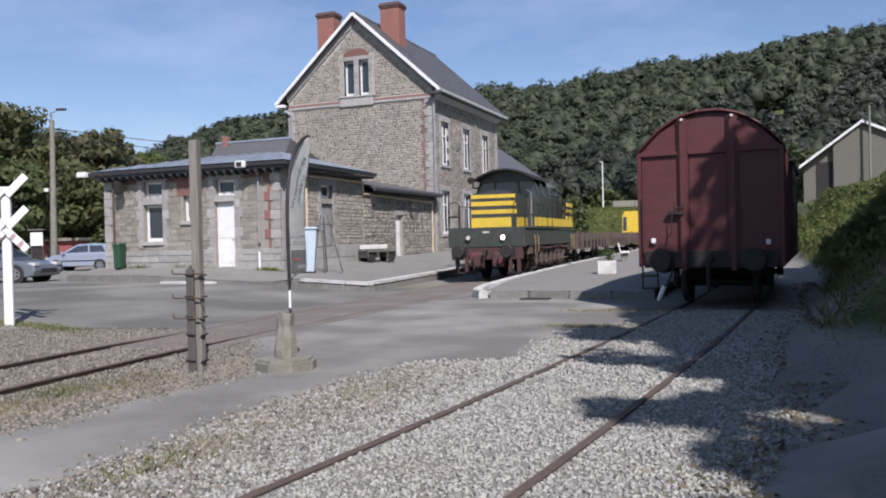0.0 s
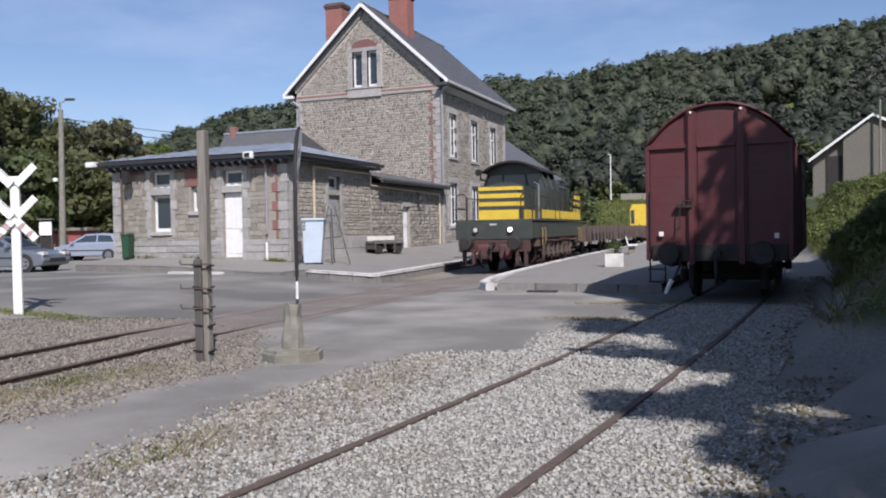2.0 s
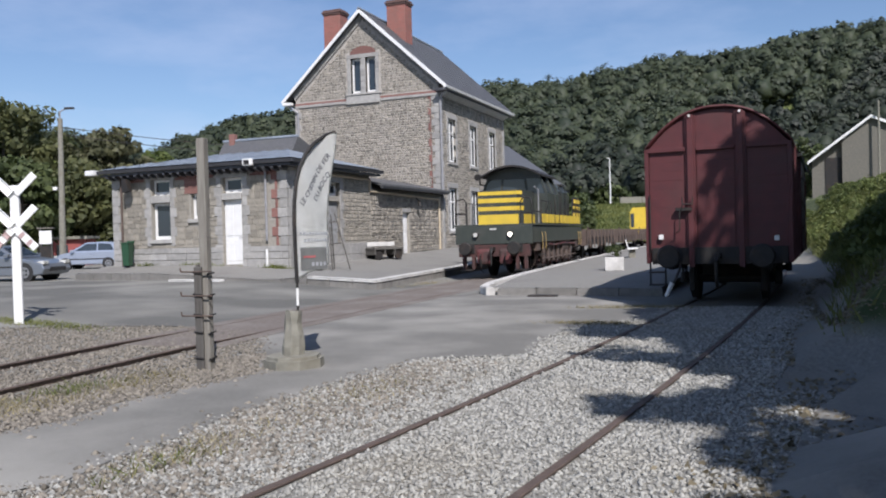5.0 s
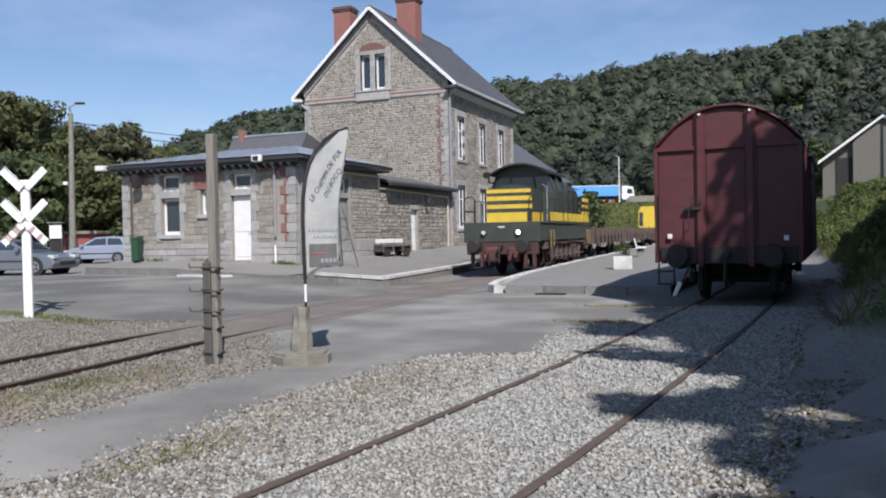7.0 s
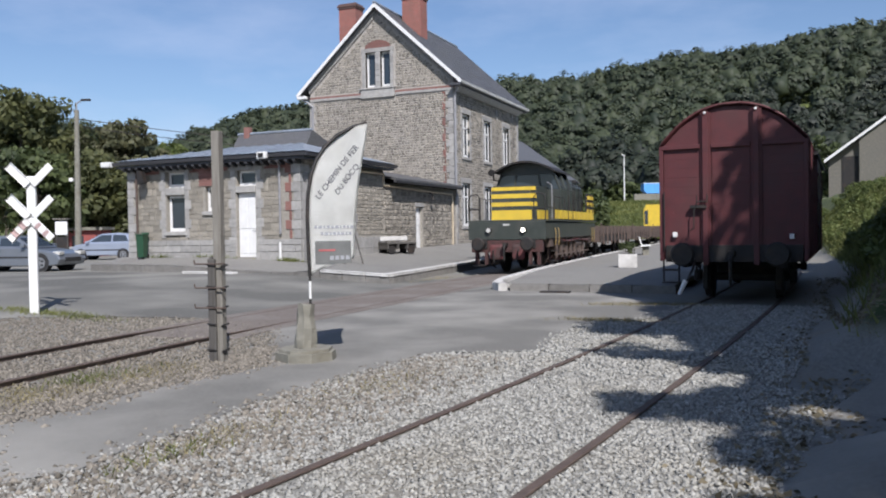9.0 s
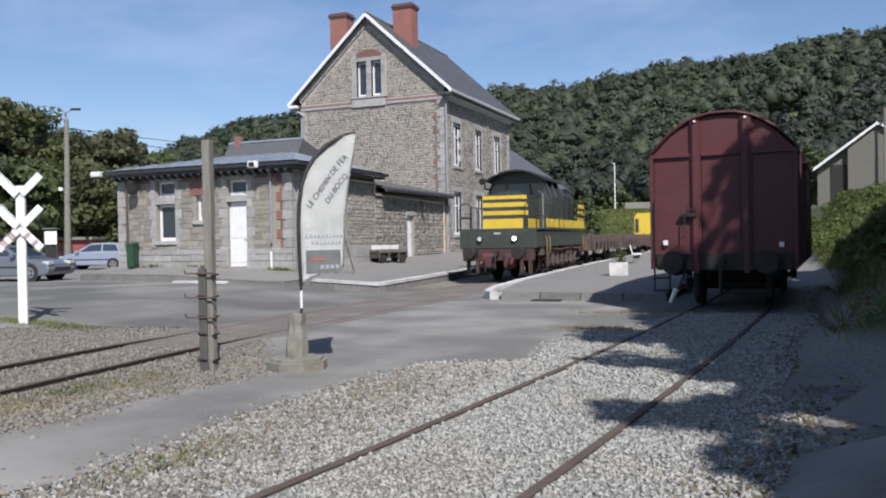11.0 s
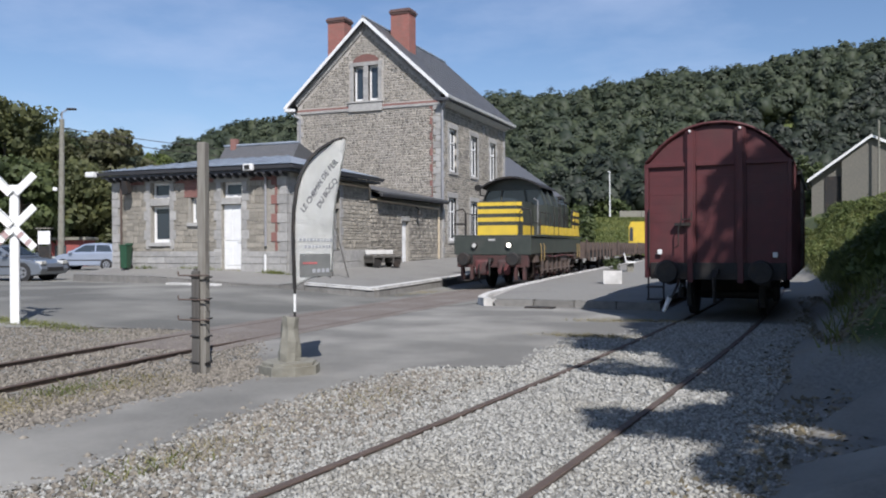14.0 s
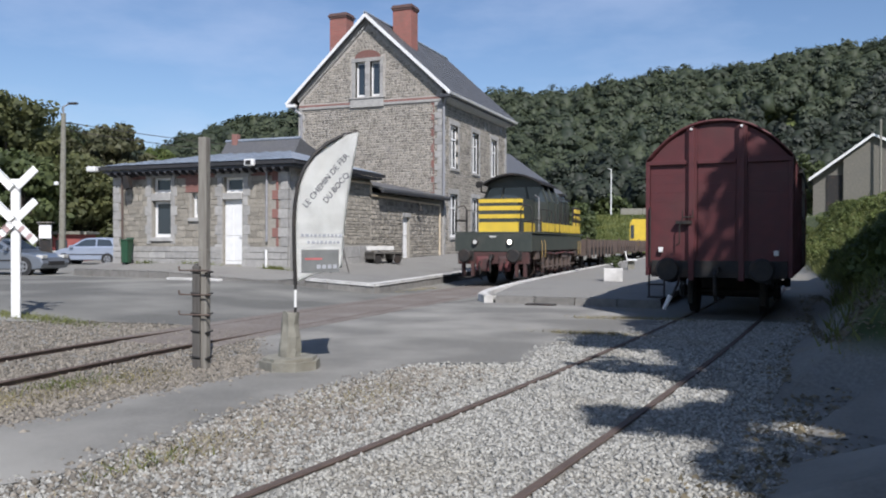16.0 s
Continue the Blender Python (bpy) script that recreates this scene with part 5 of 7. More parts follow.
# end boards
for i in range(12):
    for a, b in ((-WW + 0.04, -0.62), (-0.38, 0.34), (0.58, WW - 0.04)):
        z = WB + 0.02 + i * (WE - WB - 0.1) / 12
        bm = B()
        box(bm, a, 0.032 + 0.0015 * (i % 3), z + 0.0008, b, 0.06, z + (WE - WB - 0.1) / 12 - 0.0008)
        part("board", bm, MAROON, body)
bm = B()
for x in (-0.66, -0.46):
    rod(bm, (x, -0.13, 2.05), (x, -0.13, 2.22), 0.012)
rod(bm, (-0.66, -0.13, 2.08), (-0.46, -0.13, 2.08), 0.014)
tube(bm, [(-0.66, -0.12, 2.06), (-0.72, -0.12, 1.9), (-0.72, -0.12, 1.55), (-0.8, -0.1, 1.5)], 0.012)
box(bm, -0.80, -0.10, 1.95, -0.48, 0.03, 2.01)
part("grab_iron", bm, BLACKIRON, wagon, "bent iron grab rail")
for x, z in ((-1.11, 1.42), (1.10, 1.36)):
    bm = B()
    box(bm, x - 0.045, -0.05, z - 0.05, x + 0.045, 0.0, z + 0.05, None, 0.012)
    part("reflector", bm, WHITE, wagon, "small white tail reflector")
bm = B()
rod(bm, (-WW + 0.05, -0.06, 1.1), (-WW + 0.05, -0.06, 2.3), 0.014)
part("handrail", bm, BLACKIRON, wagon)
bm = B()
box(bm, -1.3, -0.02, 0.86, 1.3, 0.14, 1.2, None, 0.01)
part("buffer_beam", bm, BLACKIRON, wagon, "dark buffer beam")
bm = B()
for x in (-0.95, 0.95):
    box(bm, x - 0.05, 0.14, 0.74, x + 0.05, WL - 0.14, 0.9)
for y in (2.3, 4.7, 7.1):
    box(bm, -0.9, y - 0.05, 0.76, 0.9, y + 0.05, 0.9)
part("underframe", bm, BLACKIRON, wagon)
for x in (-0.875, 0.875):
    buffer(wagon, x, -0.02, 1.03, 0.6)
for y in (2.2, WL - 2.2):
    wheelset(wagon, y)
    for x in (-1.0, 1.0):
        leaf_spring(wagon, x, y, 0.78)
        bm = B()
        box(bm, x - 0.02, y - 0.3, 0.36, x + 0.02, y - 0.2, 0.8)
        box(bm, x - 0.02, y + 0.2, 0.36, x + 0.02, y + 0.3, 0.8)
        box(bm, x - 0.08, y - 0.13, 0.36, x + 0.08, y + 0.13, 0.6, None, 0.03)
        part("axle_box", bm, BLACKIRON, wagon)
bm = B()
box(bm, -0.06, -0.28, 0.98, 0.06, -0.02, 1.08)
tube(bm, [(0, -0.26, 1.0), (0, -0.36, 0.9), (0, -0.34, 0.55), (0, -0.22, 0.42)], 0.035)
part("coupling", bm, BLACKIRON, wagon, "screw coupling and hook")
bm = B()
tube(bm, [(-0.72, -0.05, 0.9), (-0.72, -0.25, 0.75), (-0.86, -0.3, 0.42)], 0.025)
hose = part("brake_hose", bm, BLACKIRON, wagon)
bm = B()
rod(bm, (-0.86, -0.32, 0.5), (-0.98, -0.34, 0.22), 0.05, 0.035)
part("hose_end", bm, WHITE, hose, "white-painted hose end")
bm = B()
for z in (0.42, 0.68):
    box(bm, -1.38, -0.05, z, -1.05, 0.2, z + 0.03)
for x in (-1.37, -1.06):
    box(bm, x - 0.015, 0.1, 0.42, x + 0.015, 0.14, 0.95)
part("step", bm, BLACKIRON, wagon, "shunter's steps")

# boxes added to block the lit ground beyond, so the underside stays black
bm = B()
box(bm, -0.85, 3.0, 0.3, 0.85, 3.9, 0.78, None, 0.03)
box(bm, -0.7, 5.2, 0.32, 0.75, 6.2, 0.78, None, 0.03)
rod(bm, (-0.95, 4.5, 0.5), (0.95, 4.5, 0.5), 0.14, 0.14, 12)
part("gap_block", bm, BLACKIRON, wagon, "dark brake-gear boxes added to black out the gap under the floor")
for x in (-0.7525, 0.7525):
    for y in (1.62, WL - 1.62):
        bm = B()
        box(bm, x - 0.06, y - 0.05, 0.2, x + 0.06, y + 0.06, 0.72, None, 0.02)
        part("brake_shoe", bm, BLACKIRON, wagon)

# diesel shunter
GRIMERED = material("grimy_red", (0.075, 0.028, 0.026), (0.04, 0.022, 0.02), 0.8, scale=6, bump=0.2, dirt=(0.03, 0.024, 0.022), dirt_scale=2.5, dirt_amount=0.8)
OCHRE = material("dull_ochre", (0.30, 0.21, 0.07), (0.2, 0.14, 0.06), 0.6, scale=6)
LY = 27.2
loco = thing("diesel_shunting_locomotive", "dark green diesel shunting locomotive with yellow warning stripes", "locomotive", main_line(LY), LY, 0.04, 2.8)
bm = B()
box(bm, -1.4, 0.0, 1.22, 1.4, 0.12, 1.86, None, 0.02)
beam = part("buffer_beam", bm, GREEN, loco, "dark green headstock")
bm = B()
box(bm, -1.4, 0.12, 1.25, 1.4, 10.2, 1.82, None, 0.02)
part("frame", bm, GREEN, loco, "dark green frame")
bm = B()
box(bm, -1.45, 0.0, 1.86, 1.45, 10.3, 1.92, None, 0.01)
part("running_board", bm, GREEN, loco)
bm = B()
box(bm, -1.3, 0.02, 0.78, 1.3, 0.25, 1.22, None, 0.04)
part("lower_beam", bm, GRIMERED, loco, "grimy dark red lower beam")
for a, b in ((-0.62, -0.12), (0.2, 0.66)):
    bm = B()
    box(bm, a, -0.05, 0.52, b, 0.14, 1.06, None, 0.09)
    part("red_cover", bm, REDBEAM, loco, "dirty red rounded cover")
for x in (-1.1, -0.75, 0.85, 1.15):
    bm = B()
    box(bm, x - 0.05, -0.02, 0.35, x + 0.05, 0.2, 0.85, None, 0.01)
    part("guard_iron", bm, GRIMERED, loco, "grimy guard iron")
for x in (-1.0, 1.02):
    bm = B()
    box(bm, x - 0.25, -0.06, 0.30, x + 0.25, 0.2, 0.34)
    part("footboard", bm, BLACKIRON, loco, "dark footboard")
bm = B()
for k in range(7):
    box(bm, 1.2, 2.2 + 0.9 * k, 0.5, 1.3, 2.6 + 0.9 * k, 1.2, None, 0.05)
rod(bm, (1.32, 1.9, 1.12), (1.32, 9.0, 1.12), 0.035, 0.035, 8)
rod(bm, (1.28, 1.9, 0.62), (1.28, 9.0, 0.62), 0.03, 0.03, 8)
part("brake_gear", bm, RUST, loco, "rusty brake gear and pipes")
for x in (-0.875, 0.875):
    buffer(loco, x, 0.0, 1.08, 0.62, BLACKIRON)
    bm = B()
    rod(bm, (x * 0.72 if x > 0 else x * 0.72, 0.0, 1.56), (x * 0.72, -0.1, 1.56), 0.10, 0.10, 20)
    hl = part("headlight", bm, BLACKIRON, loco, "round headlamp, lit" if x > 0 else "round headlamp, unlit")
    bm = B()
    rod(bm, (x * 0.72, -0.1, 1.56), (x * 0.72, -0.115, 1.56), 0.08, 0.075, 20)
    part("lens", bm, LAMP if x > 0 else DEADLAMP, hl)
bm = B()
box(bm, -0.12, -0.02, 1.72, 0.12, 0.0, 1.78)
part("number_plate", bm, DEADLAMP, loco, "small pale plate")
bm = B()
box(bm, -0.06, -0.3, 1.0, 0.06, 0.0, 1.12)
tube(bm, [(0, -0.28, 1.04), (0, -0.36, 0.9), (0, -0.33, 0.5)], 0.035)
tube(bm, [(0.45, 0.0, 0.9), (0.45, -0.16, 0.8), (0.42, -0.12, 0.42)], 0.028)
tube(bm, [(-0.45, 0.0, 0.9), (-0.45, -0.16, 0.8), (-0.42, -0.12, 0.42)], 0.028)
part("coupling", bm, BLACKIRON, loco)
# front bonnet with stripes
HX, HY0, HY1, HZ = 0.80, 0.95, 3.1, 3.17
bm = B()
prism(bm, [(-HX, HY0), (HX - 0.16, HY0), (HX, HY0 + 0.35), (HX, HY1), (-HX, HY1)], 1.92, HZ, "z")
bmesh.ops.bevel(bm, geom=[e for e in bm.edges if e.verts[0].co.z > 3 and e.verts[1].co.z > 3], offset=0.05, segments=2, affect="EDGES")
hood = part("front_bonnet", bm, GREEN, loco, "short bonnet striped yellow and black-green")
for i, (z0, z1, over) in enumerate(((1.93, 2.28, 0.42), (2.42, 2.57, 0.36), (2.71, 2.87, 0.26), (2.99, 3.12, 0.14))):
    bm = B()
    box(bm, -HX - 0.006, HY0 - 0.012, z0, HX - 0.16, HY0 + 0.002, z1)
    prism(bm, [(HX - 0.16, HY0 - 0.012), (HX + 0.012, HY0 + over), (HX, HY0 + over + 0.02), (HX - 0.17, HY0 + 0.002)], z0, z1, "z")
    part("warning_stripe", bm, YELLOW, hood, "yellow warning stripe")
# yellow lower panel carried round the bonnet's side
for k in range(3):
    bm = B()
    box(bm, HX - 0.002, HY0 + 0.44 + 0.56 * k, 1.93, HX + 0.014, HY0 + 0.98 + 0.56 * k, 2.28)
    part("warning_stripe", bm, YELLOW, hood, "yellow side panel")
# cab that narrows upward under an arched roof
CY0, CY1 = 3.1, 5.4
cw, ct_, cz = 1.36, 1.04, 3.74


def cab_top(x):
    return cz + 0.40 * (1 - (abs(x) / 1.2) ** 2)


bm = B()
prism(bm, [(-cw, 1.92), (cw, 1.92), (cw - 0.05, 3.1), (-cw + 0.05, 3.1)], CY0, CY1)
for y in (CY0 + 0.05, CY1 - 0.05):
    for k in (-1, -0.42, 0.42, 1):
        rod(bm, (k * (cw - 0.08), y, 3.08), (k * (ct_ - 0.02), y, cz + 0.02), 0.05, 0.05, 6)
for sd in (-1, 1):
    rod(bm, (sd * (cw - 0.08), 4.2, 3.08), (sd * (ct_ - 0.02), 4.2, cz + 0.02), 0.06, 0.06, 6)
top = [(ct_ * k / 8, cab_top(ct_ * k / 8)) for k in range(8, -9, -1)]
prism(bm, [(-ct_, cz - 0.06), (ct_, cz - 0.06)] + top, CY0, CY0 + 0.06)
prism(bm, [(-ct_, cz - 0.06), (ct_, cz - 0.06)] + top, CY1 - 0.06, CY1)
cab = part("cab", bm, GREEN, loco, "dark green cab tapering to its roof")
bm = B()
prism(bm, [(-cw + 0.09, 3.1), (cw - 0.09, 3.1), (ct_ - 0.04, cz - 0.06), (-ct_ + 0.04, cz - 0.06)], CY0 + 0.04, CY1 - 0.04)
part("cab_window", bm, GLASS, cab, "dark cab glazing")
bm = B()
box(bm, cw - 0.03, CY0 + 1.3, 1.96, cw + 0.012, CY1 - 0.3, 3.05, None, 0.012)
part("cab_door", bm, GREEN, cab, "dark green cab door")
bm = B()
prof = [(1.17 * k / 14, cab_top(1.17 * k / 14) - 0.02) for k in range(-14, 15)]
prism(bm, prof + [(a, b + 0.07) for a, b in prof[::-1]], CY0 - 0.55, CY1 + 0.15)
part("cab_roof", bm, BLACKIRON, cab, "dark arched roof with overhang")
bm = B()
rod(bm, (-1.24, CY0 - 0.35, 3.82), (-1.24, CY0 - 0.7, 3.76), 0.09, 0.13, 12)
rod(bm, (-1.24, CY0 - 0.35, 3.5), (-1.24, CY0 - 0.35, 3.82), 0.03)
rod(bm, (-1.24, CY0 - 0.35, 3.5), (-1.16, CY0 + 0.05, 3.5), 0.03)
part("horn", bm, BLACKIRON, cab, "dark horn beside the roof")
# tall rear bonnet
bm = B()
prism(bm, [(-1.05, 1.92), (1.05, 1.92), (1.05, 3.3), (0.75, 3.66), (-0.75, 3.66), (-1.05, 3.3)], CY1, 8.9)
rear = part("rear_bonnet", bm, GREEN, loco, "tall dark green engine bonnet")
for i in range(6):
    bm = B()
    box(bm, 1.05, CY1 + 0.15 + 0.58 * i, 2.0, 1.075, CY1 + 0.65 + 0.58 * i, 3.2, None, 0.008)
    for k in range(6):
        box(bm, 1.07, CY1 + 0.2 + 0.58 * i, 2.5 + 0.1 * k, 1.085, CY1 + 0.6 + 0.58 * i, 2.56 + 0.1 * k)
    part("bonnet_door", bm, GREEN, rear)
bm = B()
rod(bm, (0.3, 6.4, 3.6), (0.3, 6.4, 3.86), 0.1)
box(bm, 0.55, 8.0, 3.6, 0.9, 8.7, 3.7)
part("exhaust", bm, BLACKIRON, rear)
bm = B()
box(bm, -0.85, 9.0, 1.92, 0.85, 9.9, 2.75, None, 0.03)
tail = part("tail_box", bm, GREEN, loco)
for i in range(4):
    bm = B()
    prism(bm, [(8.35 + 0.12 * i, 1.96 + 0.3 * i), (10.15, 1.96 + 0.3 * i), (10.15, 2.13 + 0.3 * i), (8.42 + 0.12 * i, 2.13 + 0.3 * i)], 1.32, 1.345, "x")
    part("warning_stripe", bm, YELLOW, tail, "yellow stripe")
bm = B()
box(bm, 1.30, 8.3, 1.92, 1.32, 10.2, 3.12)
part("end_plate", bm, BLACKIRON, tail)
# yellow side band and railings
for s in (-1, 1):
    n = 9
    for i in range(n):
        if s < 0 and i < 4:
            continue
        y0 = 1.4 + i * 8.0 / n
        bm = B()
        box(bm, s * 1.45 - 0.012, y0 + 0.03, 1.95, s * 1.45 + 0.012, y0 + 8.0 / n - 0.05, 2.27)
        part("side_band", bm, YELLOW, loco, "yellow panel on the side railing")
    bm = B()
    for i in range(n + 1):
        y = 1.4 + i * 8.0 / n
        rod(bm, (s * 1.43, y, 1.92), (s * 1.43, y, 2.75), 0.018, 0.018, 6)
    rod(bm, (s * 1.43, 1.4, 2.75), (s * 1.43, 3.0, 2.75), 0.018, 0.018, 6)
    rod(bm, (s * 1.43, 5.5, 2.75), (s * 1.43, 9.4, 2.75), 0.018, 0.018, 6)
    part("side_railing", bm, BLACKIRON, loco)
    bm = B()
    tube(bm, [(s * 1.40, 0.05, 1.9), (s * 1.40, 0.05, 2.6), (s * 1.36, 0.1, 2.8), (s * 1.1, 0.1, 2.85), (s * 0.98, 0.1, 2.7), (s * 0.98, 0.1, 1.9)], 0.02)
    rod(bm, (s * 1.40, 0.05, 2.35), (s * 1.40, 1.4, 2.35), 0.018, 0.018, 6)
    rod(bm, (s * 0.98, 0.1, 2.3), (s * 1.40, 0.05, 2.3), 0.018, 0.018, 6)
    part("end_railing", bm, BLACKIRON, loco, "bent tubular end railing")
    for y in (1.6, 9.2):
        bm = B()
        for k in range(3):
            box(bm, s * 1.22, y - 0.25, 0.4 + 0.38 * k, s * 1.46, y + 0.25, 0.43 + 0.38 * k)
        part("step", bm, BLACKIRON, loco, "footstep")
        bm = B()
        for d in (-0.27, 0.27):
            tube(bm, [(s * 1.46, y + d, 1.0), (s * 1.48, y + d, 1.12), (s * 1.48, y + d, 1.5), (s * 1.44, y + d, 1.62)], 0.018)
        part("grab_rail", bm, OCHRE, loco, "dull ochre grab rail")
    for y in (2.6, 5.2, 7.8):
        leaf_spring(loco, s * 1.12, y, 1.15)
        bm = B()
        box(bm, s * 1.12 - 0.1, y - 0.22, 0.45, s * 1.12 + 0.1, y + 0.22, 0.95, None, 0.04)
        part("axle_box", bm, RUST, loco)
    bm = B()
    box(bm, s * 1.0 - 0.05, 2.4, 0.55, s * 1.0 + 0.05, 8.0, 0.66, None, 0.02)
    part("coupling_rod", bm, REDBEAM, loco, "dull red coupling rod")
    bm = B()
    box(bm, s * 0.98, 3.2, 0.72, s * 1.25, 4.6, 1.24, None, 0.05)
    part("battery_box", bm, RUST, loco, "grimy rust-brown box")
    bm = B()
    rod(bm, (s * 1.15, 5.8, 0.98), (s * 1.15, 7.2, 0.98), 0.18, 0.18, 14)
    part("air_tank", bm, RUST, loco, "grimy air tank")
    for y in (1.95, 3.25, 4.55, 5.85, 7.15, 8.45):
        bm = B()
        box(bm, s * 1.02, y - 0.06, 0.32, s * 1.12, y + 0.06, 1.2, None, 0.02)
        tube(bm, [(s * 1.1, y - 0.3, 0.5), (s * 1.18, y, 0.42), (s * 1.1, y + 0.3, 0.62)], 0.03)
        part("brake_hanger", bm, GRIMERED, loco, "dull red brake hanger")
    for y in (1.2, 9.0):
        bm = B()
        prism(bm, [(y - 0.3, 0.95), (y + 0.3, 0.95), (y + 0.3, 1.24), (y - 0.3, 1.24)], s * 1.1, s * 1.36, "x")
        tube(bm, [(s * 1.2, y, 0.95), (s * 1.15, y + 0.25, 0.5), (s * 0.85, y + 0.4, 0.15)], 0.025)
        part("sand_box", bm, RUST, loco, "rusty sand box and pipe")
    bm = B()
    tube(bm, [(s * 1.36, 2.0, 1.2), (s * 1.38, 4.0, 1.1), (s * 1.38, 6.0, 1.16), (s * 1.36, 8.8, 1.06)], 0.025)
    part("air_pipe", bm, REDBEAM, loco, "dull red air pipe")
for y in (2.6, 5.2, 7.8):
    wheelset(loco, y, 0.62)
# pipes and posts along the cab side, lamp bracket under the roof
bm = B()
for y in (CY0 + 0.6, CY0 + 1.5, CY1 + 0.5, CY1 + 1.4, CY1 + 2.4):
    rod(bm, (1.12 if y > CY1 else 1.47, y, 1.95), (1.12 if y > CY1 else 1.47, y, 3.4), 0.014, 0.014, 6)
rod(bm, (1.12, CY1 + 0.1, 3.4), (1.12, 8.8, 3.4), 0.02, 0.02, 6)
part("side_piping", bm, BLACKIRON, loco, "thin dark pipes and stanchions")
bm = B()
tube(bm, [(1.16, 2.2, 1.95), (1.16, 2.2, 3.2), (1.05, 2.0, 3.3)], 0.022)
part("handrail", bm, GREYPIPE, loco, "bright handrail")

# flat wagon behind the locomotive
FY = 38.8
FLEN = 10.0
flat = thing("flat_wagon", "rusty brown low-sided flat wagon", "wagon", main_line(FY), FY, 0.04, 2.8, "flat wagons behind the locomotive")
bm = B()
box(bm, -1.3, 0.0, 1.15, 1.3, 10.2, 1.28)
part("deck", bm, RUST, flat)
for s in (-1, 1):
    bm = B()
    box(bm, s * 1.28, 0.0, 0.92, s * 1.36, 10.2, 1.2, None, 0.01)
    part("sole_bar", bm, BLACKIRON, flat)
    for i in range(8):
        bm = B()
        box(bm, s * 1.30, 0.05 + i * 1.27, 1.28, s * 1.36, 1.25 + i * 1.27, 1.68, None, 0.01)
        part("side_board", bm, RUST, flat, "rusty dropside board")
        bm = B()
        box(bm, s * 1.36, 0.6 + i * 1.27, 0.8, s * 1.43, 0.7 + i * 1.27, 1.7)
        part("stake", bm, RUST, flat)
bm = B()
box(bm, -1.3, -0.06, 0.9, 1.3, 0.0, 1.7)
part("end_board", bm, RUST, flat)
for x in (-0.875, 0.875):
    buffer(flat, x, -0.06, 1.06, 0.55)
for y in (2.0, 8.2):
    wheelset(flat, y, 0.45)
bm = B()
tube(bm, [(1.36, -0.05, 0.9), (1.36, -0.05, 1.8), (1.36, 0.3, 1.8), (1.36, 0.3, 0.9)], 0.02)
part("grab_rail", bm, RUST, flat, "rusty grab rail")

# yellow track machine further along
flat_b = copy_thing(flat, pose(main_line(50.3), 50.3, 0.04, 0, 0, 2.8))

flat_c = copy_thing(flat, pose(main_line(61.8), 61.8, 0.04, 0, 0, 2.8))

TY = 78.5
machine = thing("yellow_track_machine", "yellow railway maintenance vehicle with rounded cab", "rail vehicle", main_line(TY), TY, 0.04, 2.8)
bm = B()
prism(bm, [(-1.25, 1.0), (1.25, 1.0), (1.25, 3.3), (1.0, 3.75), (-1.0, 3.75), (-1.25, 3.3)], 0.0, 5.0)
mb = part("body", bm, YELLOW, machine)
bm = B()
box(bm, -1.18, -0.02, 1.9, -0.85, 0.0, 3.2, None, 0.005)
box(bm, 0.75, -0.02, 1.7, 1.15, 0.0, 3.0, None, 0.005)
box(bm, 1.25, 0.4, 2.0, 1.265, 1.4, 2.9, None, 0.005)
part("window", bm, GLASS, mb)
bm = B()
box(bm, 1.26, 0.06, 1.5, 1.29, 0.24, 2.9)
part("seal", bm, BLACKIRON, mb, "dark upright strip")
bm = B()
box(bm, -1.3, 0, 0.7, 1.3, 5, 1.0)
part("frame", bm, BLACKIRON, machine)
for y in (1.0, 4.0):
    wheelset(machine, y, 0.4)

# ---- small things of the yard ----
STEELDARK = BLACKIRON
SIGNWHITE = material("sign_white", (0.74, 0.74, 0.72), (0.64, 0.64, 0.62), 0.5, scale=6, dirt=(0.5, 0.46, 0.4), dirt_scale=3, dirt_amount=0.5)
SIGNRED = material("sign_red", (0.42, 0.30, 0.28), (0.36, 0.26, 0.25), 0.5, scale=6, dirt=(0.55, 0.40, 0.36), dirt_scale=4, dirt_amount=0.6)
BINGREEN = material("bin_green", (0.018, 0.065, 0.032), (0.015, 0.052, 0.026), 0.5, scale=5)
PANELBLUE = material("pale_blue_panel", (0.42, 0.49, 0.55), (0.36, 0.43, 0.49), 0.6, scale=3, dirt=(0.3, 0.33, 0.36), dirt_scale=2)
CLOTH = material("flag_cloth", (0.80, 0.80, 0.76), (0.73, 0.73, 0.69), 0.85, scale=7, bump=0.1, fine=200, dirt=(0.52, 0.52, 0.48), dirt_scale=2.2, dirt_amount=0.5)
INK = material("dark_grey_print", (0.13, 0.13, 0.145), (0.10, 0.10, 0.11), 0.85, scale=20)
INKPALE = material("faded_grey_print", (0.36, 0.37, 0.39), (0.28, 0.29, 0.31), 0.85, scale=20)
PRINT = material("faded_photo_print", (0.17, 0.175, 0.17), (0.12, 0.125, 0.12), 0.85, scale=6)
INKRED = material("faded_red_print", (0.45, 0.13, 0.13), rough=0.85, scale=10)
HUTRED = material("hut_red", (0.28, 0.07, 0.06), (0.2, 0.055, 0.05), 0.7, scale=5)

# level-crossing sign
z0 = height(-13.2, 11.2)
sign = thing("level_crossing_sign", "white double diagonal-cross level crossing sign on a post", "road sign", -13.2, 11.2, z0, 24)
bm = B()
box(bm, -0.085, -0.02, -0.1, 0.085, 0.05, 2.62, None, 0.02)
part("post", bm, SIGNWHITE, sign, "white flat post")


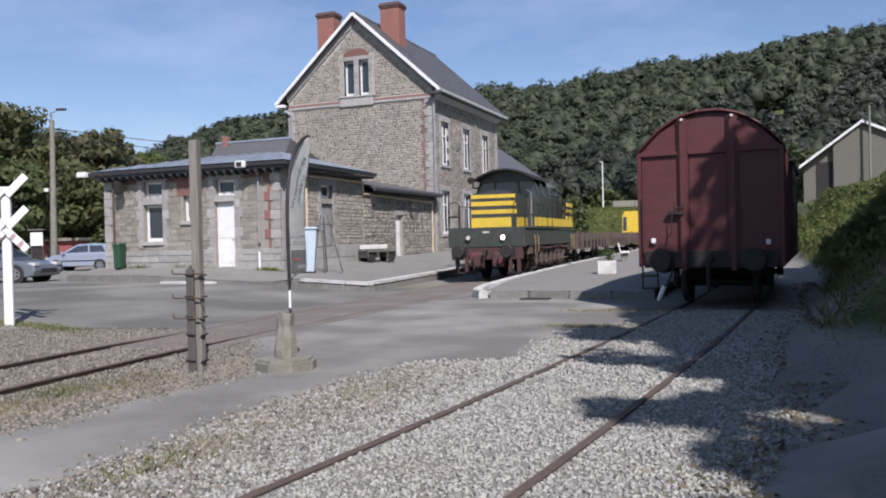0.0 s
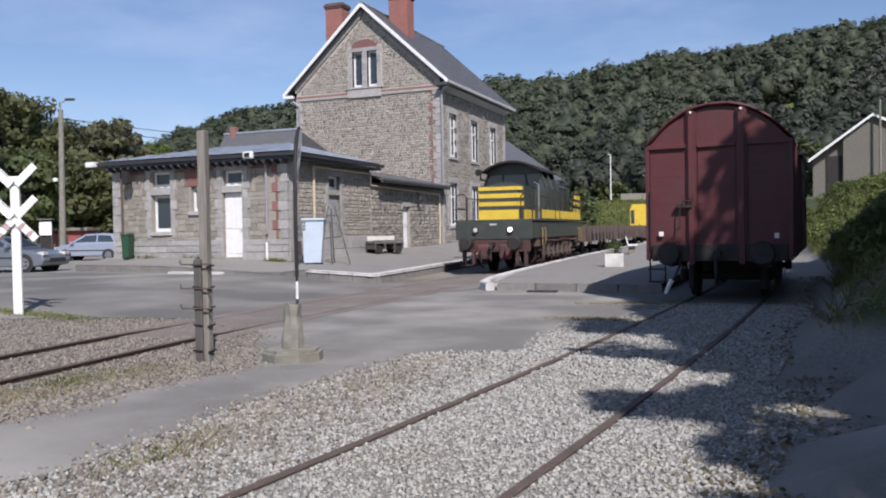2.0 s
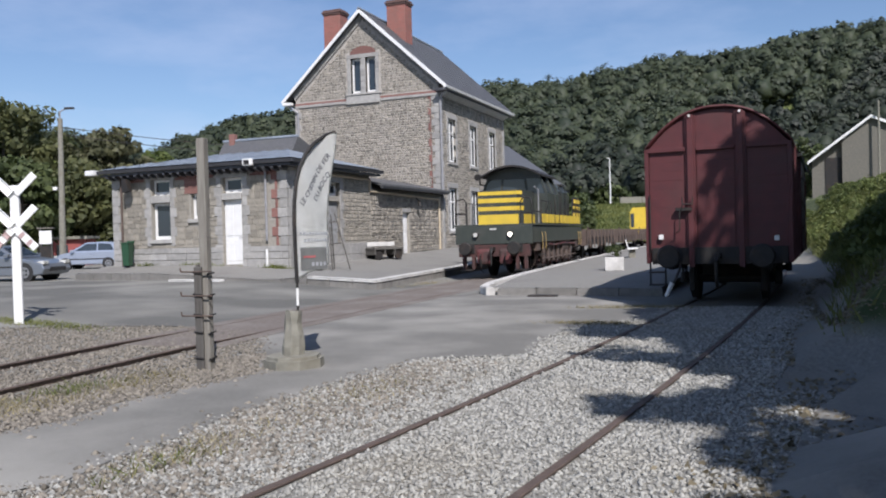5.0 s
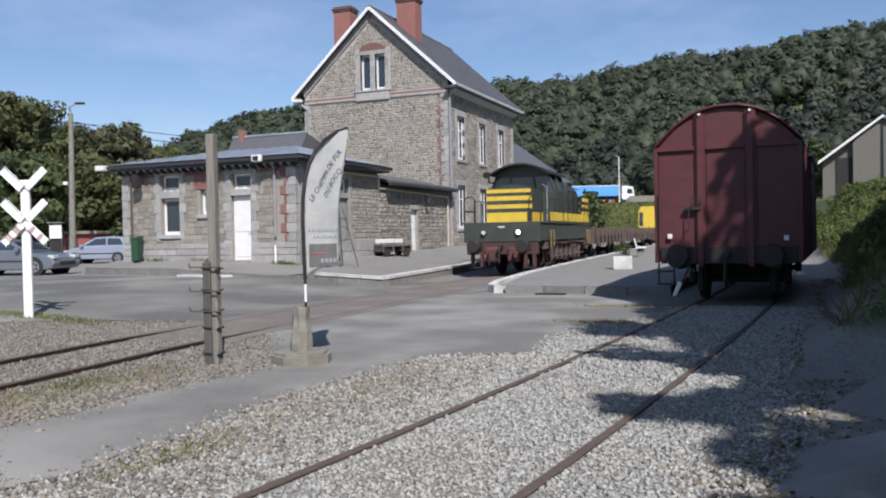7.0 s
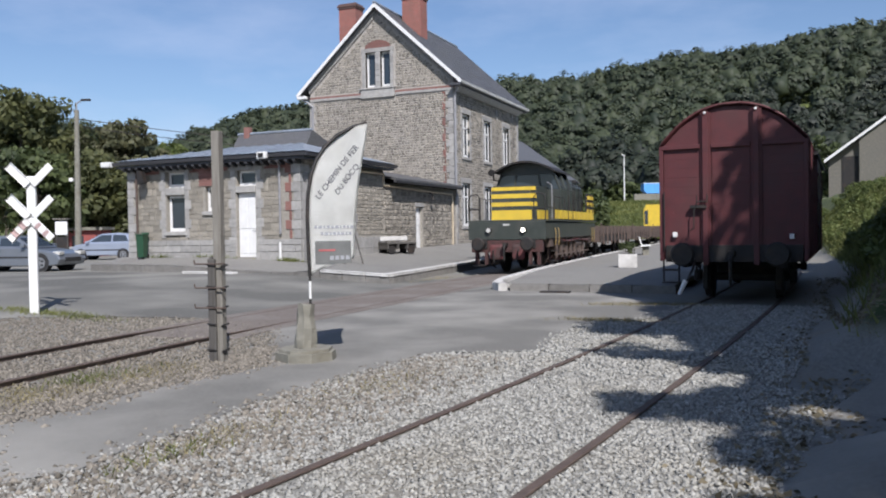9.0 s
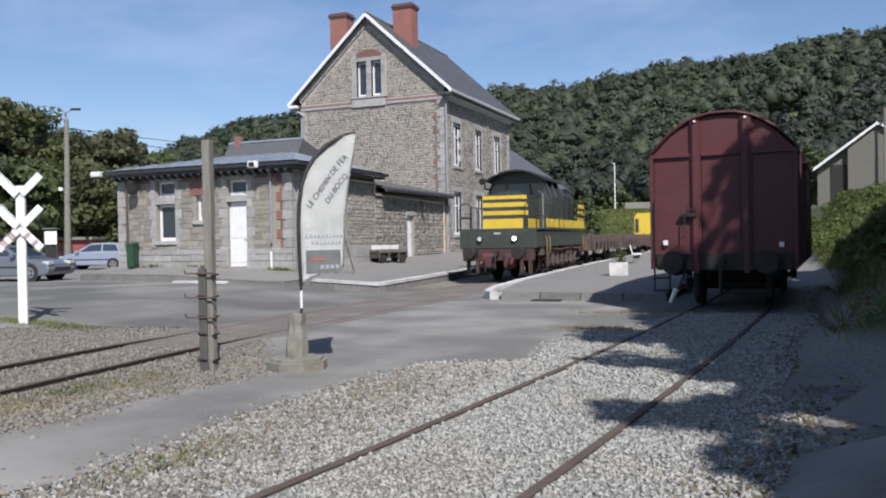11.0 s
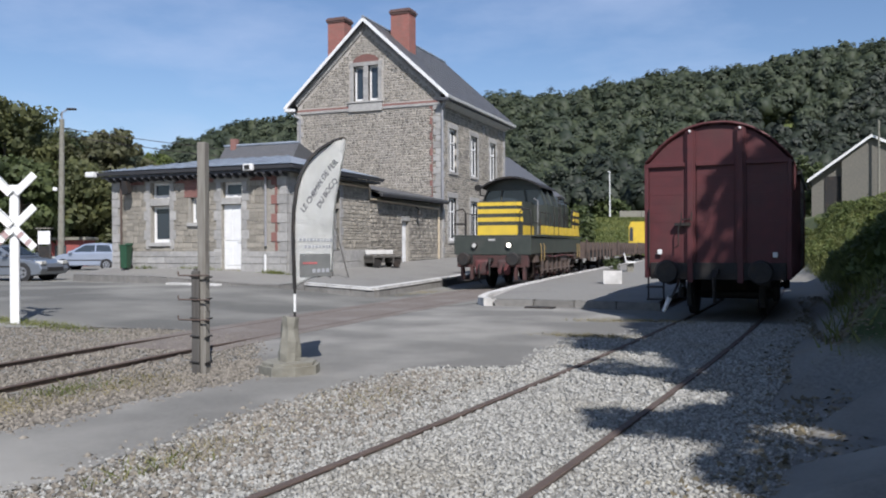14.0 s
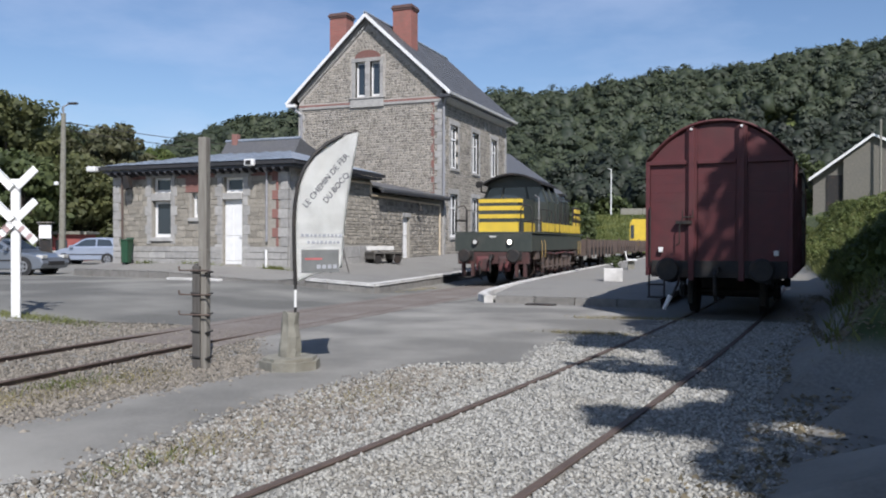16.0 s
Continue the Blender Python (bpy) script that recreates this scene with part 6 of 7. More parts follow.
def arm(bm, x, z, deg, a, b, w=0.15, y0=-0.055, y1=-0.022):
    box(bm, a, y0, -w / 2, b, y1, w / 2, pose(x, 0, z, 0, -deg, 0), 0.018)


for z, lower in ((2.42, False), (1.82, True)):
    for k, deg in enumerate((45, 135, 225, 315)):
        if not lower and k > 1:
            continue
        bm = B()
        arm(bm, 0, z, deg, 0.05, 0.56, y0=-0.055 - 0.003 * k, y1=-0.022)
        a = part("cross_arm", bm, SIGNWHITE, sign, "white cross arm")
        if lower and k > 1:
            for q in range(2):
                bm = B()
                arm(bm, 0, z, deg, 0.16 + 0.2 * q, 0.24 + 0.2 * q, 0.135, -0.068, -0.05)
                part("red_mark", bm, SIGNRED, a, "faded red band")
# wooden post with step irons
post = thing("wooden_post", "weathered grey wooden post with bolted stub and step irons", "post", -6.6, 8.3, 0.0, 8)
bm = B()
box(bm, -0.025, -0.04, 0.0, 0.085, 0.07, 2.9, None, 0.012)
part("upper_post", bm, OLDWOOD, post, "bleached grey timber")
bm = B()
box(bm, -0.085, -0.085, 0.0, 0.02, -0.045, 1.3, None, 0.012)
box(bm, -0.08, -0.045, 0.0, -0.04, 0.08, 1.33, None, 0.012)
DARKPOST = material("tarred_wood", (0.10, 0.095, 0.085), (0.055, 0.05, 0.045), 0.9, scale=7, bump=0.5, fine=16, stretch=(4, 4, 0.4))
part("stub", bm, DARKPOST, post, "dark tarred stub")
for z in (0.16, 0.48, 0.70, 0.95, 1.22):
    bm = B()
    tube(bm, [(0.025, -0.095, z), (-0.09, -0.095, z + 0.01), (-0.095, 0.09, z + 0.02)], 0.011)
    tube(bm, [(0.08, -0.05, z - 0.02), (0.105, -0.05, z - 0.01), (0.105, 0.08, z)], 0.011)
    part("bolt_strap", bm, STEELDARK, post, "rusty strap")
for z in (0.69, 0.94, 1.24):
    bm = B()
    tube(bm, [(0.17, -0.095, z), (-0.25, -0.10, z), (-0.26, -0.10, z + 0.05)], 0.010)
    part("step_iron", bm, RUST, post, "rusty step iron")

# banner stand: concrete foot
foot = thing("concrete_foot", "weathered concrete foot holding a banner pole", "banner base", -5.6, 8.75, 0.012, 20)
bm = B()
prism(bm, [(0.38 * math.cos(radians(22.5 + 45 * k)), 0.38 * math.sin(radians(22.5 + 45 * k))) for k in range(8)], 0.0, 0.15, "z")
bmesh.ops.bevel(bm, geom=[e for e in bm.edges if e.verts[0].co.z > 0.1 and e.verts[1].co.z > 0.1], offset=0.04, segments=2, affect="EDGES")
for v in bm.verts:
    v.co += Vector((noise.noise(v.co * 7) * 0.02, noise.noise(v.co * 6 + Vector((3, 0, 0))) * 0.02, 0))
part("slab", bm, CONCRETE, foot, "octagonal concrete slab")
bm = B()
bmesh.ops.create_cone(bm, cap_ends=True, segments=8, radius1=0.145, radius2=0.105, depth=0.58, matrix=Matrix.Translation((0, 0, 0.40)))
bmesh.ops.subdivide_edges(bm, edges=bm.edges[:], cuts=3, use_grid_fill=True)
for v in bm.verts:
    v.co += Vector((noise.noise(v.co * 7) * 0.04, noise.noise(v.co * 7 + Vector((9, 0, 0))) * 0.04, noise.noise(v.co * 9) * 0.05 * (v.co.z > 0.6)))
part("block", bm, CONCRETE, foot, "tapered concrete block with lichen")

# the banner turns on its pole
flag = thing("feather_banner", "off-white feather banner with grey lettering on a curved pole", "banner", -5.6 + 0.085, 8.75 - 0.01, 0.66, 30)
POLE = [(0, 0.0), (0, 0.4), (-0.015, 0.8), (-0.02, 1.15), (-0.005, 1.42), (0.035, 1.66), (0.11, 1.85), (0.23, 2.03), (0.40, 2.18), (0.62, 2.30), (0.82, 2.36)]
bm = B()
rings = []
for i, (u, z) in enumerate(POLE[1:]):
    p, q = POLE[i], POLE[min(i + 2, len(POLE) - 1)]
    t = Vector((q[0] - p[0], 0, q[1] - p[1])).normalized()
    n1 = Vector((t.z, 0, -t.x))
    rings.append([bm.verts.new(Vector((u, 0, z)) + 0.024 * (n1 * math.cos(k * math.pi / 4) + Vector((0, 1, 0)) * math.sin(k * math.pi / 4))) for k in range(8)])
for r0, r1 in zip(rings, rings[1:]):
    for k in range(8):
        bm.faces.new((r0[k], r0[(k + 1) % 8], r1[(k + 1) % 8], r1[k]))
bm.faces.new(rings[0])
bm.faces.new(rings[-1][::-1])
bmesh.ops.recalc_face_normals(bm, faces=bm.faces)
part("pole_sleeve", bm, STEELDARK, flag, "dark curved pole sleeve")
bm = B()
rod(bm, (0, 0, -0.05), (0, 0, 0.42), 0.016, 0.016, 10)
part("pole_foot", bm, STEELDARK, flag)
bm = B()
rod(bm, (0, 0, 0.12), (0, 0, 0.34), 0.0165, 0.0165, 10)
part("pole_band", bm, SIGNWHITE, flag, "white band")


def pole_at(z):
    for (a, za), (b, zb) in zip(POLE, POLE[1:]):
        if z <= zb:
            return a + (b - a) * (z - za) / (zb - za)
    return POLE[-1][0]


def flap(u, z):
    """How far the cloth stands out of its plane."""
    return 0.035 * u * math.sin(3.1 * z + 4.5 * u) + 0.02 * math.sin(9 * u + 2 * z) * u


EDGE = [(0.40, 0.60), (0.62, 0.605), (1.0, 0.635), (1.4, 0.685), (1.9, 0.755), (2.36, 0.82)]


def edge_at(z):
    for (za, a), (zb, b) in zip(EDGE, EDGE[1:]):
        if z <= zb:
            return a + (b - a) * max(0, (z - za) / (zb - za))
    return 0.82


bm = B()
NZ, NU = 44, 16
grid = []
for i in range(NZ):
    row = []
    for j in range(NU):
        t = j / (NU - 1)
        z = 0.41 + 0.20 * t ** 0.7 + (2.355 - 0.41 - 0.20 * t ** 0.7) * i / (NZ - 1)
        u = pole_at(z) + 0.008 + (max(edge_at(z) - pole_at(z), 0.0) - 0.008) * t
        row.append(bm.verts.new((u, flap(u, z), z)))
    grid.append(row)
for i in range(NZ - 1):
    for j in range(NU - 1):
        bm.faces.new((grid[i][j], grid[i][j + 1], grid[i + 1][j + 1], grid[i + 1][j]))
bmesh.ops.solidify(bm, geom=bm.faces[:], thickness=0.003)
cloth = part("cloth", bm, CLOTH, flag, "off-white printed cloth", True)


def cloth_patch(name, u0, u1, z0, z1, mat, lift=0.006, n=8, label=""):
    bm = B()
    g = [[bm.verts.new((u0 + (u1 - u0) * i / n, flap(u0 + (u1 - u0) * i / n, z0 + (z1 - z0) * k / 3) - lift, z0 + (z1 - z0) * k / 3)) for i in range(n + 1)] for k in range(4)]
    for k in range(3):
        for i in range(n):
            bm.faces.new((g[k][i], g[k][i + 1], g[k + 1][i + 1], g[k + 1][i]))
    return part(name, bm, mat, cloth, label)


def lettering(body, u, z, deg, size):
    cu = bpy.data.curves.new("lettering", "FONT")
    cu.body, cu.size, cu.extrude = body, size, 0.0005
    tmp = bpy.data.objects.new("lettering", cu)
    me = bpy.data.meshes.new_from_object(tmp)
    bpy.data.objects.remove(tmp)
    c, s = math.cos(radians(deg)), math.sin(radians(deg))
    for v in me.vertices:
        a, b = u + v.co.x * c - v.co.y * s, z + v.co.x * s + v.co.y * c
        v.co = (a, flap(a, b) - 0.008 + v.co.z, b)
    me.materials.append(INK)
    ob = new("lettering", me)
    ob.parent = cloth
    ob["label"] = "dark grey lettering"
    return ob


lettering("LE CHEMIN DE FER", 0.135, 1.36, 50, 0.105)
lettering("DU BOCQ", 0.40, 1.42, 50, 0.105)
for z, a, b in ((1.0, 0.07, 0.60), (0.915, 0.15, 0.54)):
    u = a
    k = 0
    while u < b:
        w = (0.035, 0.05, 0.028, 0.042)[k % 4]
        cloth_patch("print_bar", u, u + w, z, z + 0.035, INKPALE, n=2, label="line of small grey print")
        u += w + 0.016
        k += 1
pic = cloth_patch("print_panel", 0.075, 0.56, 0.55, 0.84, PRINT, label="faded dark picture panel")
cloth_patch("print_bar", 0.12, 0.34, 0.71, 0.735, INKRED, 0.010, label="faded red streak")
for i in range(4):
    cloth_patch("print_bar", 0.27 + 0.07 * i, 0.32 + 0.07 * i, 0.60, 0.65, INKPALE, 0.010, 2, label="pale mark")

# wheelie bin
bx, by = -23.05, 24.55
wbin = thing("wheelie_bin", "dark green plastic wheelie bin beside the wall", "bin", bx, by, apron(bx, by), 15)
bm = B()
v = [bm.verts.new(p) for p in ((-0.16, -0.22, 0.06), (0.16, -0.22, 0.06), (0.16, 0.16, 0.06), (-0.16, 0.16, 0.06), (-0.2, -0.3, 0.95), (0.2, -0.3, 0.95), (0.2, 0.27, 0.95), (-0.2, 0.27, 0.95))]
for f in CUBE_F:
    bm.faces.new([v[i] for i in f])
bmesh.ops.bevel(bm, geom=bm.edges[:], offset=0.02, segments=2, affect="EDGES")
part("body", bm, BINGREEN, wbin)
bm = B()
box(bm, -0.215, -0.33, 0.95, 0.215, 0.29, 1.0, None, 0.02)
box(bm, -0.18, 0.25, 0.98, 0.18, 0.36, 1.05, None, 0.02)
part("lid", bm, BINGREEN, wbin, "dark green lid")
wbin.scale = (0.78, 0.8, 0.97)
for x in (-0.15, 0.15):
    bm = B()
    rod(bm, (x - 0.03, 0.22, 0.1), (x + 0.03, 0.22, 0.1), 0.1, 0.1, 16)
    part("wheel", bm, TYRE, wbin)

# pale cabinet and trestle in front of the side wall
cx_, cy_ = -14.85, 24.7
cab2 = thing("pale_blue_cabinet", "pale blue-grey upright display cabinet on the platform", "cabinet", cx_, cy_, apron(cx_, cy_), 22)
bm = B()
v = [bm.verts.new(p) for p in ((-0.34, -0.22, 0.04), (0.26, -0.22, 0.04), (0.26, 0.22, 0.04), (-0.34, 0.22, 0.04), (-0.36, -0.2, 1.52), (0.38, -0.2, 1.52), (0.38, 0.2, 1.52), (-0.36, 0.2, 1.52))]
for f in CUBE_F:
    bm.faces.new([v[i] for i in f])
bmesh.ops.bevel(bm, geom=bm.edges[:], offset=0.015, segments=2, affect="EDGES")
part("body", bm, PANELBLUE, cab2)
bm = B()
box(bm, -0.39, -0.25, 1.52, 0.41, 0.25, 1.6, None, 0.015)
part("top", bm, PANELBLUE, cab2)
bm = B()
for k in range(3):
    box(bm, -0.34, -0.214, 1.18 + 0.11 * k, -0.26, -0.2, 1.25 + 0.11 * k)
part("marking", bm, INK, cab2, "dark printed marks")
for x in (-0.3, 0.22):
    bm = B()
    box(bm, x, -0.2, 0.0, x + 0.06, 0.2, 0.04)
    part("foot", bm, STEELDARK, cab2)
tx, ty = -14.4, 25.2
easel = thing("wooden_trestle", "dark grey wooden folding trestle standing open", "trestle", tx, ty, apron(tx, ty), 25)
for p, q in (((-0.5, -0.25, 0), (-0.12, 0, 2.05)), ((0.62, -0.3, 0), (0.1, 0, 2.0)), ((0.02, 0.35, 0), (-0.03, 0, 1.95)), ((0.0, -0.3, 0), (-0.08, -0.03, 1.5))):
    bm = B()
    rod(bm, p, q, 0.028, 0.024, 6)
    part("leg", bm, DARKPOST, easel)
bm = B()
rod(bm, (-0.33, -0.16, 0.9), (0.33, -0.16, 0.95), 0.02, 0.02, 6)
rod(bm, (-0.2, -0.06, 1.7), (0.2, -0.06, 1.7), 0.02, 0.02, 6)
part("cross_bar", bm, DARKPOST, easel)

# luggage barrow
ux, uy = -15.35, 31.3
barrow = thing("luggage_barrow", "old dark luggage barrow with a pale board", "barrow", ux, uy, apron(ux, uy), 60)
bm = B()
box(bm, -0.75, -0.35, 0.42, 0.75, 0.35, 0.5, None, 0.01)
for x in (-0.7, -0.2, 0.3, 0.7):
    box(bm, x - 0.03, -0.36, 0.2, x + 0.03, 0.36, 0.42)
part("frame", bm, DARKPOST, barrow)
bm = B()
box(bm, -0.7, 0.26, 0.56, 0.7, 0.31, 0.74, None, 0.01)
part("board", bm, KERB, barrow, "pale weathered board")
for x in (-0.5, 0.5):
    for y in (-0.3, 0.3):
        bm = B()
        rod(bm, (x, y - 0.03, 0.18), (x, y + 0.03, 0.18), 0.18, 0.18, 18)
        part("wheel", bm, STEELDARK, barrow)

# planter and bench on the island platform
pl = thing("planter_box", "white square planter box with a small shrub", "planter", -4.85, 27.1, east_top(-5, 27), 10)
bm = B()
box(bm, -0.3, -0.3, 0.0, 0.3, 0.3, 0.44, None, 0.015)
part("box", bm, KERB, pl)
bm = B()
box(bm, -0.26, -0.26, 0.44, 0.26, 0.26, 0.455)
part("soil", bm, DARKPOST, pl)

# ---- buildings and poles further off ----
hut = thing("small_hut", "small red-walled hut with a flat grey roof", "hut", -43.7, 41.7, 0.3, 22)
bm = B()
pierced(bm, "Y", -0.8, 0.1, -1.1, 1.1, 0.0, 1.75, [(-0.9, -0.1, 0.6, 1.4)])
box(bm, -1.1, -0.7, 0, -1.0, 0.8, 1.75)
box(bm, 1.0, -0.7, 0, 1.1, 0.8, 1.75)
box(bm, -1.0, 0.7, 0, 1.0, 0.8, 1.75)
part("wall", bm, HUTRED, hut)
bm = B()
box(bm, -1.4, -1.1, 1.75, 1.3, 1.0, 1.95, None, 0.02)
part("roof", bm, CONCRETE, hut, "flat pale roof")
bm = B()
box(bm, -0.9, -0.76, 0.6, -0.1, -0.74, 1.4)
part("pane", bm, GLASS, hut)
board = thing("notice_board", "white notice board on two dark posts", "notice board", -37.2, 33.5, 0.3, 22)
for x in (-0.3, 0.3):
    bm = B()
    box(bm, x - 0.04, -0.04, 0, x + 0.04, 0.04, 2.3)
    part("post", bm, DARKPOST, board)
bm = B()
box(bm, -0.34, -0.08, 1.45, 0.34, -0.042, 2.2, None, 0.01)
part("panel", bm, SIGNWHITE, board)
bm = B()
box(bm, -0.42, -0.2, 2.3, 0.42, 0.15, 2.36)
part("roof", bm, OLDWOOD, board)
bm = B()
box(bm, -0.3, -0.07, 0.3, 0.3, -0.042, 1.35, None, 0.01)
part("lower_panel", bm, STEELDARK, board, "dark lower panel")
up = thing("utility_pole", "grey concrete utility pole with a street light", "utility pole", -38.7, 36.0, 0.3, 22)
bm = B()
rod(bm, (0, 0, -0.2), (0.12, 0, 8.8), 0.2, 0.13, 10)
part("pole", bm, CONCRETE, up)
bm = B()
tube(bm, [(0.12, 0, 8.7), (0.12, 0, 9.2), (0.5, 0, 9.4)], 0.04)
lampar = part("lamp_arm", bm, GREYPIPE, up)
bm = B()
box(bm, 0.4, -0.1, 9.33, 0.95, 0.1, 9.45, None, 0.03)
part("lamp_head", bm, STEELDARK, lampar)
bm = B()
box(bm, -0.42, -0.1, 4.6, -0.18, 0.1, 4.8, None, 0.03)
part("junction_box", bm, WHITE, up)
cu = bpy.data.curves.new("overhead_wire", "CURVE")
cu.dimensions, cu.bevel_depth = "3D", 0.02
for dz in (0.0, 0.45):
    sp_ = cu.splines.new("POLY")
    sp_.points.add(12)
    for i in range(13):
        t = i / 12
        sp_.points[i].co = (-38.6 + 14 * t, 36 + 10 * t, 8.6 - dz - 3.2 * t * (1 - t) * 0.25 - 1.6 * t, 1)
cu.materials.append(BLACKIRON)
tagged(new("overhead_wire", cu), "two thin dark overhead wires", "wire")

# house on the bank
hx, hy = far_place((1492 - 784) / 1440 * 80, 80)
hill_house = thing("hillside_house", "plain rendered house with white bargeboards above the bank", "house", hx, hy, 4.2, -5)
hill_house.scale = (0.9, 1, 1)
RENDER = material("grey_render", (0.155, 0.145, 0.12), (0.11, 0.105, 0.09), 0.9, scale=5, bump=0.3, dirt=(0.12, 0.115, 0.10), dirt_scale=0.6, dirt_amount=0.6)
bm = B()
prism(bm, [(0.0, -1.2), (6.5, -1.2), (6.5, 6.2), (2.85, 7.6), (0.0, 5.75)], 0.0, 8.0)
part("wall", bm, RENDER, hill_house, "brown-grey rendered gable")
bm = B()
prism(bm, [(-3.05, -1.2), (0.0, -1.2), (0.0, 5.7), (-3.05, 3.75)], 0.6, 7.0)
part("side_wing", bm, RENDER, hill_house, "lower wing")
# flat black slab before the wing wall stands for the shade inside an opening
bm = B()
box(bm, -1.7, 0.5, 0.3, -0.1, 0.6, 4.1)
part("opening", bm, BLACKIRON, hill_house, "flat black slab standing for a shaded opening")
bm = B()
prism(bm, [(-3.4, 3.6), (2.85, 7.75), (2.85, 8.0), (-3.4, 3.85)], -0.3, 8.2)
prism(bm, [(2.85, 7.75), (7.5, 5.6), (7.5, 5.85), (2.85, 8.0)], -0.3, 8.2)
part("roof", bm, SLATE, hill_house, "slate roof")
bm = B()
prism(bm, [(-3.45, 3.5), (2.85, 7.7), (2.85, 7.98), (-3.45, 3.8)], -0.4, -0.31)
prism(bm, [(2.85, 7.7), (7.5, 5.55), (7.5, 5.83), (2.85, 7.98)], -0.4, -0.31)
part("bargeboard", bm, WHITE, hill_house, "white bargeboard")
bm = B()
rod(bm, (3.55, -0.8, -1.0), (3.55, -0.8, 9.2), 0.13, 0.1, 8)
part("stay_pole", bm, CONCRETE, hill_house, "grey pole against the gable")

# white bench on the island platform
bench = thing("platform_bench", "white moulded platform bench", "bench", -6.3, 40.0, east_top(-6, 40), 100)
bm = B()
prism(bm, [(-0.25, 0.42), (0.2, 0.40), (0.32, 0.85), (0.27, 0.87), (0.16, 0.46), (-0.25, 0.47)], -0.8, 0.8, "x")
part("seat", bm, SIGNWHITE, bench)
for x in (-0.6, 0.6):
    bm = B()
    box(bm, x - 0.04, -0.15, 0, x + 0.04, 0.15, 0.42)
    part("leg", bm, CONCRETE, bench)

# ---- plants ----


def leaf_material(name, dark, light, through=0.35):
    m = bpy.data.materials.new(name)
    m.use_nodes = True
    n, l = m.node_tree.nodes, m.node_tree.links
    b = n["Principled BSDF"]
    b.inputs["Roughness"].default_value = 0.65
    geo = n.new("ShaderNodeNewGeometry")
    co = n.new("ShaderNodeTexCoord")
    ns = n.new("ShaderNodeTexNoise")
    ns.inputs["Scale"].default_value, ns.inputs["Detail"].default_value = 0.16, 3
    l.new(co.outputs["Object"], ns.inputs["Vector"])
    add = n.new("ShaderNodeMath")
    add.operation = "MULTIPLY_ADD"
    add.inputs[1].default_value = 0.5
    l.new(geo.outputs["Random Per Island"], add.inputs[0])
    sub = n.new("ShaderNodeMath")
    sub.operation = "MULTIPLY_ADD"
    sub.inputs[1].default_value, sub.inputs[2].default_value = 1.6, -0.55
    l.new(ns.outputs["Fac"], sub.inputs[0])
    l.new(sub.outputs[0], add.inputs[2])
    r = n.new("ShaderNodeValToRGB")
    r.color_ramp.elements[0].color, r.color_ramp.elements[1].color = (*dark, 1), (*light, 1)
    r.color_ramp.elements[0].position, r.color_ramp.elements[1].position = 0.1, 0.95
    l.new(add.outputs[0], r.inputs["Fac"])
    l.new(r.outputs["Color"], b.inputs["Base Color"])
    tr = n.new("ShaderNodeBsdfTranslucent")
    l.new(r.outputs["Color"], tr.inputs["Color"])
    mx = n.new("ShaderNodeMixShader")
    mx.inputs["Fac"].default_value = through
    l.new(b.outputs["BSDF"], mx.inputs[1])
    l.new(tr.outputs["BSDF"], mx.inputs[2])
    l.new(mx.outputs["Shader"], n["Material Output"].inputs["Surface"])
    return m


LEAF = leaf_material("leaves", (0.028, 0.045, 0.015), (0.11, 0.135, 0.042))
LEAFMID = leaf_material("olive_leaves", (0.045, 0.058, 0.022), (0.145, 0.15, 0.052), 0.4)
LEAFLIGHT = leaf_material("light_leaves", (0.05, 0.075, 0.018), (0.16, 0.19, 0.05))
LEAFBROWN = leaf_material("dry_leaves", (0.055, 0.06, 0.026), (0.17, 0.165, 0.08))
WOODS = leaf_material("woodland_leaves", (0.026, 0.040, 0.024), (0.080, 0.098, 0.050), 0.4)
# same woodland, its leaf colour darkened to stand for shade
LEAFSHADE = leaf_material("shade_dark_leaves", (0.009, 0.015, 0.009), (0.028, 0.038, 0.019), 0.2)
GRASS = leaf_material("grass_blades", (0.05, 0.075, 0.015), (0.20, 0.21, 0.06))
DRYGRASS = leaf_material("dry_grass", (0.14, 0.12, 0.05), (0.36, 0.31, 0.17))
BARK = material("bark", (0.11, 0.09, 0.07), (0.06, 0.05, 0.04), 0.95, scale=8, bump=0.8, fine=14, stretch=(3, 3, 0.5))


def quads(name, centres, normals, sizes, mat, rng, slim=0.6):
    """Many small leaf faces in one mesh."""
    n = len(centres)
    a = np.cross(normals, rng.normal(size=(n, 3)))
    a /= np.linalg.norm(a, axis=1)[:, None] + 1e-9
    b = np.cross(normals, a)
    s = sizes[:, None]
    v = np.stack([centres - a * s, centres - b * s * slim, centres + a * s, centres + b * s * slim], 1).reshape(-1, 3)
    me = bpy.data.meshes.new(name)
    me.vertices.add(4 * n)
    me.vertices.foreach_set("co", v.astype(np.float32).ravel())
    me.loops.add(4 * n)
    me.loops.foreach_set("vertex_index", np.arange(4 * n, dtype=np.int32))
    me.polygons.add(n)
    me.polygons.foreach_set("loop_start", np.arange(0, 4 * n, 4, dtype=np.int32))
    me.update(calc_edges=True)
    me.validate()
    me.materials.append(mat)
    return new(name, me)


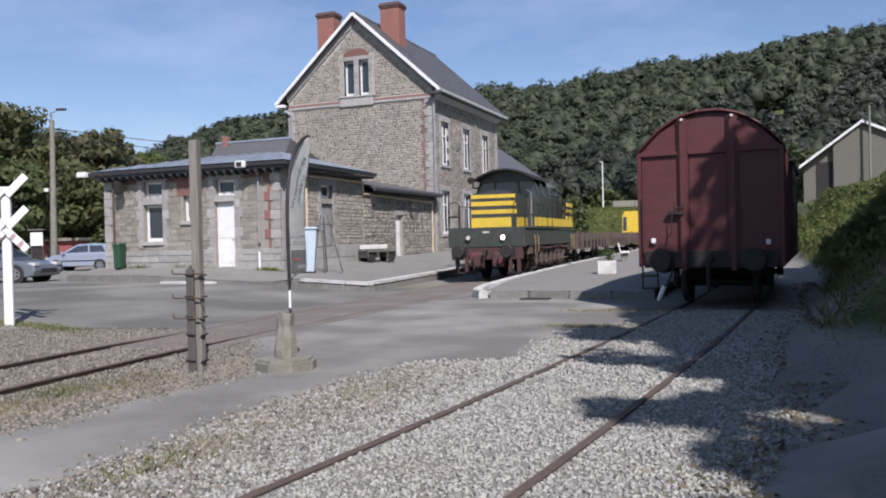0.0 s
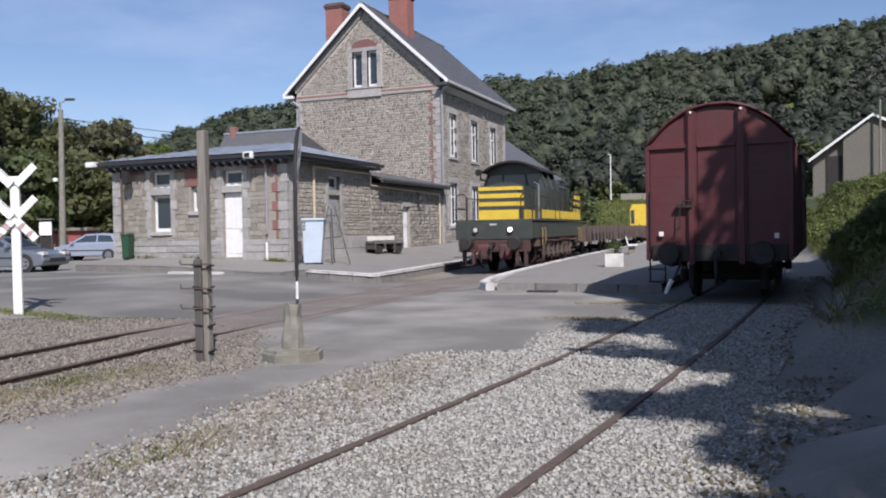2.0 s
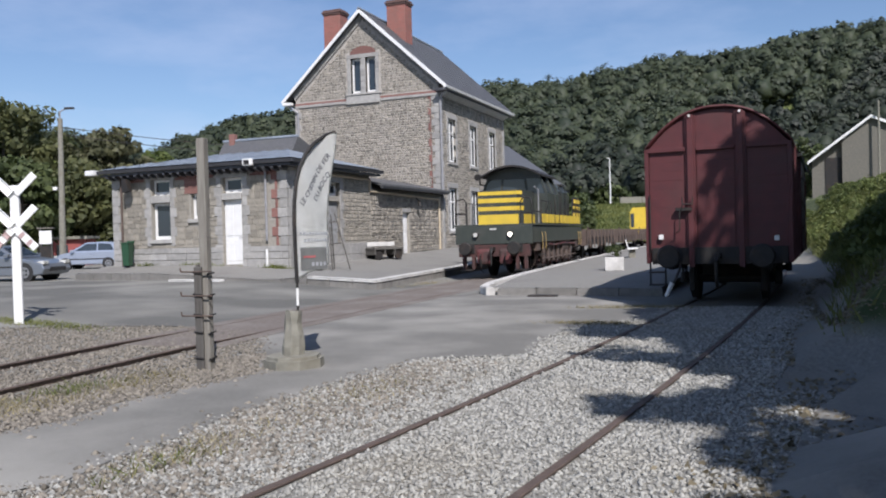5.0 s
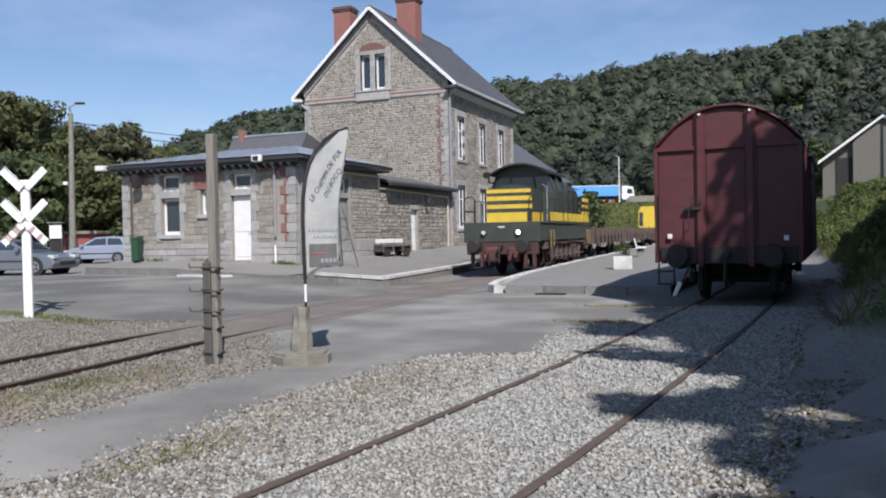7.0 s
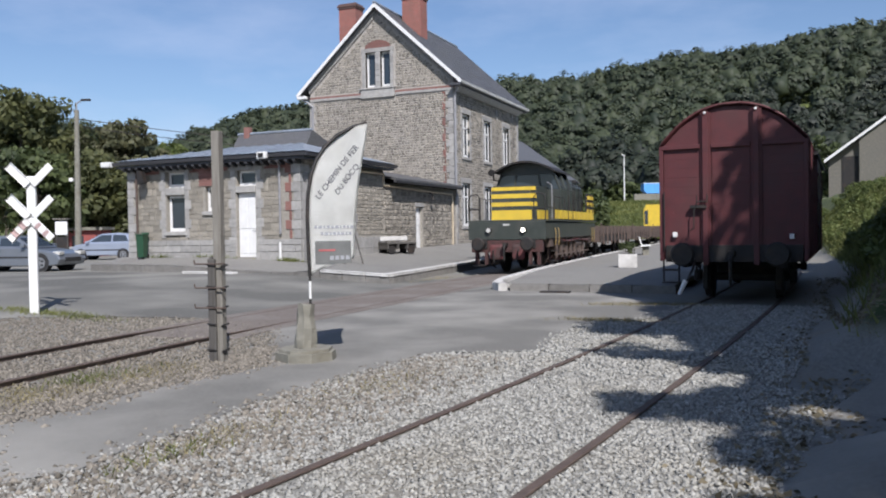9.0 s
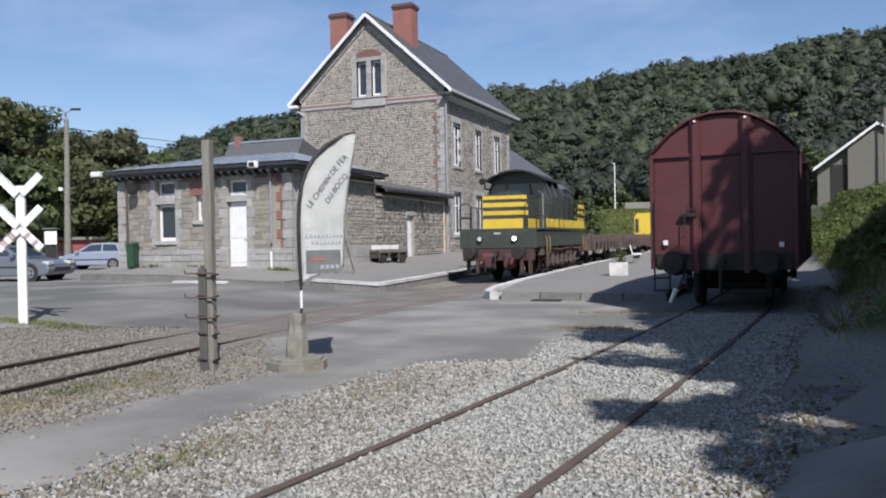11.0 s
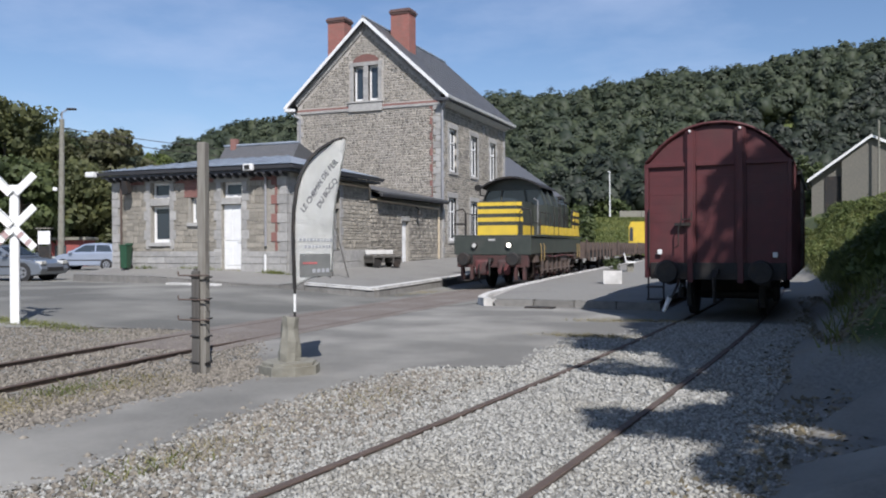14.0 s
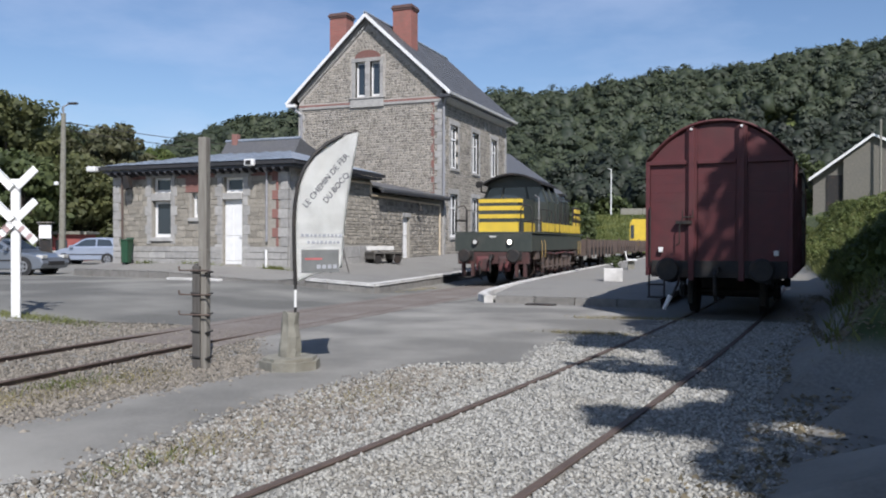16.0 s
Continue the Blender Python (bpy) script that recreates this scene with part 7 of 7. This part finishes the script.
def crown_points(rng, clumps, per, rx, rz, clump):
    """Leaf centres and normals of a crown: uneven clumps within an egg shape."""
    d = rng.normal(size=(clumps, 3))
    d /= np.linalg.norm(d, axis=1)[:, None]
    rad = rng.uniform(0.35, 1.0, size=(clumps, 1)) ** 0.6
    c = d * rad * np.array([rx, rx, rz]) * rng.uniform(0.8, 1.12, size=(clumps, 1))
    e = rng.normal(size=(clumps, per, 3))
    e /= np.linalg.norm(e, axis=2)[..., None]
    size = clump * rng.uniform(0.6, 1.3, size=(clumps, 1, 1))
    p = c[:, None, :] + e * size * rng.uniform(0.5, 1.05, size=(clumps, per, 1)) * np.array([1, 1, 0.75])
    nrm = e + 0.4 * rng.normal(size=e.shape)
    nrm /= np.linalg.norm(nrm, axis=2)[..., None]
    return p.reshape(-1, 3), nrm.reshape(-1, 3), c


def tree(label, x, y, h, rx, seed, mat=LEAF, clumps=60, per=90, leaf=0.22, low=0.3, group="trees round the yard", clump=None, bare=0.25):
    rng = np.random.default_rng(seed)
    z = height(x, y)
    base = thing("tree", label, "tree", x, y, z, 0, group)
    rz = h * (1 - low) / 2
    cz = h - rz
    p, nrm, c = crown_points(rng, clumps, per, rx, rz, clump or rx * 0.32)
    p[:, 2] += cz
    c[:, 2] += cz
    ok = p[:, 2] > 0.3
    cr = quads("crown", p[ok], nrm[ok], rng.uniform(0.6, 1.3, size=ok.sum()) * leaf, mat, rng)
    cr.parent = base
    bm = B()
    r0 = 0.018 * h + 0.06
    zs = [0, h * 0.25, h * 0.5, h * 0.75]
    px_ = [Vector((0, 0, -0.3))] + [Vector((rng.normal() * 0.02 * h, rng.normal() * 0.02 * h, q)) for q in zs[1:]]
    for i in range(3):
        rod(bm, px_[i], px_[i + 1], r0 * (1 - 0.27 * i), r0 * (1 - 0.27 * (i + 1)), 9)
    for k in range(0, clumps, max(1, clumps // 14)):
        t = px_[1 + int(rng.integers(0, 2))].lerp(px_[2 + int(rng.integers(0, 2))], float(rng.uniform(0, 1)))
        rod(bm, t, Vector(c[k]), r0 * 0.3, r0 * 0.08, 6)
    part("trunk", bm, BARK, base, "rough brown trunk and limbs")
    return base


def axis_place(px_, d):
    """A place by its direction (as on a strip 1568 wide) and depth before the camera."""
    return far_place((px_ - 784) / 1440 * d, d)


# trees beyond the car park
for i, (q, d, h, rx, mat) in enumerate(((-70, 62, 12.5, 4.6, LEAFMID), (15, 60, 12.8, 4.2, LEAFMID), (70, 66, 12.6, 3.8, LEAFMID), (122, 70, 10.8, 3.2, LEAFLIGHT),
                                        (165, 66, 11.2, 3.0, LEAFBROWN), (205, 64, 10.6, 2.6, LEAFBROWN), (238, 68, 9.6, 2.4, LEAFBROWN), (150, 58, 7.6, 3.2, LEAFMID),
                                        (40, 54, 7.4, 3.0, LEAF), (215, 74, 8.0, 3.4, LEAF), (100, 84, 13.0, 5.0, LEAF), (-20, 84, 14.5, 5.5, LEAF))):
    x, y = axis_place(q, d)
    tree("dark green broadleaf tree beyond the car park" if mat == LEAF else "olive-green broadleaf tree beyond the car park" if mat == LEAFMID else "thin-crowned tree with browning leaves" if mat == LEAFBROWN else "light green tree beyond the car park",
         x, y, h, rx, 100 + i, mat, clumps=70, per=80 if mat != LEAFBROWN else 45, leaf=0.26, low=0.12, clump=rx * 0.3)
# light bush behind the annex roof
for i, (q, d, h, rx) in enumerate(((292, 110, 14.2, 4.2), (330, 112, 13.2, 3.4))):
    x, y = axis_place(q, d)
    tree("light green tree behind the station roof", x, y, h - height(x, y), rx, 140 + i, LEAFLIGHT, clumps=60, per=70, leaf=0.4, low=0.1)

x, y = axis_place(1040, 96)
tree("small dark green bush beyond the platforms", x, y, 3.6, 1.1, 150, LEAF, clumps=30, per=50, leaf=0.2, low=0.05)

for i, (q, d, h, rx) in enumerate(((1402, 92, 6.0, 1.7), (1424, 88, 6.8, 1.6), (1446, 96, 7.5, 2.0))):
    x, y = axis_place(q, d)
    tree("dark green bushy tree beside the hillside house", x, y, h, rx, 152 + i, LEAF, clumps=40, per=60, leaf=0.24, low=0.03)

# trees out of view beside the camera, added to shade siding, wagon and bank
for i, (x, y, h, rx, thin) in enumerate(((6.5, 4.0, 10.5, 2.8, 1), (6.1, 9.2, 9.0, 2.6, 0), (10.8, 13.87, 12.5, 3.8, 0), (7.36, 15.53, 10.5, 2.9, 0), (7.9, 22.4, 10.5, 3.0, 0), (7.3, 18.6, 9.0, 2.6, 0),
                                         (11.7, 19.84, 11.0, 3.6, 0), (6.45, -0.35, 9.5, 2.4, 1), (9.26, 26.8, 9.0, 3.0, 0), (4.4, 8.3, 7.5, 2.0, 1),
                                         (9.4, 4.6, 11.0, 3.2, 0), (10.6, 9.2, 12.0, 3.5, 0), (8.9, 1.6, 10.0, 2.8, 0), (7.7, 0.9, 9.0, 2.0, 0), (7.7, 10.7, 9.5, 2.7, 0))):
    tree("tall leafy tree with a thin crown shading the siding" if thin else "tall dense leafy tree out of view, added to deepen the shade", x, y, h, rx, 160 + i, LEAF,
         clumps=64 if thin else 90, per=80, leaf=0.2 if thin else 0.26, low=0.3 if thin else 0.2, clump=rx * (0.2 if thin else 0.28))


# wooded ridge
rng = np.random.default_rng(7)
ball = B()
bmesh.ops.create_icosphere(ball, subdivisions=2, radius=1.0)
BALL_V = np.array([v.co[:] for v in ball.verts])
BALL_F = np.array([[v.index for v in f.verts] for f in ball.faces])
ball.free()
P, N, S, K, C, T = [], [], [], [], [], []
for k in range(3600):
    d = 160 + 125 * rng.uniform() ** 0.9
    sd = rng.uniform(-0.66, 0.66)
    x, y = far_place(sd * d, d)
    z = height(x, y)
    if z < 5.5:
        continue
    h = rng.uniform(7, 11.5) * (0.75 if d < 175 else 1.0)
    rx = rng.uniform(2.6, 4.3)
    p, nrm, c = crown_points(rng, 10, 30, rx, h * 0.44, rx * 0.42)
    p[:, 2] += h * 0.58
    lumps = np.array([noise.noise(Vector(q * 1.7) + Vector((k * 3.1, 0, 0))) for q in BALL_V])
    C.append(BALL_V * (0.66 + 0.4 * lumps)[:, None] * np.array([rx, rx, h * 0.44]) + np.array([x, y, z + h * 0.56]))
    ok = nrm[:, 1] < 0.55
    nrm = (p - np.array([0, 0, h * 0.58])) / np.array([rx, rx, h * 0.42]) + 0.38 * nrm + np.array([0.05, -0.15, 0.35])
    nrm /= np.linalg.norm(nrm, axis=1)[:, None]
    P.append(p[ok] + np.array([x, y, z]))
    N.append(nrm[ok])
    # trees low down and at the right get shade through darker leaf colour
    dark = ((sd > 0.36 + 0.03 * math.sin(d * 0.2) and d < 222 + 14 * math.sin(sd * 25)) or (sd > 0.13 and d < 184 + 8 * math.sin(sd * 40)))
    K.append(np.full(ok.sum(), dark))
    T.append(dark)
    S.append(rng.uniform(0.34, 0.64, size=ok.sum()))
P, N, S, K = np.concatenate(P), np.concatenate(N), np.concatenate(S), np.concatenate(K)


def closed_crowns(name, label, crowns, mat):
    """Rounded uneven crowns, many in one mesh."""
    n = len(crowns)
    v = np.concatenate(crowns)
    f = (np.arange(n)[:, None, None] * len(BALL_V) + BALL_F[None]).reshape(-1)
    me = bpy.data.meshes.new(name)
    me.vertices.add(len(v))
    me.vertices.foreach_set("co", v.astype(np.float32).ravel())
    me.loops.add(len(f))
    me.loops.foreach_set("vertex_index", f.astype(np.int32))
    me.polygons.add(len(f) // 3)
    me.polygons.foreach_set("loop_start", np.arange(0, len(f), 3, dtype=np.int32))
    me.polygons.foreach_set("use_smooth", np.ones(len(f) // 3, bool))
    me.update(calc_edges=True)
    me.materials.append(mat)
    return tagged(new(name, me), label, "woodland", kind="stuff")


closed_crowns("wood_crowns", "inner mass of the hillside wood's green crowns", [c for c, k in zip(C, T) if not k], WOODS)
closed_crowns("shade_dark_crowns", "inner mass of the crowns coloured darker for shade", [c for c, k in zip(C, T) if k], LEAFSHADE)
woods = quads("wooded_hillside", P[~K], N[~K], S[~K], WOODS, rng, 0.8)
tagged(quads("shade_dark_wood", P[K], N[K], S[K], LEAFSHADE, rng, 0.8), "hillside wood with leaves coloured darker to stand for shade", "woodland", kind="stuff")
tagged(woods, "dense dark green broadleaf wood covering the hillside", "woodland", kind="stuff")

# undergrowth and low trees at the foot of the ridge
P, N, S = [], [], []
for k in range(260):
    d = rng.uniform(158.5, 166)
    sd = rng.uniform(-0.1, 0.6)
    x, y = far_place(sd * d, d)
    p, nrm, c = crown_points(rng, 6, 16, rng.uniform(1.5, 3), rng.uniform(1.5, 3.5), 1.2)
    p[:, 2] += 1.8
    P.append(p + np.array([x, y, max(height(x, y), 6)]))
    N.append(nrm)
    S.append(rng.uniform(0.4, 0.8, size=len(p)))
# bushes below the far road
for k in range(26):
    d = rng.uniform(112, 134)
    q = rng.choice([rng.uniform(1034, 1052), rng.uniform(900, 1040), rng.uniform(1160, 1600)])
    x, y = axis_place(q, d)
    p, nrm, c = crown_points(rng, 6, 18, rng.uniform(0.8, 1.8), rng.uniform(0.8, 1.7), 0.7)
    p[:, 2] += 0.8
    P.append(p + np.array([x, y, height(x, y)]))
    N.append(nrm)
    S.append(rng.uniform(0.2, 0.4, size=len(p)))
tagged(quads("undergrowth", np.concatenate(P), np.concatenate(N), np.concatenate(S), LEAF, rng, 0.7), "dark green bushes along the far road", "bushes", kind="stuff")


def grass(name, label, spots, mat, rng, tall, wide=0.012, lean=0.45):
    """Blades as narrow upright triangles."""
    n = len(spots)
    h = tall * rng.uniform(0.4, 1.2, size=n)
    a = rng.uniform(0, 2 * math.pi, size=n)
    w = wide * rng.uniform(0.7, 1.4, size=n)
    side = np.stack([np.cos(a) * w, np.sin(a) * w, np.zeros(n)], 1)
    top = spots + np.stack([rng.normal(size=n) * lean * h, rng.normal(size=n) * lean * h, h], 1)
    v = np.stack([spots - side, spots + side, top], 1).reshape(-1, 3)
    me = bpy.data.meshes.new(name)
    me.vertices.add(3 * n)
    me.vertices.foreach_set("co", v.astype(np.float32).ravel())
    me.loops.add(3 * n)
    me.loops.foreach_set("vertex_index", np.arange(3 * n, dtype=np.int32))
    me.polygons.add(n)
    me.polygons.foreach_set("loop_start", np.arange(0, 3 * n, 3, dtype=np.int32))
    me.update(calc_edges=True)
    me.materials.append(mat)
    return tagged(new(name, me), label, "grass", kind="stuff")


# the bank beside the siding
sp = []
while len(sp) < 42000:
    y = float(rng.uniform(7, 62))
    x = bank_toe(y) + 0.3 + float(rng.uniform(0, 1)) ** 0.8 * 5.5
    if x > 0.128 * y + 0.6 or rng.uniform() > step01(9, 30, y) + 0.12:
        continue
    sp.append((x, y, height(x, y) - 0.02))
grass("bank_grass", "tall sunlit grass and weeds on the bank", np.array(sp), GRASS, rng, 0.3, 0.02)
P, N, S = [], [], []
for k in range(420):
    y = float(rng.uniform(12, 66))
    x = centre(y) + 2.5 + float(rng.uniform(0, 5.5))
    if x > 0.128 * y + 1.2:
        continue
    p, nrm, c = crown_points(rng, 4, 22, float(rng.uniform(0.2, 0.5)), float(rng.uniform(0.15, 0.4)), 0.2)
    P.append(p + np.array([x, y, height(x, y) + 0.2]))
    N.append(nrm)
    S.append(rng.uniform(0.04, 0.11, size=len(p)))
tagged(quads("bank_weeds", np.concatenate(P), np.concatenate(N), np.concatenate(S), LEAFLIGHT, rng), "leafy green weeds on the bank", "weeds", kind="stuff")

# fallen leaves and ivy at the foot of the bank and along the footpath
P = []
for k in range(17000):
    y = 5.0 + 22.0 * float(rng.uniform()) ** 1.3
    if y < 9.3 and rng.uniform() > 0.15:
        continue
    edge = bank_toe(y) if y > 9.3 else 0.12 * (y - 5.3)
    x = edge + float(rng.normal()) * (0.3 if y < 9.3 else 0.25) + (abs(float(rng.normal())) * 1.1 if y > 9.3 else 0.0)
    P.append((x, y, height(x, y) + 0.018))
P = np.array(P)
nrm = np.array([-0.2, -0.1, 1.0]) + 0.5 * rng.normal(size=P.shape)
nrm /= np.linalg.norm(nrm, axis=1)[:, None]
LITTER = leaf_material("fallen_leaves", (0.07, 0.06, 0.035), (0.24, 0.20, 0.125), 0.2)
tagged(quads("leaf_litter", P, nrm, rng.uniform(0.015, 0.05, size=len(P)), LITTER, rng), "brown fallen leaves along the bank and footpath", "leaf litter", kind="stuff")

# grass slope below the far road
sp = []
for k in range(26000):
    d = float(rng.uniform(92, 143))
    x, y = axis_place(float(rng.uniform(880, 1180)), d)
    sp.append((x, y, height(x, y) - 0.02))
grass("slope_grass", "green grass slope below the far road", np.array(sp), GRASS, rng, 0.35, 0.09)

# dry tufts between gravel and asphalt, and green ones by the crossing sign
sp = []
for cx0, cy0, rx0, ry0, n in ((-2.9, 14.0, 0.75, 0.22, 900), (-2.4, 17.2, 0.9, 0.2, 700), (-3.3, 16.9, 0.6, 0.2, 350), (-6.85, 6.0, 0.35, 0.7, 500), (-6.7, 7.2, 0.4, 0.5, 400),
                               (-7.0, 7.8, 0.5, 0.5, 200), (-4.1, 5.0, 0.3, 0.9, 420), (-3.9, 7.4, 0.4, 0.8, 300), (-10.7, 24.5, 0.25, 1.5, 300), (-7.3, 5.9, 0.5, 0.4, 240)):
    for k in range(n):
        x, y = cx0 + rx0 * float(rng.normal()) * 0.6, cy0 + ry0 * float(rng.normal()) * 0.6
        sp.append((x, y, height(x, y)))
grass("dry_tufts", "dry straw-coloured grass tufts in the gravel", np.array(sp), DRYGRASS, rng, 0.07, 0.006, 0.8)
sp = []
for cx0, cy0, rx0, ry0, n in ((-12.6, 11.4, 0.9, 0.3, 900), (-13.7, 11.3, 0.5, 0.3, 400), (-7.2, 6.8, 0.3, 0.5, 260), (-4.1, 4.6, 0.2, 0.5, 120)):
    for k in range(n):
        x, y = cx0 + rx0 * float(rng.normal()) * 0.6, cy0 + ry0 * float(rng.normal()) * 0.6
        sp.append((x, y, height(x, y)))
grass("green_tufts", "short green grass tufts by the crossing sign", np.array(sp), GRASS, rng, 0.09, 0.007, 0.7)
sp = []
for cx0, rx0, n in ((-16.5, 0.45, 260), (-19.7, 0.8, 120), (-22.4, 0.5, 90)):
    for k in range(n):
        x, y = cx0 + rx0 * float(rng.normal()) * 0.6, 24.82 - abs(float(rng.normal())) * 0.08
        sp.append((x, y, apron(x, y)))
grass("wall_foot_weeds", "green weeds at the foot of the annex wall", np.array(sp), GRASS, rng, 0.16, 0.012, 0.5)
x, y = -4.85, 27.1
p, nrm, c = crown_points(rng, 14, 30, 0.26, 0.2, 0.12)
p[:, 2] += 0.66
sh = quads("shrub", p, nrm, rng.uniform(0.03, 0.06, size=len(p)), LEAF, rng)
sh.parent = pl


# ---- loose stone ----


def in_poly(x, y, poly):
    c = np.zeros(len(x), bool)
    j = len(poly) - 1
    for i in range(len(poly)):
        xi, yi = poly[i]
        xj, yj = poly[j]
        hit = ((yi > y) != (yj > y)) & (x < (xj - xi) * (y - yi) / (yj - yi + 1e-12) + xi)
        c ^= hit
        j = i
    return c


def pebbles(name, label, x, y, size, mat, rng):
    """Crushed stones: squashed eight-sided lumps lying on the ground."""
    n = len(x)
    base = np.array([(1, 0, 0), (-1, 0, 0), (0, 1, 0), (0, -1, 0), (0, 0, 1), (0, 0, -1)], float)
    v = base[None] * rng.uniform(0.55, 1.25, size=(n, 6, 1)) + rng.normal(size=(n, 6, 3)) * 0.16
    v *= (size[:, None] * np.array([1.0, 0.8, 0.62]))[:, None, :] if size.ndim == 2 else size[:, None, None] * np.array([1.0, 0.8, 0.62])
    a = rng.uniform(0, 2 * math.pi, size=n)
    c, s = np.cos(a)[:, None], np.sin(a)[:, None]
    vx, vy = v[..., 0] * c - v[..., 1] * s, v[..., 0] * s + v[..., 1] * c
    z = np.array([height(p, q) for p, q in zip(x, y)])
    v = np.stack([vx + x[:, None], vy + y[:, None], v[..., 2] + (z + size * 0.22)[:, None]], 2).reshape(-1, 3)
    f = np.array([(0, 2, 4), (2, 1, 4), (1, 3, 4), (3, 0, 4), (2, 0, 5), (1, 2, 5), (3, 1, 5), (0, 3, 5)])
    idx = (np.arange(n)[:, None, None] * 6 + f[None]).reshape(-1)
    me = bpy.data.meshes.new(name)
    me.vertices.add(6 * n)
    me.vertices.foreach_set("co", v.astype(np.float32).ravel())
    me.loops.add(24 * n)
    me.loops.foreach_set("vertex_index", idx.astype(np.int32))
    me.polygons.add(8 * n)
    me.polygons.foreach_set("loop_start", np.arange(0, 24 * n, 3, dtype=np.int32))
    me.update(calc_edges=True)
    me.materials.append(mat)
    return tagged(new(name, me), label, "gravel", kind="stuff")


mids = np.array([centre(q) for q in np.arange(0, 30, 0.1)])


def scatter(n, x0, x1, y0, y1, keep, rng):
    x, y = rng.uniform(x0, x1, n), rng.uniform(y0, y1, n)
    ok = keep(x, y)
    return x[ok], y[ok]


def off_rail(x, y):
    m = mids[np.clip((y * 10).astype(int), 0, 299)]
    return (np.abs(np.abs(x - m) - 0.7525) > 0.055)


mains = np.array([main_line(q) for q in np.arange(0, 30, 0.1)])


def off_main(x, y):
    m = mains[np.clip((y * 10).astype(int), 0, 299)]
    return np.abs(np.abs(x - m) - 0.7525) > 0.06


def clear(x, y, jitter=0.10):
    jx, jy = x + rng.normal(size=len(x)) * jitter, y + rng.normal(size=len(x)) * jitter
    return ~in_poly(jx, jy, FORECOURT) & ~in_poly(jx, jy, CARPARK)


x, y = scatter(46000, -5.2, 1.0, 2.6, 8.6, lambda a, b: clear(a, b) & off_rail(a, b) & (a < 0.12 * (b - 5.3) + 0.08 + 0.16 * rng.normal(size=len(a))), rng)
pebbles("crushed_stone", "pale grey crushed stone round the siding", x, y, rng.uniform(0.012, 0.032, len(x)), PEBBLE, rng)
x, y = scatter(30000, -4.6, 1.0, 8.6, 17.5, lambda a, b: clear(a, b) & off_rail(a, b) & (a < -2.81 + 0.135 * b - 0.00175 * b * b + 1.75), rng)
pebbles("crushed_stone", "pale grey crushed stone round the siding", x, y, rng.uniform(0.018, 0.042, len(x)), PEBBLE, rng)
x, y = scatter(34000, -13.5, -5.3, 3.0, 13.0, lambda a, b: clear(a, b, 0.14) & off_main(a, b) & (a < 0.35 * b - 8.0 + 6), rng)
pebbles("old_ballast", "brownish weathered ballast along the platform track", x, y, rng.uniform(0.016, 0.042, len(x)), OLDPEBBLE, rng)
x, y = scatter(16000, -6.9, -3.0, 2.6, 9.6, lambda a, b: clear(a, b, 0.16) & (rng.uniform(size=len(a)) < np.clip((-2.9 - a) / 1.1, 0, 1)), rng)
pebbles("old_ballast", "brownish stone along the path edge", x, y, rng.uniform(0.016, 0.045, len(x)), OLDPEBBLE, rng)


def motions():
    # the banner swings round its pole in the wind: (seconds, how far its tip shows beside the pole)
    sway = [(0.0, 0.27), (0.3, 0.21), (0.6, 0.12), (0.9, 0.05), (1.2, -0.05), (1.5, -0.06), (1.8, -0.05), (2.1, 0.04), (2.4, 0.19), (2.7, 0.31),
            (3.0, 0.40), (3.3, 0.45), (3.6, 0.45), (3.8, 0.46), (4.0, 0.50), (4.2, 0.58), (5.2, 0.60), (6.3, 0.62), (6.8, 0.65), (7.4, 0.66),
            (7.7, 0.70), (8.0, 0.77), (8.3, 0.83), (8.6, 0.86), (9.2, 0.90), (10.2, 0.87), (11.3, 0.84), (11.8, 0.82), (12.1, 0.85), (12.5, 0.95),
            (12.9, 0.94), (13.1, 0.88), (13.3, 0.81), (13.5, 0.71), (13.9, 0.69), (14.1, 0.78), (14.5, 0.78), (14.9, 0.90), (15.4, 0.92), (16.0, 0.94)]
    x, y, z = flag.location
    walk(flag, [(t, pose(x, y, z, 0, 0, 27 + math.degrees(math.acos(s)))) for t, s in sway])

    def drive(ob, depth, lane, spin):
        rows = []
        for t in (0.0, 4.0, 8.0, 12.0, 16.0):
            px_, py_ = far_place(lane(t), depth)
            rows.append((t, pose(px_, py_, ROADZ, 0, 0, spin)))
        walk(ob, rows)

    drive(truck, 149, lambda t: (275 + 66 * (t - 6.3)) / 1440 * 149, FARZ)
    drive(van, 154, lambda t: (280 - 60 * (t - 6.3)) / 1440 * 154, FARZ + 180)
    drive(white_car, 149, lambda t: (277 + 70 * (t - 12.5)) / 1440 * 149, FARZ)


motions()
